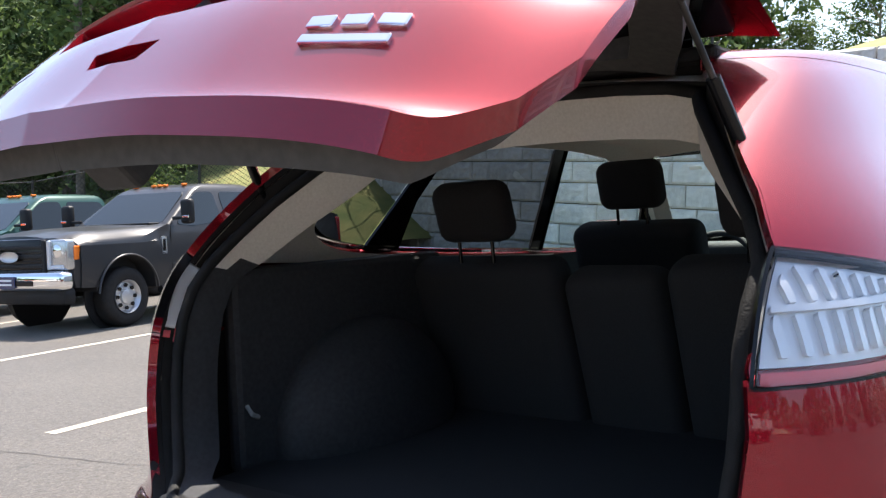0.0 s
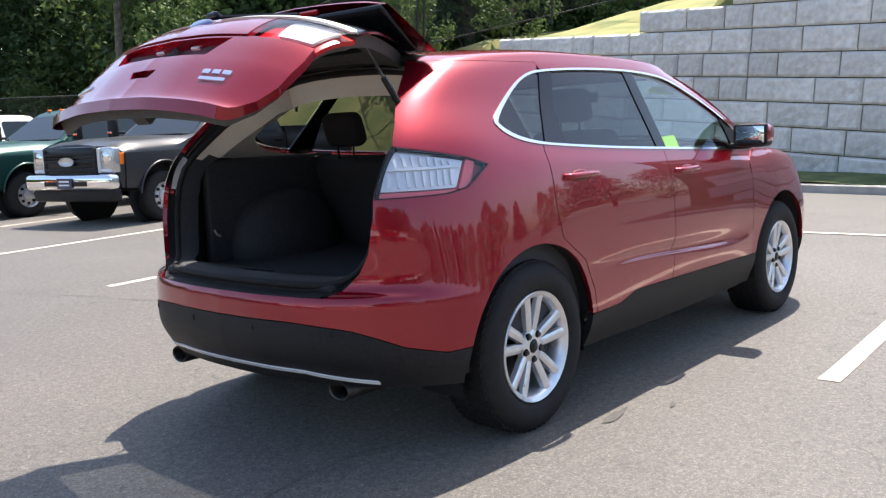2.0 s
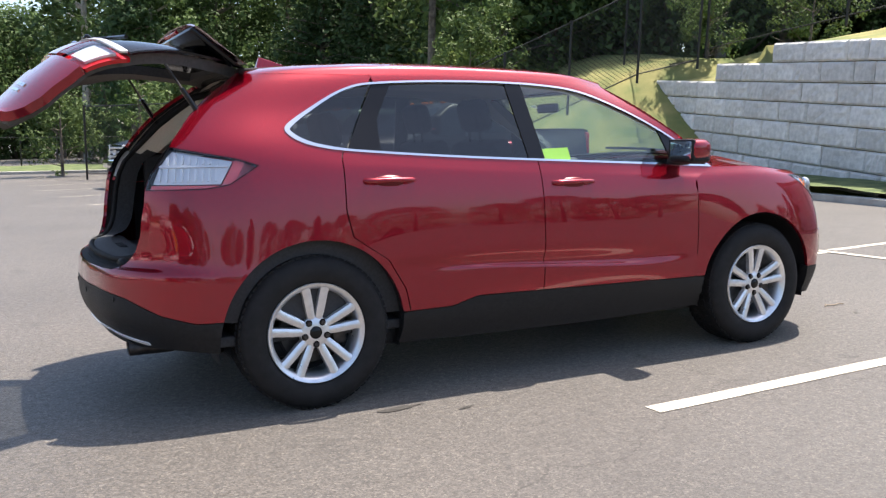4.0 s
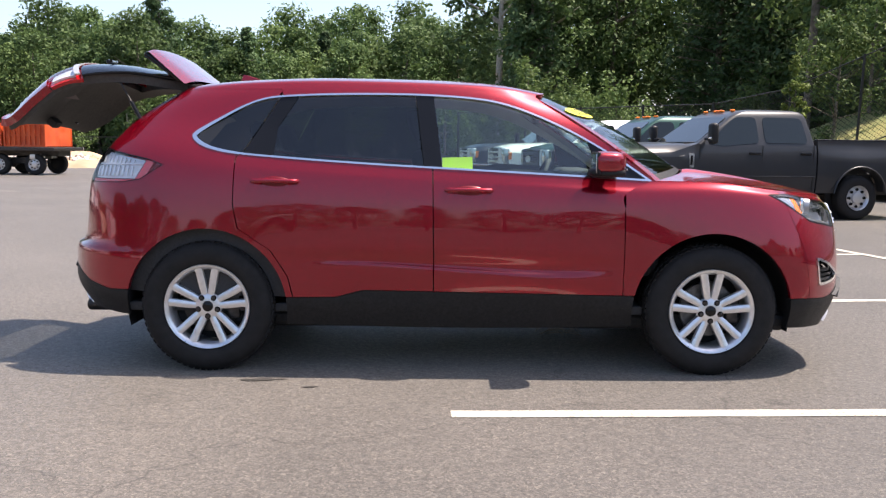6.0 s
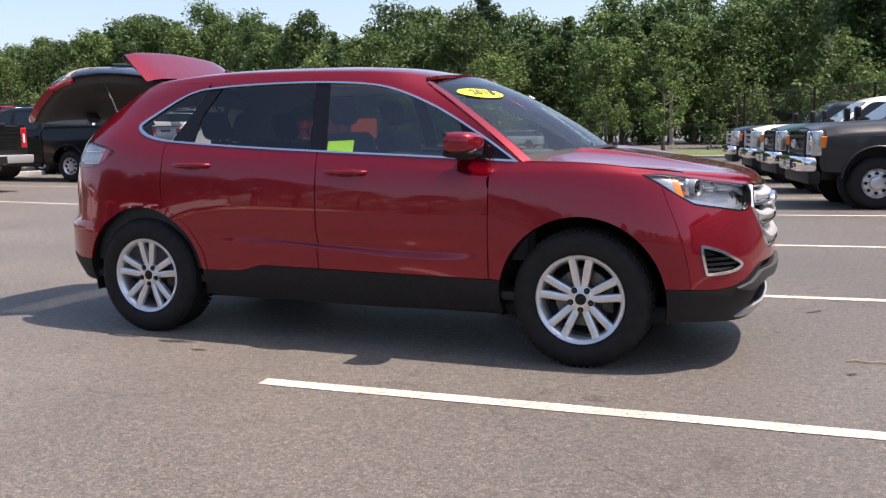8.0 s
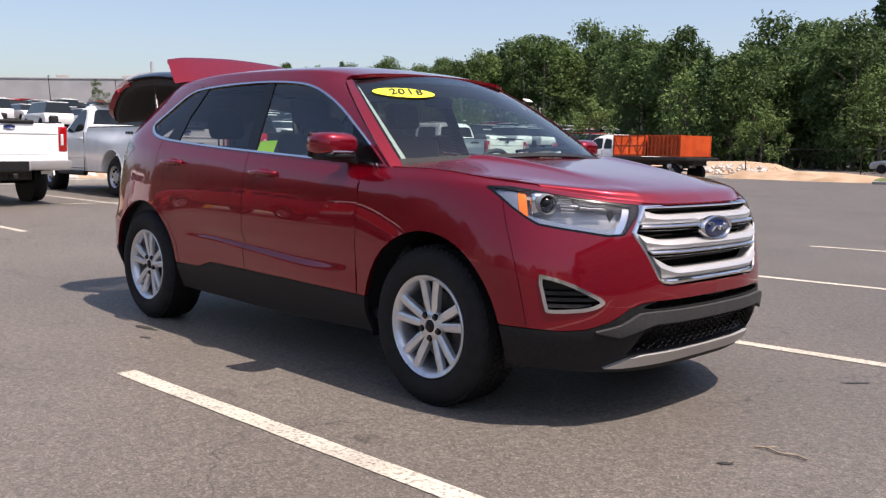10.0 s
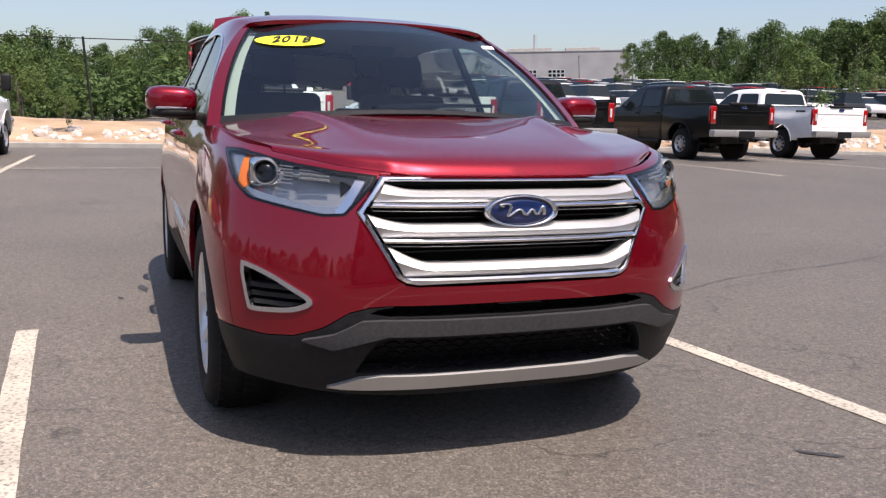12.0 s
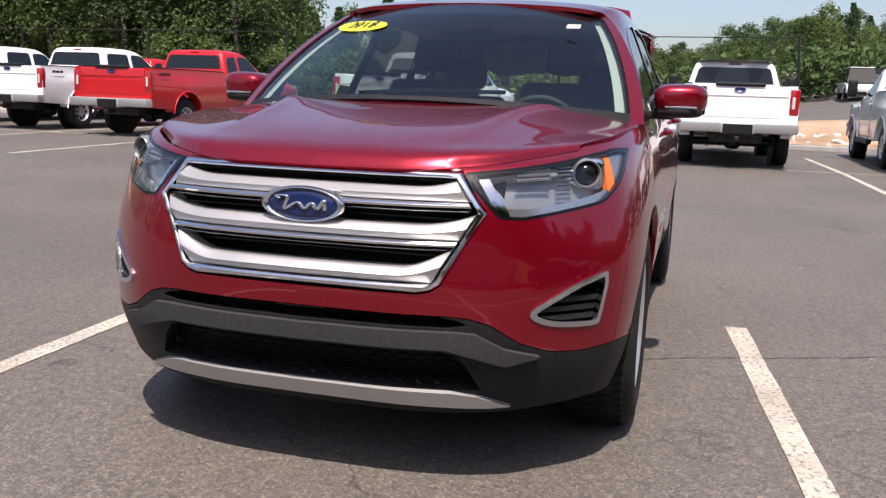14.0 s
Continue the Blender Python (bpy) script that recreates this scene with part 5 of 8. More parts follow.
ribbon([opening_ring(-.004, .003), opening_ring(0, .012), opening_ring(.004, .034)], "hatch_frame", rubber, "black frame of the tailgate opening")
ribbon([opening_ring(.004, .035), opening_ring(.012, .056), opening_ring(.040, .060)], "hatch_channel", rubber)
part("hatch_seal", sweep(opening_ring(.036, .056), .014, 8, True), rubber, car, "black rubber seal round the tailgate opening", 60)
lining = ribbon([opening_ring(.040, .060), opening_ring(.052, .10), opening_ring(.055, .16)], "hatch_lining", trim_black, "black lower and beige upper lining of the opening")
lining.data.materials.append(headliner)
for f in lining.data.polygons:
    f.material_index = 1 if f.center.z > 1.22 else 0
# added strip: blocks sun that would fall through the hinge gap
part("hinge_light_blocker", box((.10, .96, .03), (-1.585, 0, 1.622), .01), rubber, car, "added black strip blocking sun at the tailgate hinge gap")
part("cargo_floor", box((1.2, 1.36, .04), (-1.55, 0, .68), .01), cloth_black, car, "black carpeted cargo floor")
part("load_sill", box((.17, 1.12, .05), (-2.165, 0, .720), .02), black_plastic, car, "black plastic load sill")
for k in range(-3, 4):
    part("sill_rib", box((.05, .012, .008), (-2.17, k * .03, .747), .003), black_plastic, car)
for side in (-1, 1):
    bm = bmesh.new()
    bmesh.ops.create_uvsphere(bm, u_segments=24, v_segments=14, radius=1.0)
    for v in bm.verts:
        v.co = Vector((v.co.x * .36, v.co.y * .16, v.co.z * .30))
    part("wheel_housing", bm, trim_black, car, "", 60, Matrix.Translation((-1.45, side * .66, .74)))
    part("cargo_side", box((.86, .05, .52), (-1.50, side * .685, .95), .02), trim_black, car, "black cargo side trim")
    part("hook", sweep([(-1.9, side * .66, .86), (-1.9, side * .64, .84), (-1.88, side * .64, .83)], .006, 6), satin, car)


def seat(x, y, wide, high, name, lean=14.0, rest=True, depth=.50):
    s = new(name)
    s.parent = car
    tagged(s, "black cloth car seat with headrest")
    turn = Matrix.Rotation(radians(-lean), 3, "Y")
    part("seat_back", box((.14, wide, high), (x - math.sin(radians(lean)) * high / 2, y, .62 + high / 2), .05, 4, turn), cloth_black, s, "", 50)
    part("seat_cushion", box((depth, wide, .16), (x + depth / 2 - .02, y, .60), .05, 4), cloth_black, s, "", 50)
    if rest:
        top = Vector((x - math.sin(radians(lean)) * (high + .10), y, .62 + high + .13))
        part("headrest", box((.10, .26, .185), top, .045, 4, turn), cloth_black, s, "black headrest", 50)
        for d in (-.06, .06):
            part("headrest_post", rod(top + Vector((.01, d, -.17)), top + Vector((0, d, -.05)), .006), gloss_black, s)
    return s


seat(-.98, .44, .56, .58, "rear_seat", 18)
seat(-.98, -.44, .56, .58, "rear_seat", 18)
seat(-.98, 0, .30, .55, "rear_seat", 18, False)
seat(-.05, .38, .52, .66, "front_seat", 16)
seat(-.05, -.38, .52, .66, "front_seat", 16)
part("dashboard", prism([(.72, .55), (1.10, .55), (1.16, 1.10), (.95, 1.115), (.76, 1.06), (.70, .95)], -.80, .80, .02), trim_black, car, "black dashboard", 40)
part("console", box((.75, .22, .30), (.35, 0, .62), .04), trim_black, car, "")
part("instrument_hood", box((.22, .36, .09), (.80, .38, 1.10), .035, 3), trim_black, car, "", 50)
bm = lathe([(.175 + .015 * math.cos(a), .015 * math.sin(a)) for a in [2 * math.pi * k / 10 for k in range(11)]], 40, "z")
wheel_m = Matrix.Translation((.56, .38, 1.03)) @ Matrix.Rotation(radians(-66), 4, "Y")
steer = part("steering_wheel", bm, trim_black, car, "black steering wheel", 60, wheel_m)
part("steering_hub", box((.12, .16, .05), (0, 0, -.01), .02), trim_black, steer)
part("steering_spoke", box((.03, .34, .02), (0, 0, 0), .006), satin, steer)
part("interior_mirror", box((.03, .22, .06), (.50, 0, 1.47), .012), trim_black, car, "black interior mirror")

# ---- car: tail details ----
for side in (-1, 1):
    lamp = new("rear_lamp")
    lamp.parent = car
    tagged(lamp, "clear rear lamp with red lower band")
    SIDE.piece("lamp_back", lambda u, p: both(lamp_tail(u, p) + .006, np.abs(p[:, 1]) - .725), pink_lamp, lamp, side, 90, 40, u0=5.4, u1=9, v0=5, v1=8, lift=-.05, rim=.04)
    SIDE.piece("white_block", lambda u, p: both(lamp_tail(u, p) - .010, -1.775 - p[:, 0] - (1.2 - p[:, 2]) * .6, p[:, 2] - 1.092, np.abs(p[:, 1]) - .718), white_lamp, lamp, side, 120, 60, label="white reflector block", u0=5.4, u1=9, v0=5, v1=8, lift=-.02, rim=.03)
    SIDE.piece("red_band", lambda u, p: both(lamp_tail(u, p) - .004, np.abs(p[:, 1]) - .718, np.maximum(1.085 - p[:, 2], both(p[:, 0] + 1.765 + (1.2 - p[:, 2]) * .6, -1.715 - p[:, 0] - (1.2 - p[:, 2]) * .6))), pink_lamp, lamp, side, 120, 60, label="red lens band", u0=5.4, u1=9, v0=5, v1=8, lift=-.012, rim=.03)
    SIDE.piece("lamp_seam", lambda u, p: np.minimum(lamp_tail(u, p) + .002, .003 - lamp_tail(u, p)), gloss_black, lamp, side, 300, 140, u0=5.4, u1=9, v0=5, v1=8, lift=.0, rim=.02)
    for k in range(9):
        x = -1.85 - k * .029
        for low, high in ((1.104, 1.163), (1.180, 1.232)):
            SIDE.piece("lamp_rib", lambda u, p: both(lamp_tail(u, p) - .020, .005 - np.abs(p[:, 0] - x - (p[:, 2] - 1.17) * .15), p[:, 2] - low, high - p[:, 2]), clear_rib, lamp, side, 160, 40, u0=5.8, u1=8, v0=5.5, v1=8, lift=-.009, rim=.012)
    SIDE.piece("lamp_bar", lambda u, p: both(lamp_tail(u, p) - .015, .005 - np.abs(p[:, 2] - 1.172), -1.80 - p[:, 0]), white_lamp, lamp, side, 60, 200, u0=5.4, u1=9, v0=5, v1=8, lift=-.008, rim=.012)
    part("exhaust_tip", lathe([(.034, .12), (.038, .0), (.044, -.004), (.047, .004), (.048, .2), (.0, .2)], 28), dark_metal, car, "chrome exhaust tip", 50, Matrix.Translation((-2.225, side * .545, .318)) @ Matrix.Rotation(radians(-90), 4, "Z") @ Matrix.Diagonal((1.25, 1, .85, 1)))
SIDE.piece("bumper_strip", lambda u, p: both(.70 - np.abs(p[:, 1]), .0065 - np.abs(p[:, 2] - .392 + .12 * np.maximum(np.abs(p[:, 1]) - .42, 0)), -1.9 - p[:, 0]), strip_shine, car, 0, 140, 200, label="chrome strip along the rear bumper, its shine painted pale", u0=6.5, v1=2, lift=.006, rim=.012)
for y in (-.58, -.2, .2, .58):
    part("parking_sensor", rod((tail_x(y, .56) + .02, y, .56), (tail_x(y, .56) - .003, y, .56), .012, .012, 16), black_plastic, car)

# ---- tailgate, raised about its hinge ----
tailgate = new("tailgate")
tailgate.parent = car
tagged(tailgate, "raised red tailgate with dark rear window and black inner trim")
HINGE, RAISE = Vector((-1.575, 0, 1.640)), 43.0
tailgate.matrix_basis = Matrix.Translation(HINGE) @ Matrix.Rotation(radians(RAISE), 4, "Y") @ Matrix.Translation(-HINGE)


def gate_rear(p, gap=.006):
    return tail_gap(p) - gap


def plate_recess(p):
    return poly_inside(p[:, 1], p[:, 2], [(-.36, 1.055), (.36, 1.055), (.30, .955), (-.30, .955)])


def pull_recess(p):
    return poly_inside(p[:, 1], p[:, 2], [(-.08, .882), (.08, .882), (.06, .842), (-.06, .842)])


SIDE.piece("gate_skin", lambda u, p: both(gate_rear(p), 1.068 - p[:, 2] + 0 * u, -plate_recess(p), -pull_recess(p)), ruby, tailgate, 0, 200, 110, label="red lower tailgate panel", u0=6, v0=3.5, v1=6.2, rim=.045)
SIDE.piece("light_bar", lambda u, p: both(gate_rear(p), p[:, 2] - 1.072, 1.255 - p[:, 2], .42 - np.abs(p[:, 1])), ruby, tailgate, 0, 120, 60, u0=6, v0=5.2, v1=7.4, lift=.006)
for side in (-1, 1):
    SIDE.piece("gate_lamp_lens", lambda u, p: both(gate_rear(p), p[:, 2] - 1.085, 1.250 - p[:, 2], np.abs(p[:, 1]) - .425), lens_glass, tailgate, side, 90, 50, u0=6, v0=5.2, v1=7.4, lift=.004, rim=0)
    SIDE.piece("gate_lamp_back", lambda u, p: both(gate_rear(p), p[:, 2] - 1.075, 1.255 - p[:, 2], np.abs(p[:, 1]) - .42), red_plastic, tailgate, side, 90, 50, u0=6, v0=5.2, v1=7.4, lift=-.025, rim=.02)
    SIDE.piece("gate_lamp_white", lambda u, p: both(gate_rear(p) - .03, p[:, 2] - 1.10, 1.225 - p[:, 2], np.abs(p[:, 1]) - .50 - (1.2 - p[:, 2]) * .3), white_lamp, tailgate, side, 90, 50, label="white reflector", u0=6, v0=5.2, v1=7.4, lift=-.012, rim=.02)
SIDE.piece("gate_chrome", lambda u, p: both(gate_rear(p) - .004, .012 - np.abs(p[:, 2] - 1.236)), satin, tailgate, 0, 200, 120, label="bright strip over the lamps", u0=6, v0=6, v1=7.4, lift=.012, rim=.01)
SIDE.piece("rear_window", lambda u, p: both(gate_rear(p) - .004, p[:, 2] - 1.258), dark_glass, tailgate, 0, 120, 70, label="dark rear window", u0=6, v0=6.5, v1=10.2, rim=0)
SIDE.piece("rear_window_frame", lambda u, p: both(gate_rear(p), p[:, 2] - 1.256, np.maximum(np.maximum(.06 - gate_rear(p), 1.30 - p[:, 2]), p[:, 2] - 1.53)), gloss_black, tailgate, 0, 160, 90, label="gloss black window frame", u0=6, v0=6.5, v1=10.3, rim=.01, lift=-.004)
SIDE.piece("gate_inner", lambda u, p: both(gate_rear(p) - .02, np.maximum(1.22 - p[:, 2], .12 - gate_rear(p))), gate_trim, tailgate, 0, 120, 90, label="grey inner tailgate trim", u0=6, v0=3.5, v1=10.3, lift=-.075, rim=-.05)
# the dark red of both recesses carries their shade in the colour
part("plate_recess", box((.02, .74, .12), (-2.225, 0, 1.0), .004), material("recess_shaded_red", (.05, .004, .008), .4), tailgate, "number plate recess with shade put into its dark red")
part("plate_light", box((.02, .05, .012), (-2.236, .12, 1.044), .003), white_lamp, tailgate)
part("plate_light", box((.02, .05, .012), (-2.236, -.12, 1.044), .003), white_lamp, tailgate)
part("pull_recess", prism([(-.10, .900), (.10, .900), (.08, .828), (-.08, .828)], -2.268, -2.255, .004, "yz"), bpy.data.materials["recess_shaded_red"], tailgate, "hand recess with shade put into its dark red")


def on_gate(name, wide, tall, y, z, mat, label=""):
    """A small raised badge bar that lies on the tailgate's skin."""
    turn = Matrix.Rotation(math.atan2(tail_x(y + .05, z) - tail_x(y - .05, z), -.10) + math.pi, 3, "Z")
    part(name, box((.008, wide, tall), (tail_x(y, z) - .002, y, z), .002, turn=turn), mat, tailgate, label)


for y in (-.485, -.435, -.385):
    on_gate("badge_bar", .038, .020, y, .866, chrome, "chrome badge bars")
on_gate("badge_plate", .125, .015, -.435, .832, chrome)
on_gate("badge_square", .04, .013, -.40, .832, badge_blue)
on_gate("badge_plate", .14, .022, .46, .85, chrome)
part("rear_emblem", lathe([(.0, .0), (.8, .0), (1.0, -.006), (1.0, -.02)], 32), badge_blue, tailgate, "plain blue oval emblem", 40, Matrix.Translation((-2.235, 0, 1.20)) @ Matrix.Rotation(radians(-90), 4, "Z") @ Matrix.Diagonal((.075, -1, .030, 1)))
sp = Loft([
    [(-1.60, .60, 1.607), (-1.60, .45, 1.640), (-1.60, .22, 1.652), (-1.60, 0, 1.656)],
    [(-1.74, .575, 1.600), (-1.74, .43, 1.628), (-1.745, .21, 1.638), (-1.745, 0, 1.641)],
    [(-1.88, .545, 1.592), (-1.895, .41, 1.612), (-1.905, .2, 1.620), (-1.91, 0, 1.623)],
    [(-1.905, .535, 1.578), (-1.92, .40, 1.592), (-1.93, .2, 1.600), (-1.935, 0, 1.603)],
])
spv, spf = sp.cut(lambda u, p: 1 + 0 * u, 30, 30, rim=0.0)
SP = [(q[0], q[1] * s, q[2]) for s in (1, -1) for q in spv]
SPF = [tuple(f[::-1]) for f in spf] + [tuple(len(spv) + i for i in f) for f in spf]
mesh_object("spoiler", SP, SPF, ruby, tailgate, "red roof spoiler")
part("spoiler_base", box((.27, 1.06, .03), (-1.775, 0, 1.580), .012, 2, Matrix.Rotation(radians(-6), 3, "Y")), gloss_black, tailgate, "black spoiler underside", 40)
part("stop_lamp", box((.02, .30, .015), (-1.915, 0, 1.585), .004), red_plastic, tailgate, "red high stop lamp")
part("rear_wiper", sweep([(-2.19, .02, 1.285), (-2.13, -.1, 1.335), (-2.08, -.34, 1.36)], .010, 6), gloss_black, tailgate, "black rear wiper")
part("rear_wiper_base", box((.06, .07, .03), (-2.185, .02, 1.285), .012), gloss_black, tailgate)
part("gate_latch", box((.06, .10, .05), (-2.20, .0, .745), .01), trim_black, tailgate)
part("gate_button", box((.05, .04, .012), (-2.22, .36, .75), .006), gloss_black, tailgate, "tailgate closing button")
tailgate_m = tailgate.matrix_basis
for side in (-1, 1):
    a = Vector((-1.80, side * .63, 1.30))
    b = tailgate_m @ Vector((-1.93, side * .56, 1.36))
    strut = new("gas_strut")
    strut.parent = car
    part("tube", rod(a, a.lerp(b, .6), .013), gloss_black, strut, "", 40)
    part("piston", rod(a.lerp(b, .55), b, .006), dark_metal, strut, "", 40)


# ---- the setting: the lot slopes, so upright things lean against the lot's plane ----
LEAN = Matrix.Rotation(radians(4.3), 4, "X")
block_mat = grain(material("block_stone", (0.30, 0.30, 0.30), 0.9), (0.52, 0.50, 0.465), (0.70, 0.675, 0.63), 9.0, 9.0, rough=(0.8, 0.95), bump=1.0, bump_scale=22.0, second=(1.2, 0.86, 1.10), random_tint=0.12)
hedge_mat = grain(material("green_verge", (0.07, 0.10, 0.03), 0.95), (0.035, 0.06, 0.015), (0.12, 0.15, 0.05), 3.0, 8.0, bump=0.8, bump_scale=40.0)
bark = grain(material("bark", (0.12, 0.095, 0.075), 0.95), (0.07, 0.055, 0.045), (0.20, 0.17, 0.14), 6.0, 8.0, bump=0.6, bump_scale=20.0)
pale_bark = grain(material("pale_bark", (0.42, 0.38, 0.33), 0.95), (0.30, 0.27, 0.23), (0.52, 0.48, 0.43), 6.0, 8.0, bump=0.4, bump_scale=20.0)
black_metal = material("black_fence_metal", (0.012, 0.012, 0.012), 0.5, 0.2)


def leaf_material(name, dark, light):
    m = material(name, light, 0.65, Specular_IOR_Level=0.18)
    nt = m.node_tree
    n, link = nt.nodes, nt.links.new
    b = n["Principled BSDF"]
    geo = n.new("ShaderNodeNewGeometry")
    info = n.new("ShaderNodeObjectInfo")
    mix = n.new("ShaderNodeMix")
    mix.data_type = "RGBA"
    mix.inputs["A"].default_value, mix.inputs["B"].default_value = (*dark, 1), (*light, 1)
    link(geo.outputs["Random Per Island"], mix.inputs["Factor"])
    rng = n.new("ShaderNodeMapRange")
    rng.inputs["To Min"].default_value, rng.inputs["To Max"].default_value = 0.75, 1.25
    link(info.outputs["Random"], rng.inputs["Value"])
    sc = n.new("ShaderNodeVectorMath")
    sc.operation = "SCALE"
    link(mix.outputs["Result"], sc.inputs[0])
    link(rng.outputs["Result"], sc.inputs["Scale"])
    link(sc.outputs["Vector"], b.inputs["Base Color"])
    thin = n.new("ShaderNodeBsdfTranslucent")
    link(sc.outputs["Vector"], thin.inputs["Color"])
    ms = n.new("ShaderNodeMixShader")
    ms.inputs["Fac"].default_value = 0.3
    link(b.outputs["BSDF"], ms.inputs[1])
    link(thin.outputs["BSDF"], ms.inputs[2])
    link(ms.outputs["Shader"], n["Material Output"].inputs["Surface"])
    return m


leaf_oak = leaf_material("oak_leaves", (0.040, 0.076, 0.025), (0.108, 0.163, 0.055))
leaf_light = leaf_material("light_leaves", (0.060, 0.104, 0.031), (0.145, 0.205, 0.067))
leaf_pine = leaf_material("pine_needles", (0.038, 0.076, 0.032), (0.09, 0.145, 0.06))

# retaining wall of split-face blocks, in stepped level courses
WALL_DIR = Vector((.215, .977, 0)).normalized()
WALL_AT = Vector((13.05, 5.8, 0))
COURSE = .457


def wall_top(y):
    for edge, top in ((13.4, 1.753), (11.3, 2.21), (5.8, 2.667), (4.35, 3.124), (1.2, 3.581), (-1.8, 4.038)):
        if y > edge:
            return top
    return 4.495


def block_mesh(length, seed):
    rnd = random.Random(seed)
    bm = bmesh.new()
    nx, nz, h, d = 9, 5, COURSE - .020, .30
    front = [[None] * (nx + 1) for _ in range(nz + 1)]
    for j in range(nz + 1):
        for i in range(nx + 1):
            edge = i in (0, nx) or j in (0, nz)
            q = 0.0 if edge else .036 + .022 * noise.noise(Vector((i * .8 + seed * 9, j * 1.1, seed))) + rnd.uniform(-.010, .010)
            u = 0.0 if i == 0 else (1.0 if i == nx else (.045 + (i - 1) / (nx - 2) * (length - .11)) / (length - .020))
            w = 0.0 if j == 0 else (1.0 if j == nz else .10 + (j - 1) / (nz - 2) * .80)
            chip = rnd.uniform(0, .010) if edge else 0.0
            front[j][i] = bm.verts.new((u * (length - .020) + .010, -q + chip, w * h + .006))
    back = [bm.verts.new(p) for p in ((.006, d, .006), (length - .006, d, .006), (length - .006, d, h + .006), (.006, d, h + .006))]
    for j in range(nz):
        for i in range(nx):
            bm.faces.new((front[j][i], front[j][i + 1], front[j + 1][i + 1], front[j + 1][i]))
    bm.faces.new([front[0][i] for i in range(nx, -1, -1)] + [back[0], back[1]])
    bm.faces.new([front[nz][i] for i in range(nx + 1)] + [back[2], back[3]])
    bm.faces.new([front[j][0] for j in range(nz + 1)] + [back[3], back[0]])
    bm.faces.new([front[j][nx] for j in range(nz, -1, -1)] + [back[1], back[2]])
    bmesh.ops.recalc_face_normals(bm, faces=bm.faces)
    me = bpy.data.meshes.new("block")
    bm.to_mesh(me)
    bm.free()
    me.materials.append(block_mat)
    return me


wall = tagged(new("retaining_wall"), "tall grey retaining wall of split-face concrete blocks in stepped courses", "wall", kind="structure")
rnd = random.Random(5)
lengths = (.62, .9, 1.05, 1.22, 1.4)
meshes = {L: [block_mesh(L, 10 * i + k) for k in range(3)] for i, L in enumerate(lengths)}
turn_wall = Matrix.Rotation(math.atan2(WALL_DIR.y, WALL_DIR.x) - math.pi, 4, "Z")
for course in range(-1, 9):
    low = .382 - COURSE + course * COURSE - .457 + COURSE
    s = -11.0 - rnd.uniform(0, .8)
    while s < 14.5:
        L = rnd.choice(lengths)
        y = WALL_AT.y + WALL_DIR.y * (s + L * .5)
        if low + COURSE <= wall_top(y) + .02:
            p = WALL_AT + WALL_DIR * (s + L)
            ob = new("block", rnd.choice(meshes[L]))
            ob.parent = wall
            ob.matrix_basis = Matrix.Translation((p.x, p.y, low + .075 * p.y)) @ LEAN @ turn_wall @ Matrix.Translation((0, -rnd.uniform(0, .015), 0))
        s += L
verts, faces = [], []
for i in range(60):
    s = -12 + i * .45
    q = WALL_AT + WALL_DIR * s
    back = Vector((WALL_DIR.y, -WALL_DIR.x, 0))
    for w_, dz in ((.10, -6.5), (.10, -.05), (.45, -.02), (2.5, .35), (6, 1.2), (14, 2.2), (40, 4.0)):
        r = q + back * w_
        top = .5 * (wall_top(q.y - .7) + wall_top(q.y + .7)) if w_ > 1 else wall_top(q.y)
        verts.append((r.x, r.y, (top if s < 13 else max(0.3, top - (s - 13) * .8)) + .075 * q.y + dz + (0 if w_ < 1 else rnd.uniform(-.05, .05))))
for i in range(59):
    for k in range(6):
        a = i * 7 + k
        faces.append((a, a + 1, a + 8, a + 7))
tagged(mesh_object("bank", verts, faces, grass_mat), "dry yellow grass bank behind the wall", "bank", kind="structure")
# verge and kerb along the foot of the wall
verts, faces = [], []
for i in range(40):
    q = WALL_AT + WALL_DIR * (-12 + i * .75)
    fr = Vector((-WALL_DIR.y, WALL_DIR.x, 0))
    for w_, z in ((-.2, .2), (.5, .19), (1.1, .15), (1.5, .13)):
        r = q + fr * w_
        verts.append((r.x, r.y, z + rnd.uniform(-.02, .02) + .075 * max(0, q.y) * .3))
for i in range(39):
    for k in range(3):
        a = i * 4 + k
        faces.append((a, a + 4, a + 5, a + 1))
tagged(mesh_object("verge", verts, faces, hedge_mat), "green grass verge at the foot of the wall", "verge", kind="structure")


def kerb(points, name="kerb", high=.13, wide=.15):
    bm = bmesh.new()
    pts = [Vector((*p, 0)) for p in points]
    rings = []
    for i, p in enumerate(pts):
        d = (pts[min(i + 1, len(pts) - 1)] - pts[max(i - 1, 0)]).normalized()
        n = Vector((-d.y, d.x, 0))
        z = rise(p.x, p.y)
        rings.append([bm.verts.new(p + n * a + Vector((0, 0, z + b))) for a, b in ((0, -.05), (0, high - .02), (.02, high), (wide, high), (wide, -.05))])
    for a, b in zip(rings, rings[1:]):
        for k in range(4):
            bm.faces.new((a[k], a[k + 1], b[k + 1], b[k]))
    bmesh.ops.recalc_face_normals(bm, faces=bm.faces)
    return tagged(part(name, bm, concrete), "pale concrete kerb", "kerb", kind="structure")


kerb([tuple((WALL_AT + WALL_DIR * s + Vector((-WALL_DIR.y, WALL_DIR.x, 0)) * 1.55).xy) for s in range(-12, 10, 2)][::-1], high=.14)
kerb([(-20.9 + .02 * (y + 20) - (.004 * max(0, y - 8) ** 2 if y < 40 else 0) * .2, y) for y in range(-40, 44, 3)])

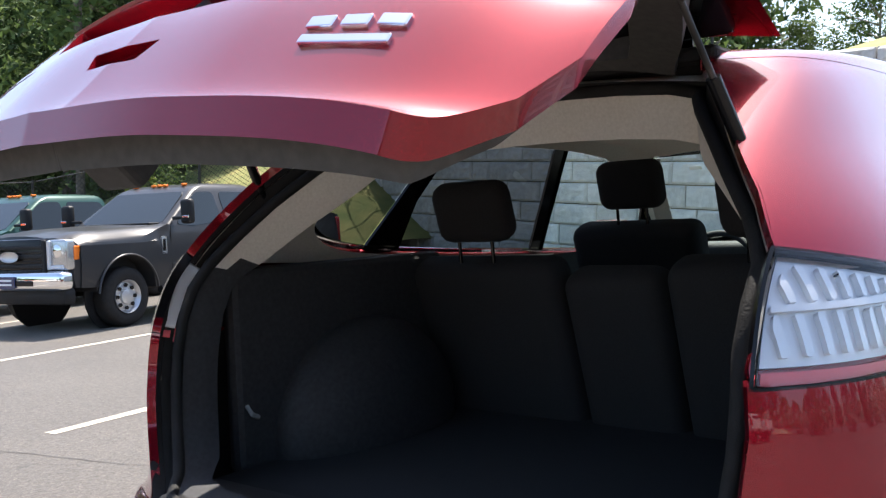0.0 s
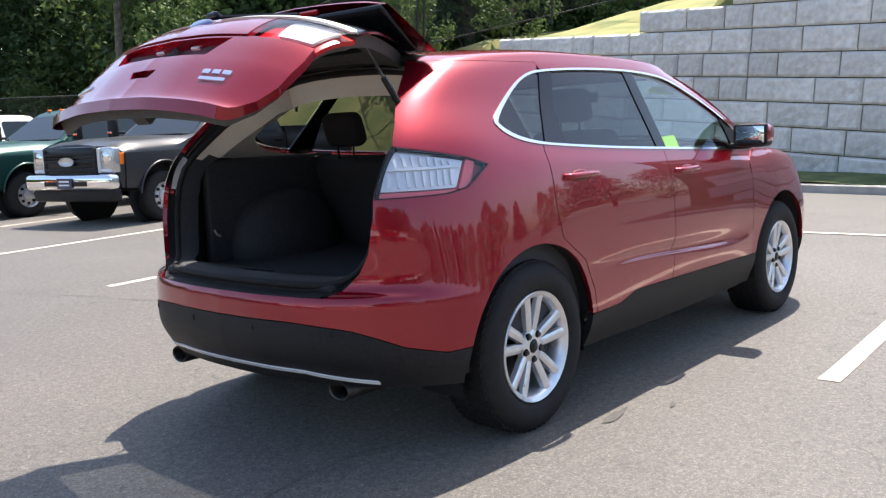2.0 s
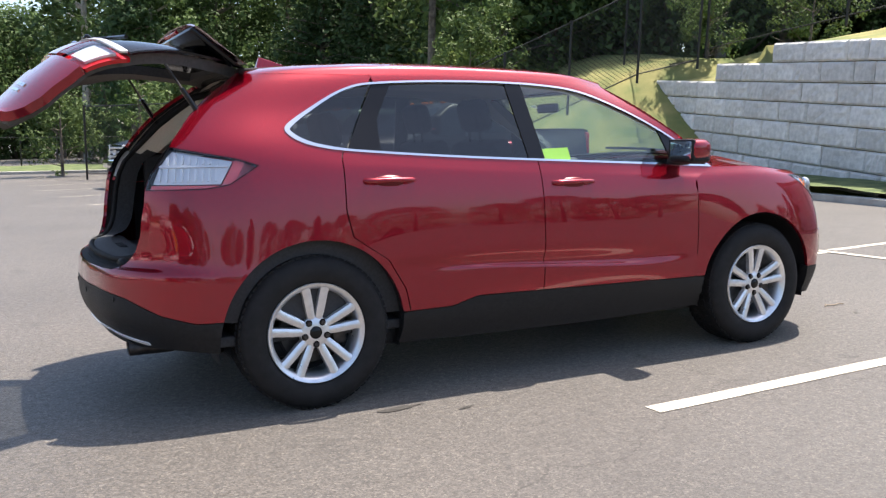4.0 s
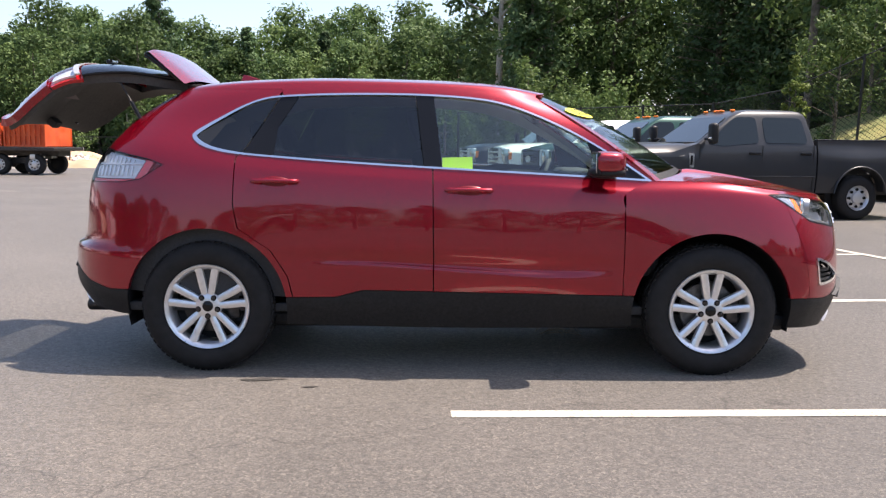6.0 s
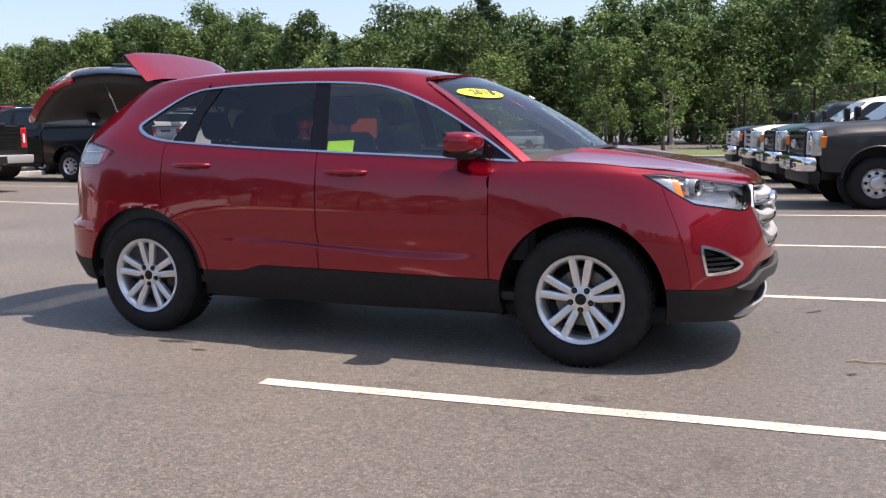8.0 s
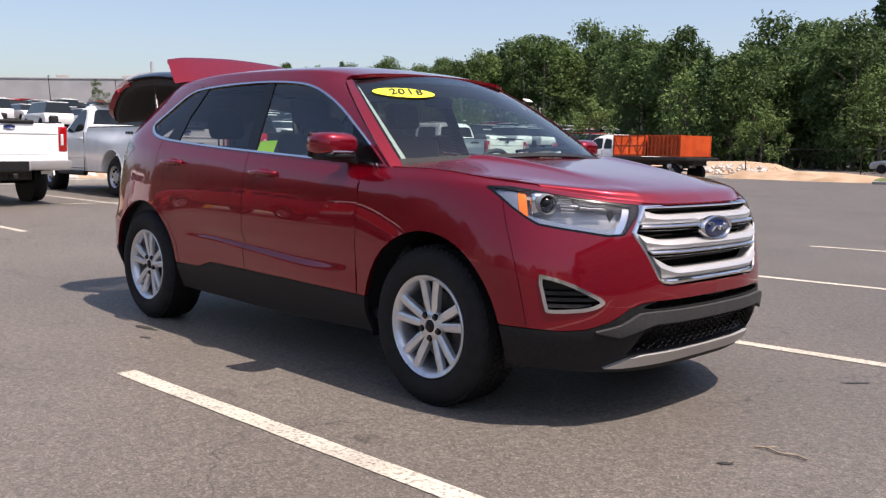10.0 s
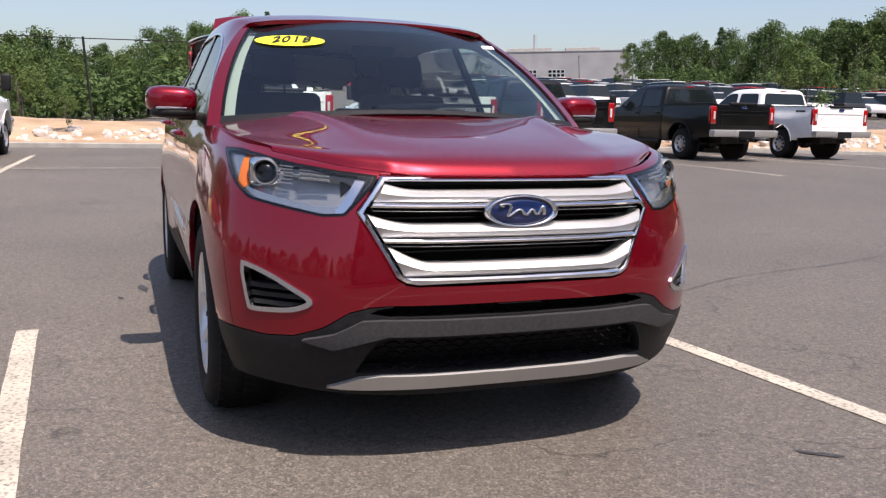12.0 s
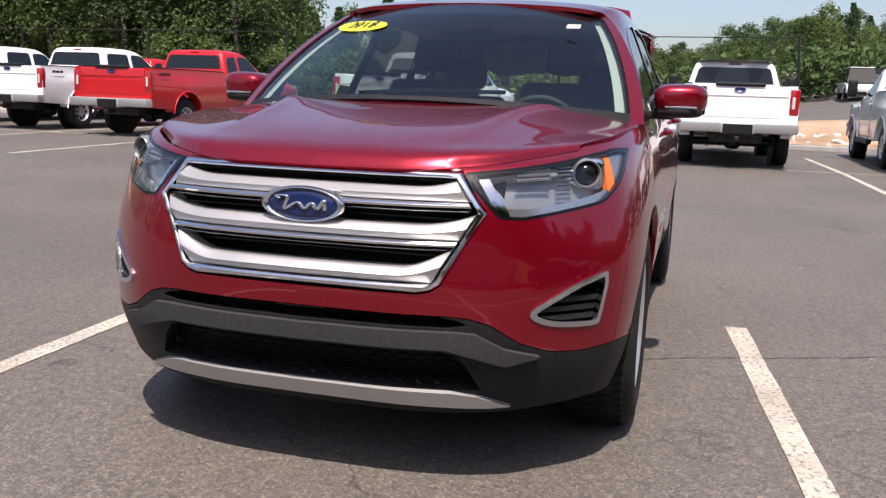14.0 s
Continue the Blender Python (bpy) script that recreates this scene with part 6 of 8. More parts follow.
# grass island with a kerb, and a patch of bare earth, before the low fence
kerb([(-11.2, 37.9), (-8.0, 37.4), (-3.0, 37.0), (4.0, 36.6), (16.0, 36.2)])
verts, faces = [], []
for i in range(24):
    x = -11.2 + i * 1.2
    y0 = float(np.interp(x, [-11.2, -8, -3, 4, 16], [37.9, 37.4, 37.0, 36.6, 36.2])) + .1
    for w_, z in ((0, .10), (1.2, .16), (4, .22), (8, .20), (11, .05)):
        verts.append((x + (w_ * -.28 if i == 0 else 0), y0 + w_, z + (rnd.uniform(-.03, .05) if w_ > 1 else 0)))
for i in range(23):
    for k in range(4):
        a = i * 5 + k
        faces.append((a, a + 5, a + 6, a + 1))
tagged(mesh_object("grass_island", verts, faces, hedge_mat), "green grass island behind a kerb", "grass", kind="structure")
verts, faces = [], []
for i in range(9):
    for k in range(5):
        x, y = -19.5 + i * 1.0, 39.0 + k * 1.3
        edge = i in (0, 8) or k in (0, 4)
        verts.append((x + rnd.uniform(-.3, .3), y + rnd.uniform(-.3, .3), -.02 if edge else rnd.uniform(.12, .45)))
for i in range(8):
    for k in range(4):
        a = i * 5 + k
        faces.append((a, a + 5, a + 6, a + 1))
tagged(mesh_object("earth_heap", verts, faces, earth), "low heap of bare sandy earth on the asphalt", "earth", kind="structure")

# sandy strip with stones behind the far kerb
verts, faces = [], []
n = 0
for i in range(46):
    y = -45 + i * 2.2
    for x, z in ((-21.05, .12), (-22.2, .25), (-23.5, .55), (-25.5, .75), (-28, .6), (-32, .4)):
        verts.append((x + rnd.uniform(-.15, .15), y, z + rise(x, y) + (rnd.uniform(-.12, .12) if z > .2 else 0)))
for i in range(45):
    for k in range(5):
        a = i * 6 + k
        faces.append((a, a + 6, a + 7, a + 1))
tagged(mesh_object("earth_strip", verts, faces, earth), "bare sandy earth strip behind the kerb", "earth", kind="structure")
stone_mat = grain(material("pale_stone", (0.42, 0.38, 0.34), 0.9), (0.30, 0.26, 0.23), (0.56, 0.51, 0.46), 4.0, 6.0, random_tint=.2)
bm = bmesh.new()
for k in range(900):
    y = rnd.uniform(-42, 50)
    x = rnd.choice((-21.6, -22.3, -22.9)) + rnd.uniform(-.4, .4)
    r = rnd.uniform(.10, .26)
    m = Matrix.Translation((x, y, .2 + max(0, -x - 21.4) * .18)) @ Matrix.Rotation(rnd.uniform(0, 6), 4, Vector((rnd.random(), rnd.random(), rnd.random()))) @ Matrix.Diagonal((r, r * rnd.uniform(.6, 1), r * rnd.uniform(.5, .9), 1))
    bmesh.ops.create_icosphere(bm, subdivisions=1, radius=1.0, matrix=m)
tagged(part("stones", bm, stone_mat), "broken pale stones along the earth strip", "stones", kind="stuff")


# ---- chain-link fences ----
def fence(points, base, high, label, pitch=.11, post_every=1, wires=True):
    f = thing("fence", label, "fence")
    pts = [Vector((x, y, base(x, y))) for x, y in points]
    upv = Vector((0, -.075, 1))
    for i, p in enumerate(pts):
        if i % post_every == 0:
            part("post", rod(p - upv * .2, p + upv * (high + .05), .038, .038, 8), black_metal, f)
    for a, b in zip(pts, pts[1:]):
        for hh in (high, .06):
            part("rail", rod(a + upv * hh, b + upv * hh, .016, .016, 6), black_metal, f)
        if wires:
            verts, faces = [], []
            L = (b - a).length
            d = (b - a) / L
            wv = .006
            for sgn in (1, -1):
                s = -high
                while s < L:
                    s0, s1 = max(0, s), min(L, s + high)
                    if sgn > 0:
                        h0, h1 = s0 - s, s1 - s
                    else:
                        h0, h1 = high - (s0 - s), high - (s1 - s)
                    if s1 > s0 + .01:
                        p, q = a + d * s0 + upv * h0, a + d * s1 + upv * h1
                        k = len(verts)
                        verts += [p - d * wv, p + d * wv, q + d * wv, q - d * wv]
                        faces.append((k, k + 1, k + 2, k + 3))
                    s += pitch
            mesh_object("wire_mesh", verts, faces, black_metal, f, "black chain-link mesh", smooth=False)
    return f


def bank_base(x, y):
    return max(.15, min(3.4, .15 + (x - 8.5) * .52))


fence([(16.6, 19.5), (15.6, 14.9), (14.0, 15.6), (12.3, 16.6), (10.7, 17.6), (9.2, 18.5), (7.6, 20.0), (6.0, 21.8), (4.4, 23.8), (2.8, 26.0), (.5, 29)], bank_base, 2.4, "black chain-link fence on the grass bank", .12)
fence([(15.9, 14.9), (16.9, 11.0), (17.9, 7.0)], lambda x, y: 3.7 + (15 - y) * .13, 1.6, "black chain-link fence above the wall", .12)
fence([(-26.5 + .01 * y, y) for y in range(-44, 8, 6)], lambda x, y: .65 + rise(x, y), 2.6, "long black chain-link fence behind the earth strip", .35, 1, False)
fence([(-22 + k * 7, 47 - k * .6) for k in range(10)], lambda x, y: rise(x, y), 1.6, "low black fence below the woods", .5)
verts, faces = [], []
for i in range(12):
    for k in range(6):
        x, y = 16.5 - i * 1.25 + k * .9, 13.2 + i * 1.05 + k * 2.2
        verts.append((x, y - (1.5 if k == 0 else 0), (bank_base(16.5 - i * 1.25, 0) - .05) * (0.25 if k == 0 else 1) + k * .25 + rnd.uniform(-.05, .05)))
for i in range(11):
    for k in range(5):
        a = i * 6 + k
        faces.append((a, a + 6, a + 7, a + 1))
tagged(mesh_object("bank_end", verts, faces, grass_mat), "dry grass bank under the fence", "bank", kind="structure")


# ---- trees ----
def leaf_cloud(name, centres, radii, per, size, mat, parent, seed, flat=1.0):
    """Many small three-cornered leaves round clump centres, turned mostly outwards and up."""
    r = np.random.RandomState(seed)
    c = np.repeat(np.array(centres), per, 0)
    rad = np.repeat(np.array(radii), per)[:, None]

    def unit(v):
        return v / np.linalg.norm(v, axis=1, keepdims=True)
    d = unit(r.normal(size=c.shape))
    p = c + d * rad * (r.uniform(.25, 1, (len(c), 1)) ** .5) * np.array([1, 1, flat])
    facing = unit(d * .8 + np.array([0, 0, .55]) + r.normal(size=c.shape) * .55)
    a = unit(np.cross(facing, r.normal(size=c.shape)))
    b = np.cross(facing, a)
    s = size * r.uniform(.6, 1.4, (len(c), 1))
    tri = np.stack([p - a * s, p + b * s * .75 + a * s * .2, p + a * s - b * s * .55], 1).reshape(-1, 3)
    faces = np.arange(len(tri)).reshape(-1, 3)
    return mesh_object(name, tri, faces, mat, parent, smooth=False)


def broad_tree(seed, high, spread, mat, trunk_mat=bark, start=.14, name="tree", label="broad-leaved tree with a dense green crown", per=23, clumps=145, leaf=.235):
    r = random.Random(seed)
    t = thing(name, label, "tree", "trees round the lot")
    bm = bmesh.new()
    lean = Vector((r.uniform(-.04, .04), r.uniform(-.04, .04), 1))
    add_rod(bm, (0, 0, -.3), lean * high * .45, .022 * high, .013 * high, 8)
    add_rod(bm, lean * high * .44, lean * high * .85, .013 * high, .004 * high, 6)
    centres, radii = [], []
    for k in range(9):
        h = high * r.uniform(start, .75)
        a = r.uniform(0, 6.28)
        e = lean * h + Vector((math.cos(a), math.sin(a), r.uniform(.25, .6))) * spread * r.uniform(.5, .85)
        add_rod(bm, lean * h, e, .007 * high, .002 * high, 5)
    for k in range(clumps):
        zz = r.uniform(0, 1) ** .8
        h = high * (start + (1 - start) * zz)
        w = spread * (math.sin(math.pi * min(1, .12 + zz * .86)) ** .6) * r.uniform(.35, 1.05)
        a = r.uniform(0, 6.28)
        centres.append((lean.x * h + math.cos(a) * w, lean.y * h + math.sin(a) * w, h + r.uniform(-.4, .4)))
        radii.append(r.uniform(.5, 1.0) * spread * .30)
    part("trunk", bm, trunk_mat, t, "", 60)
    leaf_cloud("crown", centres, radii, per, leaf, mat, t, seed)
    return t


def pine_tree(seed, high, spread, mat):
    r = random.Random(seed)
    t = thing("pine_tree", "tall dark pine with ragged whorled branches", "tree", "trees round the lot")
    bm = bmesh.new()
    add_rod(bm, (0, 0, -.3), (0, 0, high * .97), .016 * high, .003 * high, 8)
    centres, radii = [], []
    z = high * .22
    while z < high * .98:
        w = spread * (1.05 - (z / high) ** 1.6) * r.uniform(.8, 1.1)
        for k in range(r.randint(6, 8)):
            a = r.uniform(0, 6.28)
            for q in (.35, .65, .95):
                centres.append((math.cos(a) * w * q, math.sin(a) * w * q, z + w * q * .18 + r.uniform(-.1, .1)))
                radii.append(w * .26 + .25)
            add_rod(bm, (0, 0, z), (math.cos(a) * w, math.sin(a) * w, z + w * .18), .02 + .002 * high, .008, 4)
        z += high * r.uniform(.03, .045)
    part("trunk", bm, bark, t, "", 60)
    leaf_cloud("crown", centres, radii, 18, .17, mat, t, seed, .8)
    return t


far_off = Matrix.Translation((0, 0, 0))
fine = [broad_tree(21, 14, 4.4, leaf_oak, per=46, clumps=180, leaf=.155), broad_tree(22, 15, 4.8, leaf_oak, per=46, clumps=180, leaf=.155), broad_tree(23, 13, 4.2, leaf_light, per=46, clumps=180, leaf=.15), broad_tree(24, 15, 4.0, leaf_oak, pale_bark, .34, per=46, clumps=170, leaf=.155)]
kinds = [broad_tree(1, 14, 4.3, leaf_oak), broad_tree(2, 15, 4.8, leaf_oak), broad_tree(3, 12, 4.2, leaf_light), broad_tree(4, 15, 3.8, leaf_oak, pale_bark, .36), broad_tree(8, 13, 4.8, leaf_light), pine_tree(5, 17, 3.2, leaf_pine), pine_tree(6, 14, 2.8, leaf_pine)]
bush = broad_tree(7, 2.2, 1.1, leaf_light, bark, .05, "bush", "small rounded leafy green bush", 70, 44, .05)
sapling = broad_tree(9, 4.5, 1.2, leaf_light, bark, .2, "sapling", "slender young leafy green tree", 60, 40, .07)
placed = {}


def plant(kind, x, y, z, scale, turn):
    m = Matrix.Translation((x, y, z)) @ LEAN @ Matrix.Rotation(turn, 4, "Z")
    if kind not in placed:
        placed[kind] = True
        kind.matrix_basis = m @ Matrix.Scale(scale, 4)
        return kind
    base_scale = kind.scale.copy()
    c = copy_thing(kind, m)
    c.scale = (scale, scale, scale * rnd.uniform(.92, 1.1))
    return c


# arcs of woodland: bearing from, to (degrees from +x), distance from, to, trees, size, share of pines, base
for a0, a1, d0, d1, count, size, pines, base in (
        (30, 66, 32, 37, 16, .95, .25, 1.2), (26, 68, 40, 48, 18, 1.15, .3, 1.5), (24, 70, 54, 62, 16, 1.3, .3, 1.5),
        (64, 88, 48, 62, 12, .92, .3, .3), (62, 90, 64, 78, 13, 1.05, .3, .3),
        (86, 112, 80, 88, 20, .72, .1, 0), (86, 114, 90, 100, 20, .88, .15, 0), (86, 116, 104, 116, 18, 1.0, .2, 0),
        (106, 121, 90, 100, 14, .74, .06, 0), (104, 122, 102, 116, 16, .9, .1, .3), (114, 124, 116, 126, 14, .9, .08, 0), (110, 125, 128, 142, 16, 1.1, .12, .3), (122, 147, 156, 166, 34, 1.22, .10, 1.0), (122, 148, 168, 182, 34, 1.38, .14, 2.0),
        (166, 186, 118, 140, 34, .66, .1, 2.0), (166, 188, 95, 112, 24, .55, .1, 1.0), (182, 208, 64, 76, 24, .46, .2, .8), (182, 210, 80, 96, 24, .70, .3, 1.5),
        (204, 228, 46, 54, 18, .78, .15, .6), (203, 230, 58, 68, 18, .95, .2, 1.2),
        (230, 345, 48, 60, 26, .85, .3, -1.5), (345, 385, 52, 64, 10, .8, .3, 4.0)):
    for k in range(count):
        a = radians(a0 + (a1 - a0) * (k + rnd.uniform(.1, .9)) / count)
        d = d0 + (d1 - d0) * rnd.random()
        kind = rnd.choice(kinds[5:]) if rnd.random() < pines else rnd.choice(fine if d < 62 else kinds[:5])
        x, y = 2 + d * math.cos(a), -2 + d * math.sin(a)
        deg = math.degrees(a)
        low = float(np.interp(deg, [112, 122, 132, 140, 147, 160, 172, 182, 190, 230], [1.03, .95, .74, .52, .38, .45, .8, .85, .85, .85]))
        plant(kind, x, y, rise(x, y) + base * (1 if x > -25 else .3), size * low * rnd.uniform(.85, 1.15), rnd.uniform(0, 6.28))
leaf_vine = leaf_material("vine_leaves", (0.11, 0.16, 0.035), (0.24, 0.30, 0.075))
vine = broad_tree(31, 3.1, .36, leaf_vine, bark, .03, "climbing_vine", "yellow-green climbing vine on a fence post", 60, 60, .045)
plant(vine, 8.95, 17.5, bank_base(8.95, 17.5) - .1, 1.0, 0.4)
# undergrowth along the edge of the woods
centres, radii = [], []
for a0, a1, d, tall, base in ((30, 66, 36, 3.0, 1.0), (64, 88, 54, 3.5, .2), (86, 112, 84, 4.0, 0), (106, 121, 92, 4.0, 0), (114, 124, 114, 4.5, 0), (124, 147, 154, 4.5, 1.0), (166, 186, 112, 5.0, 3.0), (168, 206, 64, 3.4, .8), (182, 208, 72, 3.6, .8), (203, 230, 54, 3.5, .6)):
    for k in range(int((a1 - a0) * d * .045)):
        a = radians(rnd.uniform(a0, a1))
        dd = d * rnd.uniform(.97, 1.1)
        x, y = 2 + dd * math.cos(a), -2 + dd * math.sin(a)
        for q in range(3):
            centres.append((x + rnd.uniform(-1, 1), y + rnd.uniform(-1, 1), rise(x, y) + base * (1 if x > -25 else .3) + tall * rnd.uniform(.05, .8)))
            radii.append(rnd.uniform(.7, 1.5))
tagged(leaf_cloud("undergrowth", centres, radii, 44, .22, leaf_oak, None, 77), "dense green undergrowth at the edge of the woods", "undergrowth", kind="stuff")
# bushes and saplings
for x, y, s in ((-22.8, -2.6, .35), (-23, 8, .4), (-28, -7, 1.0), (-27.5, -4.2, .9), (-29, -11, 1.3), (6, 26, 1.4), (3.5, 29, 1.6), (0, 33, 1.5), (12, 22, 1.3), (14, 24, 1.5), (17, 16, 1.1), (19, 14, 1.2)):
    plant(bush, x, y, rise(x, y) + (.7 if x < -22 else (bank_base(x, y) if x > 5 else .1)), s, rnd.uniform(0, 6))
for k in range(26):
    a = radians(rnd.uniform(30, 225))
    d = rnd.uniform(.86, .97) * (34 if a < radians(66) else (48 if a < radians(88) else (72 if a < radians(140) else 50)))
    x, y = 2 + d * math.cos(a), -2 + d * math.sin(a)
    if not (radians(138) < a < radians(182)):
        plant(bush, x, y, rise(x, y) + (1.0 if x > 5 else .1), rnd.uniform(1.0, 1.9), rnd.uniform(0, 6))
for x, y, s in ((-4.5, 44, 1.2), (4.5, 43, 1.3), (-58, 60, 1.0), (-66, 70, 1.1), (-100, 62, 1.2), (-150, 62, 1.5)):
    plant(sapling, x, y, rise(x, y), s, rnd.uniform(0, 6))


# ---- pickups ----
paints = {}


def paint(name, color, metal=0.0, rough=0.35):
    if name not in paints:
        m = material(name, color, rough, metal, Coat_Weight=0.8 if max(color) > .06 else .3, Coat_Roughness=0.03, Specular_IOR_Level=0.35 if max(color) > .06 else .2)
        grain(m, tuple(c * .93 for c in color), tuple(min(1, c * 1.05) for c in color), 3.0, 4.0)
        paints[name] = m
    return paints[name]


tail_red = material("tail_lamp_red", (0.35, 0.006, 0.008), 0.15, 0.0, Coat_Weight=1.0)
truck_glass = material("truck_glass", (0.010, 0.014, 0.015), 0.03, 0.0, Specular_IOR_Level=0.5)
steel = material("steel_rim", (0.55, 0.56, 0.58), 0.3, 0.7)


def arc(cx, cz, r, a0, a1, n=10):
    return [(cx + r * math.cos(radians(a0 + (a1 - a0) * k / n)), cz + r * math.sin(radians(a0 + (a1 - a0) * k / n))) for k in range(n + 1)]


def truck_wheel(parent, x, y, out, r=.41):
    w = new("wheel")
    w.parent = parent
    base = Matrix.Translation((x, y, r)) @ Matrix.Diagonal((1, -out, 1, 1))
    part("tyre", lathe([(.225, .22), (.28, .25), (.36, .25), (.40, .225), (r, .19), (r, .07), (.40, .03), (.36, .0), (.28, .0), (.225, .02)], 28), rubber, w, "", 40, base)
    rim = part("rim", lathe([(.225, .02), (.23, .0), (.215, .02), (.19, .06), (.11, .05), (.10, .02), (.06, .01), (.0, .01)], 28), steel, w, "", 40, base)
    for k in range(8):
        a = 2 * math.pi * k / 8
        part("rim_hole", rod((.155 * math.cos(a), .03, .155 * math.sin(a)), (.155 * math.cos(a), .07, .155 * math.sin(a)), .028, .028, 10), gloss_black, rim)
    part("brake_drum", rod((0, .12, 0), (0, .2, 0), .215, .215, 20), black_plastic, w, "", None, base)


CABS = {"crew": (2.1, -1.96, -1.06), "regular": (1.85, -1.75, -.28), "extended": (2.0, -2.35, -.72)}


def cut_up(bm, axis, at):
    """Adds edges across a mesh at the places given."""
    n = Vector([1.0 if k == axis else 0.0 for k in range(3)])
    for v in at:
        bmesh.ops.bisect_plane(bm, geom=bm.verts[:] + bm.edges[:] + bm.faces[:], plane_co=n * v, plane_no=n)


def cab_ring(z, x0, x1, half, r):
    """A rounded oblong at one height of the cab."""
    out = []
    for cx, cy, a0 in ((x0 - r, half - r, 0), (x1 + r, half - r, 90), (x1 + r, -half + r, 180), (x0 - r, -half + r, 270)):
        for k in range(5):
            a = radians(a0 + 90 * k / 4)
            out.append(Vector((cx + r * math.cos(a), cy + r * math.sin(a), z)))
    return out


def thick_pane(name, pts, out, mat, parent, label=""):
    """A pane with rounded corners and real thickness, its outer face set off along out."""
    bm = bmesh.new()
    corners = [Vector(p) for p in pts]
    pts = []
    for i, c in enumerate(corners):
        a, b = corners[i - 1] - c, corners[(i + 1) % len(corners)] - c
        ra, rb = min(.07, a.length * .4), min(.07, b.length * .4)
        a, b = c + a.normalized() * ra, c + b.normalized() * rb
        pts += [a, a.lerp(c, .45).lerp(c.lerp(b, .55), .5), b]
    off = Vector(out).normalized()
    hi = [bm.verts.new(p + off * .006) for p in pts]
    lo = [bm.verts.new(p - off * .014) for p in pts]
    n = len(pts)
    bm.faces.new(hi)
    bm.faces.new(lo[::-1])
    for i in range(n):
        bm.faces.new((hi[i], hi[(i + 1) % n], lo[(i + 1) % n], lo[i]))
    bmesh.ops.recalc_face_normals(bm, faces=bm.faces)
    return part(name, bm, mat, parent, label)


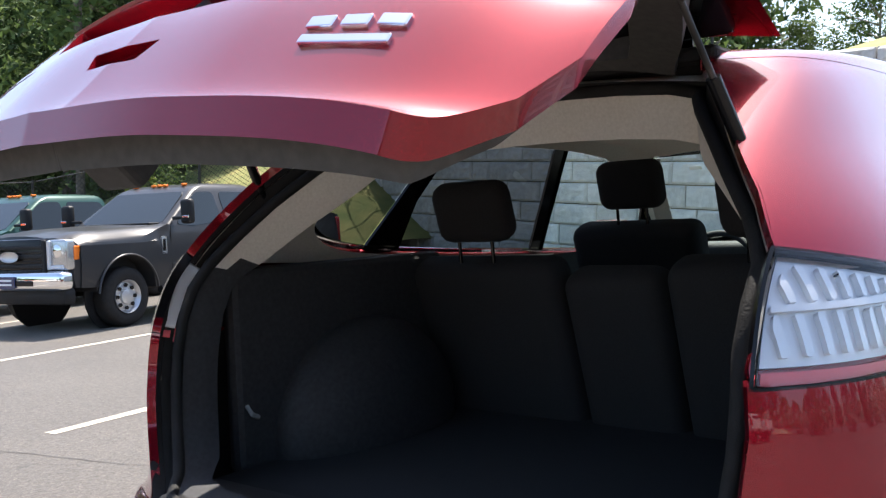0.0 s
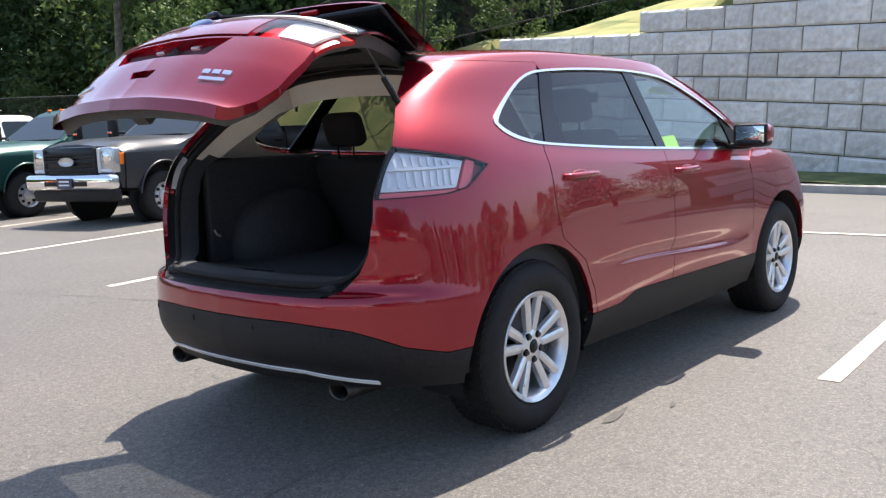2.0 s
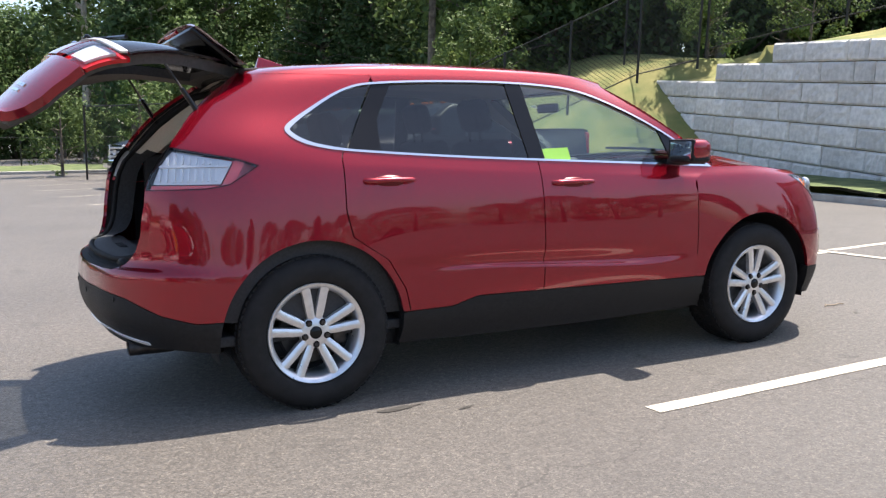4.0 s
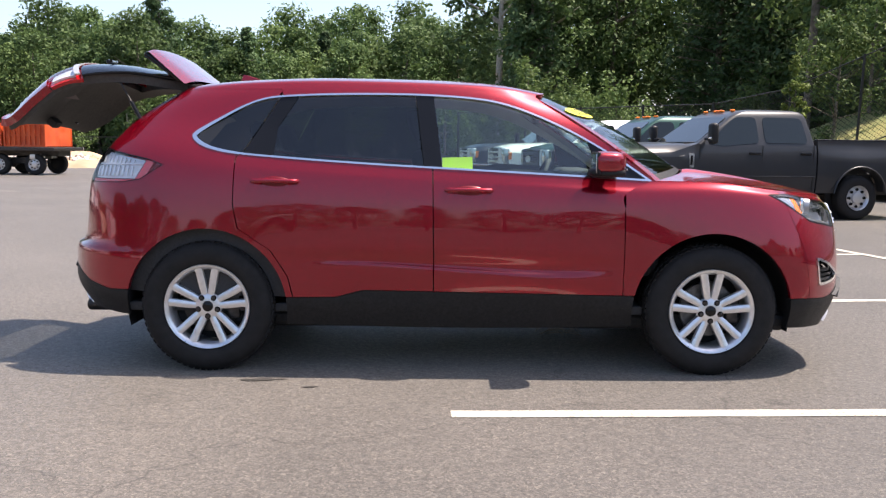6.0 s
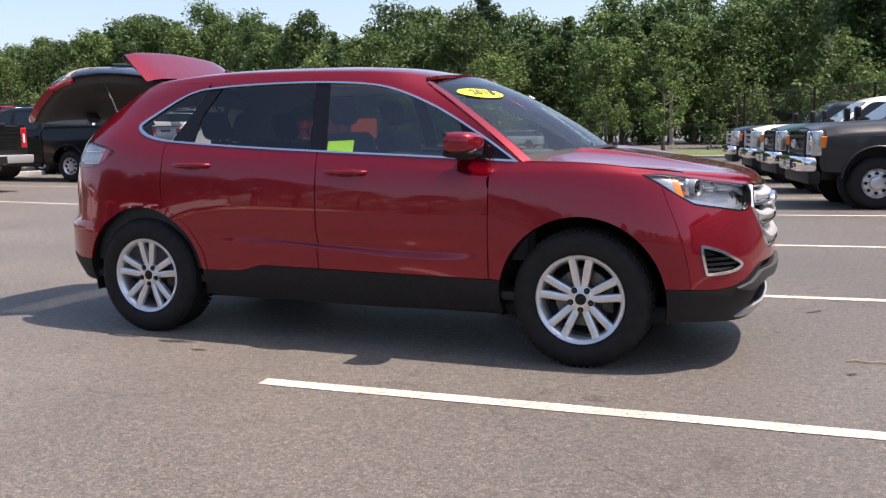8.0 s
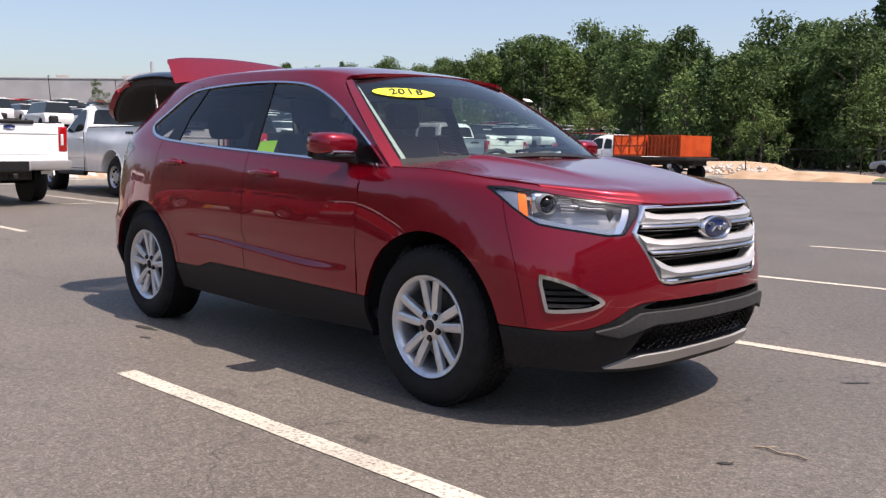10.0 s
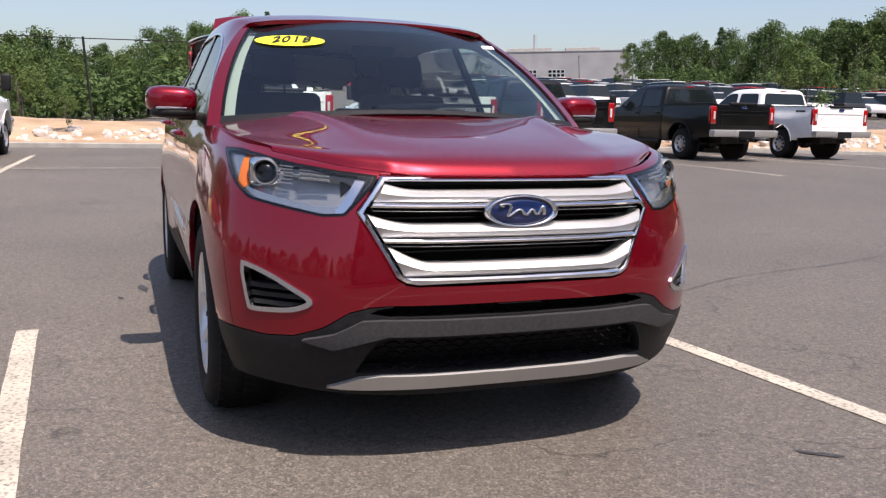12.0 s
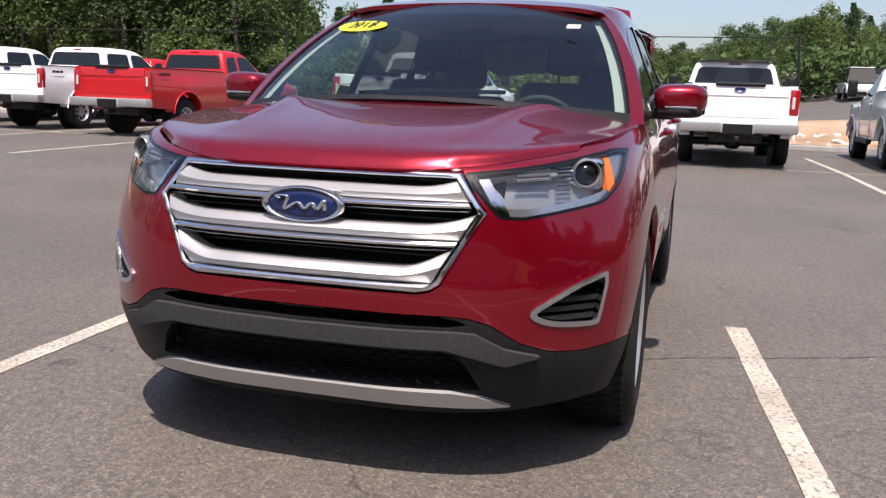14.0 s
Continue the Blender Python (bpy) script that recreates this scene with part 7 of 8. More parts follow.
def pickup(label, body, cab_kind="crew", chrome_bumper=True, markers=False, flag=True, bed=True, decal=False):
    """A heavy pickup, front towards +x, resting on z = 0."""
    t = thing("pickup_truck", label, "pickup truck", "pickups on the lot")
    fa, ra, cab = CABS[cab_kind]
    t["rear_axle"] = ra
    front, rear = fa + .95, ra - 1.27
    arch_f = arc(fa, .45, .53, 8, 172, 14)[::-1]
    arch_r = arc(ra, .45, .53, 8, 172, 14)[::-1]

    def side_y(z):
        return float(np.interp(z, [.45, .62, .80, .98, 1.15, 1.24, 1.37, 1.45], [.945, .975, .995, 1.0, .992, .985, .955, .950]))
    # bonnet, wings and doors in one shell with a crowned bonnet and full wings
    clip = [(cab, .50), (fa - .53, .50)] + arch_f + [(fa + .53, .58), (front - .04, .60), (front, .72), (front, 1.16), (front - .03, 1.25), (front - .40, 1.33), (fa - .84, 1.385), (fa - .90, 1.36), (cab, 1.36)]
    bm = prism(clip, -1.0, 1.0)
    cut_up(bm, 2, (.62, .75, .90, 1.05, 1.17, 1.26, 1.32))
    cut_up(bm, 1, (-.97, -.92, -.84, -.72, -.55, -.42, -.2, 0, .2, .42, .55, .72, .84, .92, .97))
    cut_up(bm, 0, (fa - .86, fa - .72, fa - .58, fa - .44, fa - .3, fa, fa + .3, fa + .6, front - .2, front - .1))
    for v in bm.verts:
        x, y, z = v.co
        ay = abs(y)
        s = 1 if y > 0 else -1
        ease = min(1.0, max(0.0, (x - fa + .86) / .55))
        if z > 1.15 and ease > 0:
            v.co.z -= .16 * ease * max(0.0, (ay - .70) / .30) ** 2 * min(1.0, (z - 1.15) / .1)
            v.co.z += .035 * ease * max(0.0, 1 - (ay / .50) ** 4) * min(1.0, (z - 1.15) / .1)
        w = side_y(z)
        swell = .035 * max(0.0, 1 - ((x - fa) / .85) ** 2) * (1.0 if .45 < z < 1.22 else 0.0)
        nose = 1 - .07 * max(0.0, (x - front + .55) / .55) ** 2
        v.co.y = s * ay * (w + swell) * nose
        if x > front - .15:
            v.co.x -= .11 * (ay ** 3)
    bmesh.ops.recalc_face_normals(bm, faces=bm.faces)
    part("front_body", bm, body, t, "", 32)
    part("cowl", box((.22, 1.5, .03), (fa - .80, 0, 1.392), .01), black_plastic, t, "black cowl under the windscreen")
    for s in (-1, 1):
        if bed:
            side = [(rear, .62), (ra - .53, .58)] + arch_r + [(ra + .53, .50), (cab - .03, .50), (cab - .03, 1.45), (rear, 1.45)]
            bm = prism(side, .80, 1.0) if s > 0 else prism(side, -1.0, -.80)
            cut_up(bm, 2, (.62, .75, .90, 1.05, 1.17, 1.26, 1.38, 1.42))
            cut_up(bm, 0, (ra - .8, ra - .3, ra, ra + .3, ra + .8))
            for v in bm.verts:
                if abs(v.co.y) > .9:
                    x, y, z = v.co
                    swell = .045 * max(0.0, 1 - ((x - ra) / .85) ** 2) * (1.0 if .45 < z < 1.18 else 0.0)
                    v.co.y = s * (side_y(z) + swell)
            bmesh.ops.recalc_face_normals(bm, faces=bm.faces)
            part("bed_side", bm, body, t, "", 32)
            part("bed_rail", box((cab - rear - .1, .12, .03), ((cab + rear) / 2, s * .87, 1.462), .012), black_plastic, t, "black bed rail cap", 40)
            part("arch_lip", sweep([(p[0], s * 1.035, p[1]) for p in arc(ra, .45, .535, 5, 175, 16)], .018, 6, up=(0, 1, 0)), body, t, "", 60)
            part("arch_back", lathe([(.0, .0), (.53, .0), (.53, .03), (.0, .03)], 24), black_plastic, t, "", 40, Matrix.Translation((ra, s * .72, .45)))
            lamp = part("tail_lamp", box((.11, .17, .46), (rear + .045, s * .915, 1.17), .03, 3), tail_red, t, "tall red tail lamp", 40)
            part("reverse_lamp", box((.02, .05, .20), (rear - .014, s * .90, 1.16), .008), white_lamp, lamp)
            if decal:
                for k in range(3):
                    part("decal_bar", box((.10, .004, .055), (rear + .36 + k * .12, s * 1.003, 1.33), 0), dark_metal, t, "dark decal bars")
        part("arch_lip", sweep([(p[0], s * 1.028, p[1]) for p in arc(fa, .45, .535, 5, 175, 16)], .018, 6, up=(0, 1, 0)), body, t, "", 60)
        part("arch_back", lathe([(.0, .0), (.53, .0), (.53, .03), (.0, .03)], 24), black_plastic, t, "", 40, Matrix.Translation((fa, s * .72, .45)))
        head = part("head_lamp", box((.16, .34, .40), (front - .075, s * .765, 1.03), .035, 3), lamp_silver, t, "clear head lamp with bright frame", 40)
        part("lamp_frame", box((.05, .06, .38), (front + .005, s * .63, 1.03), .015), white_lamp, head)
        part("lamp_frame", box((.05, .26, .05), (front + .0, s * .76, .875), .015), white_lamp, head)
        part("lamp_eye", lathe([(0, .016), (.05, .010), (.085, -.004), (.09, -.03)], 20), chrome, head, "", 40, Matrix.Translation((front + .01, s * .77, 1.08)) @ Matrix.Rotation(radians(-90), 4, "Z"))
        part("turn_lamp", box((.10, .03, .18), (front - .17, s * .932, 1.05), .012), amber, head, "amber turn lamp")
        m = part("door_mirror", box((.13, .20, .36), (fa - .98, s * 1.22, 1.55), .05, 3), black_plastic, t, "large black tow mirror", 40)
        part("mirror_arm", box((.06, .24, .05), (fa - .98, s * 1.06, 1.46), .015), black_plastic, m)
        part("mirror_lamp", box((.02, .12, .04), (fa - .91, s * 1.24, 1.47), .008), chrome, m)
        # side windows, the front one with a lower sill towards the mirror
        f_bot, f_top = fa - 1.02, fa - 1.60
        if cab_kind == "crew":
            spans = [[(f_bot, 1.375), (f_bot - .30, 1.335), (fa - 2.03, 1.395), (fa - 2.00, 1.855), (f_top - .05, 1.855), (f_top + .08, 1.80)], [(fa - 2.15, 1.395), (cab + .16, 1.395), (cab + .24, 1.80), (cab + .30, 1.850), (fa - 2.13, 1.855)]]
        elif cab_kind == "extended":
            spans = [[(f_bot, 1.375), (f_bot - .30, 1.335), (fa - 2.03, 1.395), (fa - 2.00, 1.855), (f_top - .05, 1.855), (f_top + .08, 1.80)], [(fa - 2.13, 1.395), (cab + .14, 1.395), (cab + .22, 1.80), (fa - 2.13, 1.855)]]
        else:
            spans = [[(f_bot, 1.375), (f_bot - .30, 1.335), (cab + .16, 1.395), (cab + .24, 1.80), (cab + .30, 1.855), (f_top - .05, 1.855), (f_top + .08, 1.80)]]
        for span in spans:
            thick_pane("side_window", [(x, s * (.955 - (z - 1.36) * .31), z) for x, z in span], (0, s, .31), truck_glass, t, "tinted side window")
        for x in [fa - .86, fa - 2.08] + ([cab + .06] if cab_kind == "crew" else []):
            part("door_seam", box((.012, .010, .84), (x, s * .992, .93)), ink, t)
        part("rocker_seam", box((fa - .86 - cab, .010, .012), ((fa - .86 + cab) / 2, s * .965, .56)), ink, t)
        part("door_crease", box((fa - .86 - cab, .016, .02), ((fa - .86 + cab) / 2, s * 1.0, .80), .006), body, t)
        for x in ([fa - 1.92, cab + .22] if cab_kind == "crew" else [fa - 1.92]):
            part("door_handle", box((.22, .03, .045), (x, s * 1.0, 1.21), .012), gloss_black if body is not white else body, t, "", 40)
        part("side_step", rod((fa - .62, s * .97, .45), (cab + .05, s * .97, .45), .055, .055, 10), black_plastic, t, "black step bar", 40)
        for x in (fa, ra):
            truck_wheel(t, x, s * .985, s)
        part("fender_badge", box((.09, .012, .25), (fa - .70, s * 1.004, 1.08), .02), satin, t, "bright fender vent")
        part("fender_slot", box((.05, .012, .18), (fa - .70, s * 1.008, 1.08), .015), gloss_black, t)
    # cab upper: rounded levels with a raked screen
    levels = [(1.34, fa - .80, cab + .0, .955, .06), (1.40, fa - .88, cab + .005, .940, .07), (1.60, fa - 1.16, cab + .045, .880, .08), (1.86, fa - 1.52, cab + .10, .800, .10), (1.92, fa - 1.62, cab + .125, .775, .13), (1.965, fa - 1.72, cab + .17, .735, .16), (1.99, fa - 1.86, cab + .26, .66, .2), (2.005, fa - 2.0, cab + .40, .52, .25), (2.01, fa - 2.1, cab + .5, .35, .2)]
    bm = bmesh.new()
    rings = [[bm.verts.new(p) for p in cab_ring(z, x0, x1, half, r)] for z, x0, x1, half, r in levels]
    for a, b in zip(rings, rings[1:]):
        for k in range(len(a)):
            bm.faces.new((a[k], a[(k + 1) % len(a)], b[(k + 1) % len(a)], b[k]))
    bm.faces.new(rings[-1])
    bmesh.ops.recalc_face_normals(bm, faces=bm.faces)
    part("cab_roof", bm, body, t, "", 50)
    thick_pane("windscreen", [(fa - .885, .82, 1.40), (fa - .885, -.82, 1.40), (fa - 1.50, -.69, 1.86), (fa - 1.50, .69, 1.86)], (.6, 0, .8), truck_glass, t, "raked windscreen")
    thick_pane("rear_window", [(cab + .02, .80, 1.44), (cab + .02, -.80, 1.44), (cab + .10, -.70, 1.86), (cab + .10, .70, 1.86)], (-1, 0, .2), truck_glass, t, "dark rear window")
    part("high_stop_lamp", box((.04, .24, .035), (cab + .135, 0, 1.935), .012), tail_red, t, "red high stop lamp")
    if bed:
        part("bed_floor", box((cab - rear - .06, 1.62, .05), ((cab + rear) / 2, 0, .82)), black_plastic, t, "black bed liner")
        part("bed_head", box((.05, 1.62, .60), (cab - .06, 0, 1.13)), body, t, "")
        gate = part("tailgate", box((.07, 1.66, .66), (rear + .03, 0, 1.11), .025, 3), body, t, "", 40)
        part("gate_spoiler", box((.12, .84, .07), (rear + .03, 0, 1.46), .025, 3), black_plastic, gate, "black tailgate step", 40)
        part("gate_panel", box((.016, 1.40, .30), (rear - .006, 0, 1.04), .008), body, gate)
        part("gate_crease", box((.016, 1.62, .03), (rear - .008, 0, 1.27), .006), body, gate)
        part("gate_emblem", lathe([(.0, .0), (.8, .0), (1.0, .01)], 20), badge_blue if flag else gloss_black, gate, "plain oval emblem", 40, Matrix.Translation((rear - .012, 0, 1.37)) @ Matrix.Rotation(radians(-90), 4, "Z") @ Matrix.Diagonal((.10, -1, .04, 1)))
    bumper = part("rear_bumper", box((.22, .60, .20), (rear - .08, 0, .70), .04), satin if chrome_bumper else black_plastic, t, "bright rear bumper", 40)
    for s in (-1, 1):
        part("bumper_end", prism([(rear + .04, .80), (rear - .19, .80), (rear - .17, .62), (rear + .04, .62)], s * .28, s * 1.0, .03) if s > 0 else prism([(rear + .04, .80), (rear - .19, .80), (rear - .17, .62), (rear + .04, .62)], -1.0, -.28, .03), satin if chrome_bumper else black_plastic, bumper, "", 40)
    part("plate_holder", box((.03, .50, .17), (rear - .185, 0, .69), .01), black_plastic, bumper, "black number plate holder")
    part("tow_bar", box((.30, .08, .08), (rear - .10, 0, .52), .01), dark_metal, t)
    fb = part("front_bumper", box((.24, 1.98, .25), (front + .04, 0, .70), .07, 3), chrome if chrome_bumper else black_plastic, t, "chrome front bumper", 40)
    part("bumper_slot", box((.03, 1.0, .08), (front + .155, 0, .68), .02), gloss_black, fb)
    if markers:
        part("front_plate", box((.02, .34, .16), (front + .175, 0, .69), .004), badge_blue, fb, "blue dealer plate")
        for z in (.72, .665):
            part("plate_bar", box((.004, .24, .025), (front + .186, 0, z)), white_paper, fb, "white bars of writing")
    part("front_valance", box((.20, 1.86, .22), (front - .04, 0, .50), .05), black_plastic, t, "", 40)
    g = part("grille", box((.08, 1.22, .46), (front + .005, 0, 1.02), .04), gloss_black, t, "black grille", 40)
    dark_bars = black_plastic if markers else satin
    for z in (.90, 1.02, 1.14):
        part("grille_bar", box((.06, 1.16, .055), (front + .035, 0, z), .018), dark_bars, g)
    for s in (-1, 1):
        part("grille_end", box((.06, .07, .42), (front + .03, s * .575, 1.02), .02), dark_bars, g)
        for k in range(3):
            part("grille_slot", box((.02, .42, .016), (front + .05, s * .33, .84 + k * .12), .004), black_plastic, g)
    part("emblem", lathe([(.0, .0), (.8, .0), (1.0, .012), (1.05, .03)], 24), satin, g, "plain oval emblem", 40, Matrix.Translation((front + .082, 0, 1.02)) @ Matrix.Rotation(radians(-90), 4, "Z") @ Matrix.Diagonal((.17, 1, .07, 1)))
    part("frame", box((front - rear - .5, .9, .22), ((front + rear) / 2, 0, .55)), dark_metal, t)
    part("axle", rod((ra, -.9, .41), (ra, .9, .41), .07), dark_metal, t)
    part("differential", box((.26, .30, .28), (ra, 0, .42), .09, 3), dark_metal, t, "", 50)
    if markers:
        for y in (-.5, -.12, 0, .12, .5):
            part("roof_marker", box((.09, .06, .04), (fa - 1.72, y, 1.985), .015), amber, t, "amber roof marker lamp")
    return t


white = paint("white_paint", (0.84, 0.84, 0.83))
grey = paint("graphite_paint", (0.030, 0.031, 0.034), .1)
green = paint("deep_green_paint", (0.012, 0.05, 0.042), .3)
blackp = paint("black_paint", (0.004, 0.004, 0.0045))
redp = paint("bright_red_paint", (0.50, 0.008, 0.011))
navy = paint("navy_paint", (0.012, 0.018, 0.032), .3)
silver = paint("silver_paint", (0.45, 0.46, 0.47), .6)


def put(ob, x, y, heading, z=0.0):
    """Places a vehicle by its middle and the way that its front looks (degrees from +x)."""
    ob.matrix_basis = Matrix.Translation((x, y, z + rise(x, y))) @ Matrix.Rotation(radians(heading), 4, "Z")
    return ob


def by_axle(ob, x, y, heading):
    """Places a vehicle by the middle of its rear axle."""
    h = radians(heading)
    ra = ob["rear_axle"]
    return put(ob, x - ra * math.cos(h), y - ra * math.sin(h), heading)


put(pickup("dark graphite crew-cab pickup with amber roof lamps", grey, "crew", True, True), 5.45, 11.15, 191.5)
put(pickup("dark green crew-cab pickup with amber roof lamps", green, "crew", True, True), 4.9, 14.7, 191)
white_crew = put(pickup("white crew-cab pickup parked on the lot", white, decal=True), 4.3, 18.3, 190)
navy_crew = put(pickup("dark navy crew-cab pickup parked on the lot", navy), 3.6, 21.9, 190)
white_reg = by_axle(pickup("white regular-cab pickup with a snow plough on its nose", white, "regular", decal=True), -13.3, 1.65, 181)
black_crew = by_axle(pickup("black crew-cab pickup with bright rear bumper", blackp), -14.9, 8.75, 180)
red_ext = by_axle(pickup("bright red extended-cab pickup with a yellow snow plough", redp, "extended", decal=True), -13.25, -11.05, 177)


def again(ob, x, y, heading, label=""):
    c = copy_thing(ob, Matrix())
    c["rear_axle"] = ob["rear_axle"]
    by_axle(c, x, y, heading)
    return tagged(c, label) if label else c


again(white_reg, -13.95, 5.35, 180, "white regular-cab pickup with black tailgate step")
again(black_crew, -15.5, 13.85, 181, "black crew-cab pickup parked beside another black one")
again(white_crew, -16.3, 17.75, 182, "white crew-cab pickup with chrome rear bumper")
again(white_crew, -12.9, -4.82, 176, "white crew-cab pickup beside the kerb")
again(white_crew, -14.0, -14.4, 177, "white crew-cab pickup with window stickers")
again(white_crew, -14.5, -17.9, 177, "white crew-cab pickup beside another white one")
again(red_ext, -20.5, -18.0, 172, "bright red pickup behind the others")


def plough(x, y, heading, mat, label):
    t = thing("snow_plough", label, "snow plough")
    bm = bmesh.new()
    rows = [[bm.verts.new((.12 * math.cos(a) + .1, yy, .45 - .42 * math.sin(a))) for a in [radians(-75 + 15 * k) for k in range(11)]] for yy in (-1.25, 1.25)]
    for k in range(10):
        bm.faces.new((rows[0][k], rows[0][k + 1], rows[1][k + 1], rows[1][k]))
    bmesh.ops.solidify(bm, geom=bm.faces[:], thickness=.03)
    part("blade", bm, mat, t, "", 60)
    for yy in (-.9, -.3, .3, .9):
        part("rib", box((.10, .05, .7), (0, yy, .45), .01), mat, t)
    part("push_frame", box((.7, .6, .10), (-.4, 0, .35), .02), dark_metal, t)
    t.matrix_basis = Matrix.Translation((x, y, .02 + rise(x, y))) @ Matrix.Rotation(radians(heading), 4, "Z")


plough(-18.75, 1.55, 181, blackp, "black snow plough blade before a white pickup")
plough(-19.6, -10.75, 177, paint("plough_yellow", (0.75, 0.38, 0.01)), "yellow snow plough blade before the red pickup")

# flatbed with orange crates
flat = pickup("white flatbed truck loaded with orange steel crates", white, "extended", bed=False)
orange = grain(paint("crate_orange", (0.62, 0.085, 0.02)), (0.42, 0.05, 0.015), (0.68, 0.10, 0.025), 2.0)
part("flatbed", box((3.9, 2.3, .14), (-2.70, 0, 1.0), .03), dark_metal, flat, "dark steel flatbed")
part("bed_frame", box((3.7, 1.0, .22), (-2.65, 0, .84), .03), dark_metal, flat)
for side in (-1, 1):
    truck_wheel(flat, -3.75, side * .985, side)
by_axle(flat, -17.2, 29.9, 176)
for x0, wide in ((-1.65, 1.7), (-3.45, 1.6)):
    crate = thing("steel_crate", "orange steel crate loaded on a flatbed", "crate", "crates on the flatbed")
    for side in (-1, 1):
        for z in (.06, .46, .88):
            part("crate_rail", box((wide, .06, .07), (0, side * 1.05, z)), orange, crate)
        for q in range(9 if x0 < -3 else 5):
            part("crate_post", box((.06, .06, .90), (-wide / 2 + wide * q / (8 if x0 < -3 else 4), side * 1.05, .47)), orange, crate)
        if x0 < -3:
            part("crate_panel", box((wide, .02, .82), (0, side * 1.0, .47)), orange, crate)
        else:
            for q in range(4):
                a0, a1 = -wide / 2 + wide * q / 4, -wide / 2 + wide * (q + 1) / 4
                part("crate_brace", rod((a0, side * 1.04, .1 if q % 2 else .84), (a1, side * 1.04, .84 if q % 2 else .1), .03, .03, 6), orange, crate)
    for ex in (-1, 1):
        part("crate_end", box((.03, 2.1, .86), (ex * wide / 2, 0, .47)), orange, crate)
    crate.matrix_basis = flat.matrix_basis @ Matrix.Translation((x0, 0, 1.07))

# ---- the far lot: small cars in rows, a long building ----
def small_car(label, mat, van=False, suv=False):
    t = thing("parked_car", label, "car", "cars on the upper lot")
    hh = 1.9 if van else (1.7 if suv else 1.45)
    low = [(-2.2, .30), (-1.75, .30)] + arc(-1.35, .34, .36, 5, 175, 6)[::-1] + arc(1.35, .34, .36, 5, 175, 6)[::-1] + [(2.2, .32), (2.25, .62), (2.1, .85), (1.2, .98), (-2.15, .98), (-2.25, .7)]
    part("body", prism(low, -.9, .9, .04), mat, t, "", 40)
    x0, x1 = (1.5, -2.15) if van else ((1.0, -2.1) if suv else (.9, -1.6))
    bm = bmesh.new()
    lo = [(x0 + .35, .86, .97), (x0 + .35, -.86, .97), (x1 - (.0 if (van or suv) else .45), -.86, .97), (x1 - (.0 if (van or suv) else .45), .86, .97)]
    hi = [(x0 - .25, .66, hh - .05), (x0 - .25, -.66, hh - .05), (x1 + .15, -.66, hh - .05), (x1 + .15, .66, hh - .05)]
    L = [[bm.verts.new(p) for p in q] for q in (lo, hi)]
    for k in range(4):
        bm.faces.new((L[0][k], L[0][(k + 1) % 4], L[1][(k + 1) % 4], L[1][k]))
    bm.faces.new(L[1])
    bmesh.ops.recalc_face_normals(bm, faces=bm.faces)
    part("cabin_glass", bm, truck_glass, t)
    part("roof", box((x0 - x1 - .35, 1.34, .06), ((x0 + x1) / 2 - .02, 0, hh - .03), .025), mat, t, "", 40)
    for x in (-1.35, 1.35):
        for s in (-1, 1):
            part("wheel", rod((x, s * .90, .33), (x, s * .70, .33), .33, .33, 14), rubber, t, "", 40)
    return t


protos = [small_car("white car parked on the upper lot", white), small_car("silver car parked on the upper lot", silver), small_car("black car parked on the upper lot", blackp), small_car("red car parked on the upper lot", redp, False, True), small_car("white van parked on the upper lot", white, True), small_car("grey wagon parked on the upper lot", grey, False, True), small_car("white wagon parked on the upper lot", white, False, True), small_car("navy car parked on the upper lot", navy)]
used = set()
rc = random.Random(11)
for row in range(10):
    d = 46 + row * 9.5
    for k in range(5, 44):
        if rc.random() < .14:
            continue
        x, y = -d - rc.uniform(-.4, .4), -6 + k * 2.75 + row * 2.2
        if y < 8 or math.degrees(math.atan2(y + 2, -x)) > 57 or math.hypot(x, y) > (112 if y > -1.45 * x else 150) or row == 0 and y < 24:
            continue
        proto = protos[rc.choice((0, 0, 0, 0, 0, 1, 1, 2, 3, 4, 6, 6, 6, 5, 7))]
        heading = rc.choice((0, 180)) + rc.uniform(-3, 3)
        slope = math.degrees(math.atan(rise(x - 1, y) - rise(x + 1, y)) / 2)
        m = Matrix.Translation((x, y, rise(x, y))) @ Matrix.Rotation(radians(heading), 4, "Z")
        if proto not in used:
            used.add(proto)
            proto.matrix_basis = m
        else:
            copy_thing(proto, m)
for k in range(9):
    x, y = -30 - k * 2.6, 46 + k * 2.2
    proto = protos[(0, 3, 4, 6, 3, 1, 0, 6, 2)[k]]
    copy_thing(proto, Matrix.Translation((x, y, rise(x, y))) @ Matrix.Rotation(radians(250), 4, "Z"))
copy_thing(protos[1], Matrix.Translation((-19.9, 67.2, rise(-19.9, 67.2))) @ Matrix.Rotation(radians(180), 4, "Z"))

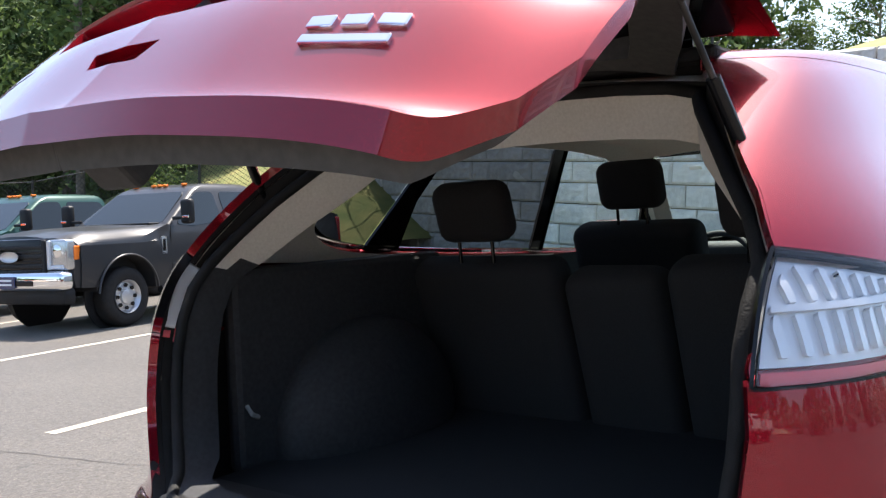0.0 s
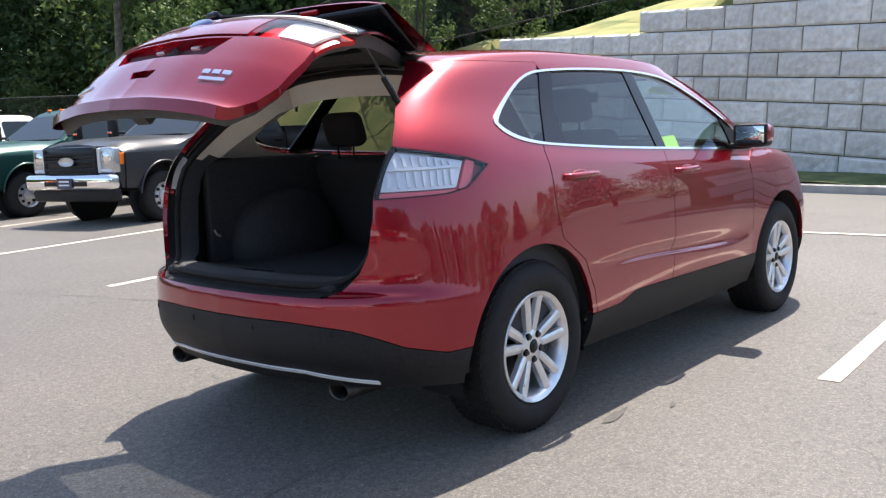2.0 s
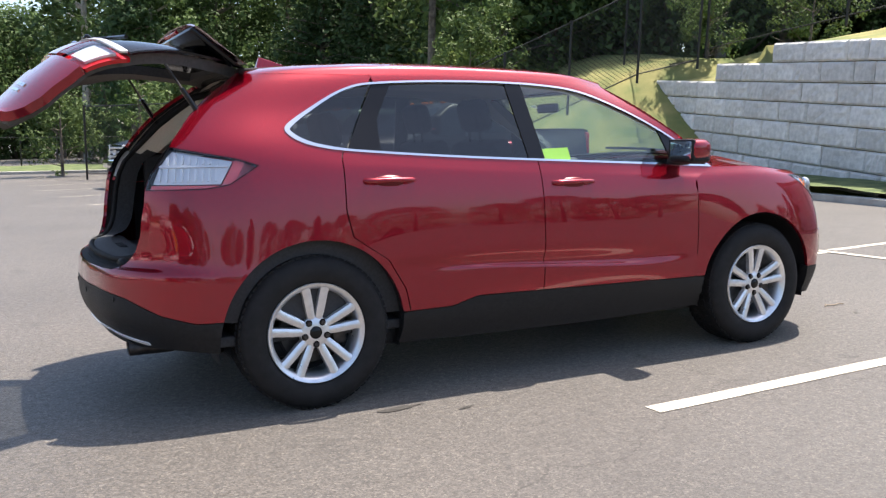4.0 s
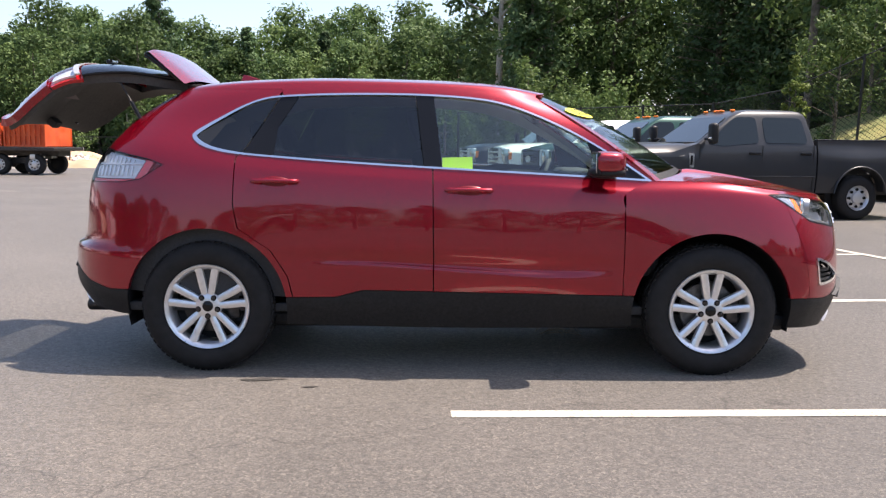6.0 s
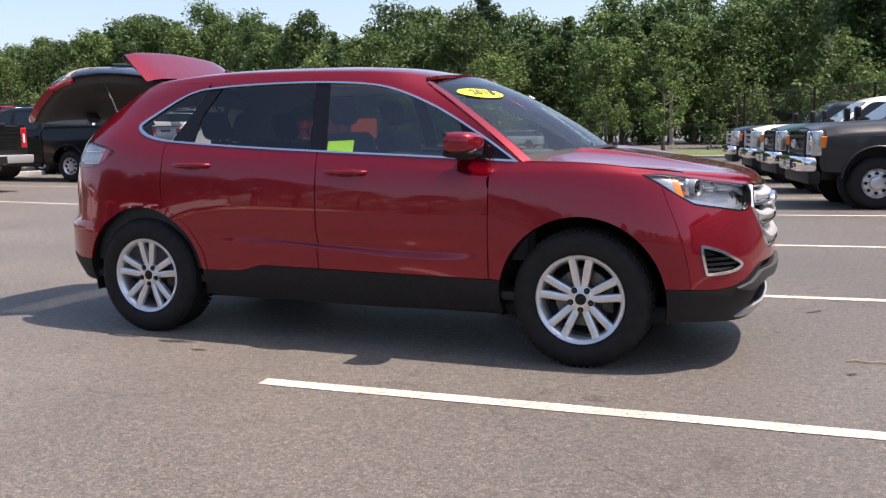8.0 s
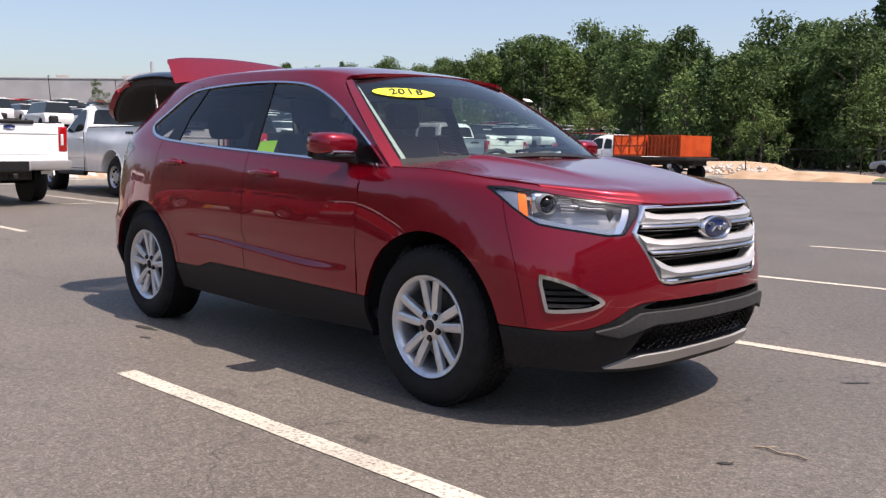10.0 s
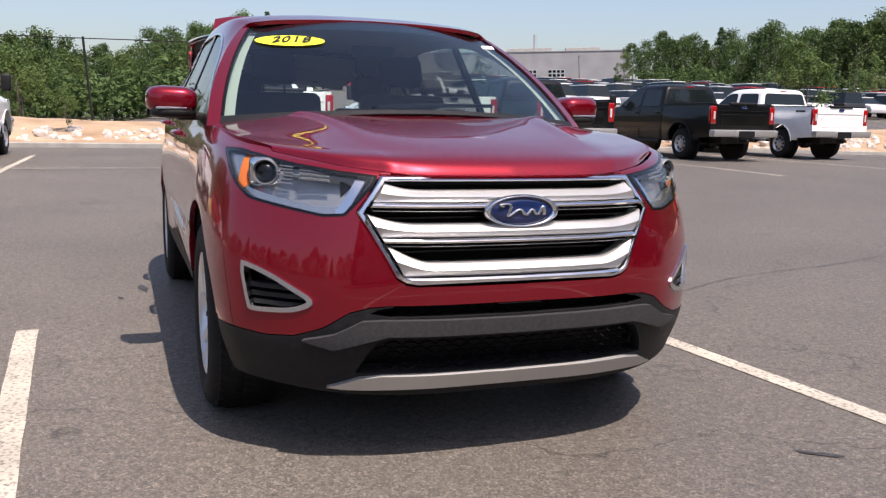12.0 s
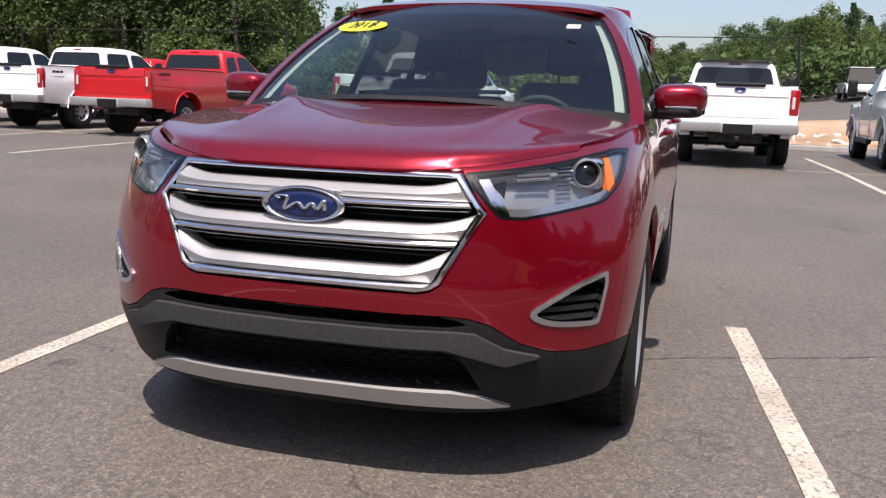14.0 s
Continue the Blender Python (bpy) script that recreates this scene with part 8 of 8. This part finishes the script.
facade = grain(material("grey_facade", (0.30, 0.30, 0.31), 0.8), (0.27, 0.27, 0.28), (0.33, 0.33, 0.335), .3, 3.0)
bld = thing("dealer_building", "long flat grey service building with roller doors", "building")
W = 62.0
part("wall", box((18, W, 9.0), (-9, 3, 4.5), .05), facade, bld)
part("parapet", box((18.3, W + .3, .35), (-9, 3, 9.1), .05), facade, bld)
part("low_wing", box((14, 9, 6.4), (-9, -32.5, 3.2), .05), facade, bld, "lower grey wing")
for k in range(10):
    part("panel_joint", box((.05, .06, 8.8), (.01, -27.5 + k * 6.8, 4.4)), facade, bld)
for y, wide, kind in ((-12.2, 5.0, 0), (7.5, 4.4, 1), (14.8, 4.4, 1)):
    fr = part("roller_door", box((.12, wide, 4.4), (.04, y, 2.2)), satin if kind else concrete, bld, "pale roller door")
    if kind:
        for q in range(4):
            for s in range(4):
                part("pane", box((.06, wide / 4 - .3, .7), (.10, y - wide / 2 + wide * (s + .5) / 4, .9 + q * 1.0)), truck_glass, fr)
for y, wide in ((-12, 3.0), (8, 12.0), (22, 9.0)):
    part("roof_unit", box((3, wide, 1.0), (-6, y, 9.7), .05), concrete, bld, "pale roof unit")
part("mast", rod((-8, 9.5, 9), (-8, 9.5, 14), .45, .4, 8), satin, bld, "pale roof stack")
a = radians(156.8)
bx, by = 5 + 240 * math.cos(a), -.6 + 240 * math.sin(a)
bld.matrix_basis = Matrix.Translation((bx, by, rise(bx, by) + .9)) @ Matrix.Rotation(radians(2.0), 4, "X") @ Matrix.Rotation(a + math.pi, 4, "Z")
for x, y in ((-172, 62), (-174, 76), (-168, 92), (-150, 100), (-126, 104), (-150, 44)):
    lp = thing("lamp_post", "slim dark car park lamp post", "lamp post", "lamp posts")
    part("pole", rod((0, 0, 0), (0, 0, 7.5), .09, .07, 8), black_metal, lp)
    part("lamp_head", box((.7, .3, .12), (.3, 0, 7.5), .03), black_metal, lp)
    lp.matrix_basis = Matrix.Translation((x, y, rise(x, y))) @ LEAN
pole = thing("utility_pole", "tall dark wooden pole at the wood's edge", "pole")
part("pole", rod((0, 0, 0), (0, 0, 13), .16, .12, 10), bark, pole)
pole.matrix_basis = Matrix.Translation((13.5, 28.0, 1.0)) @ LEAN
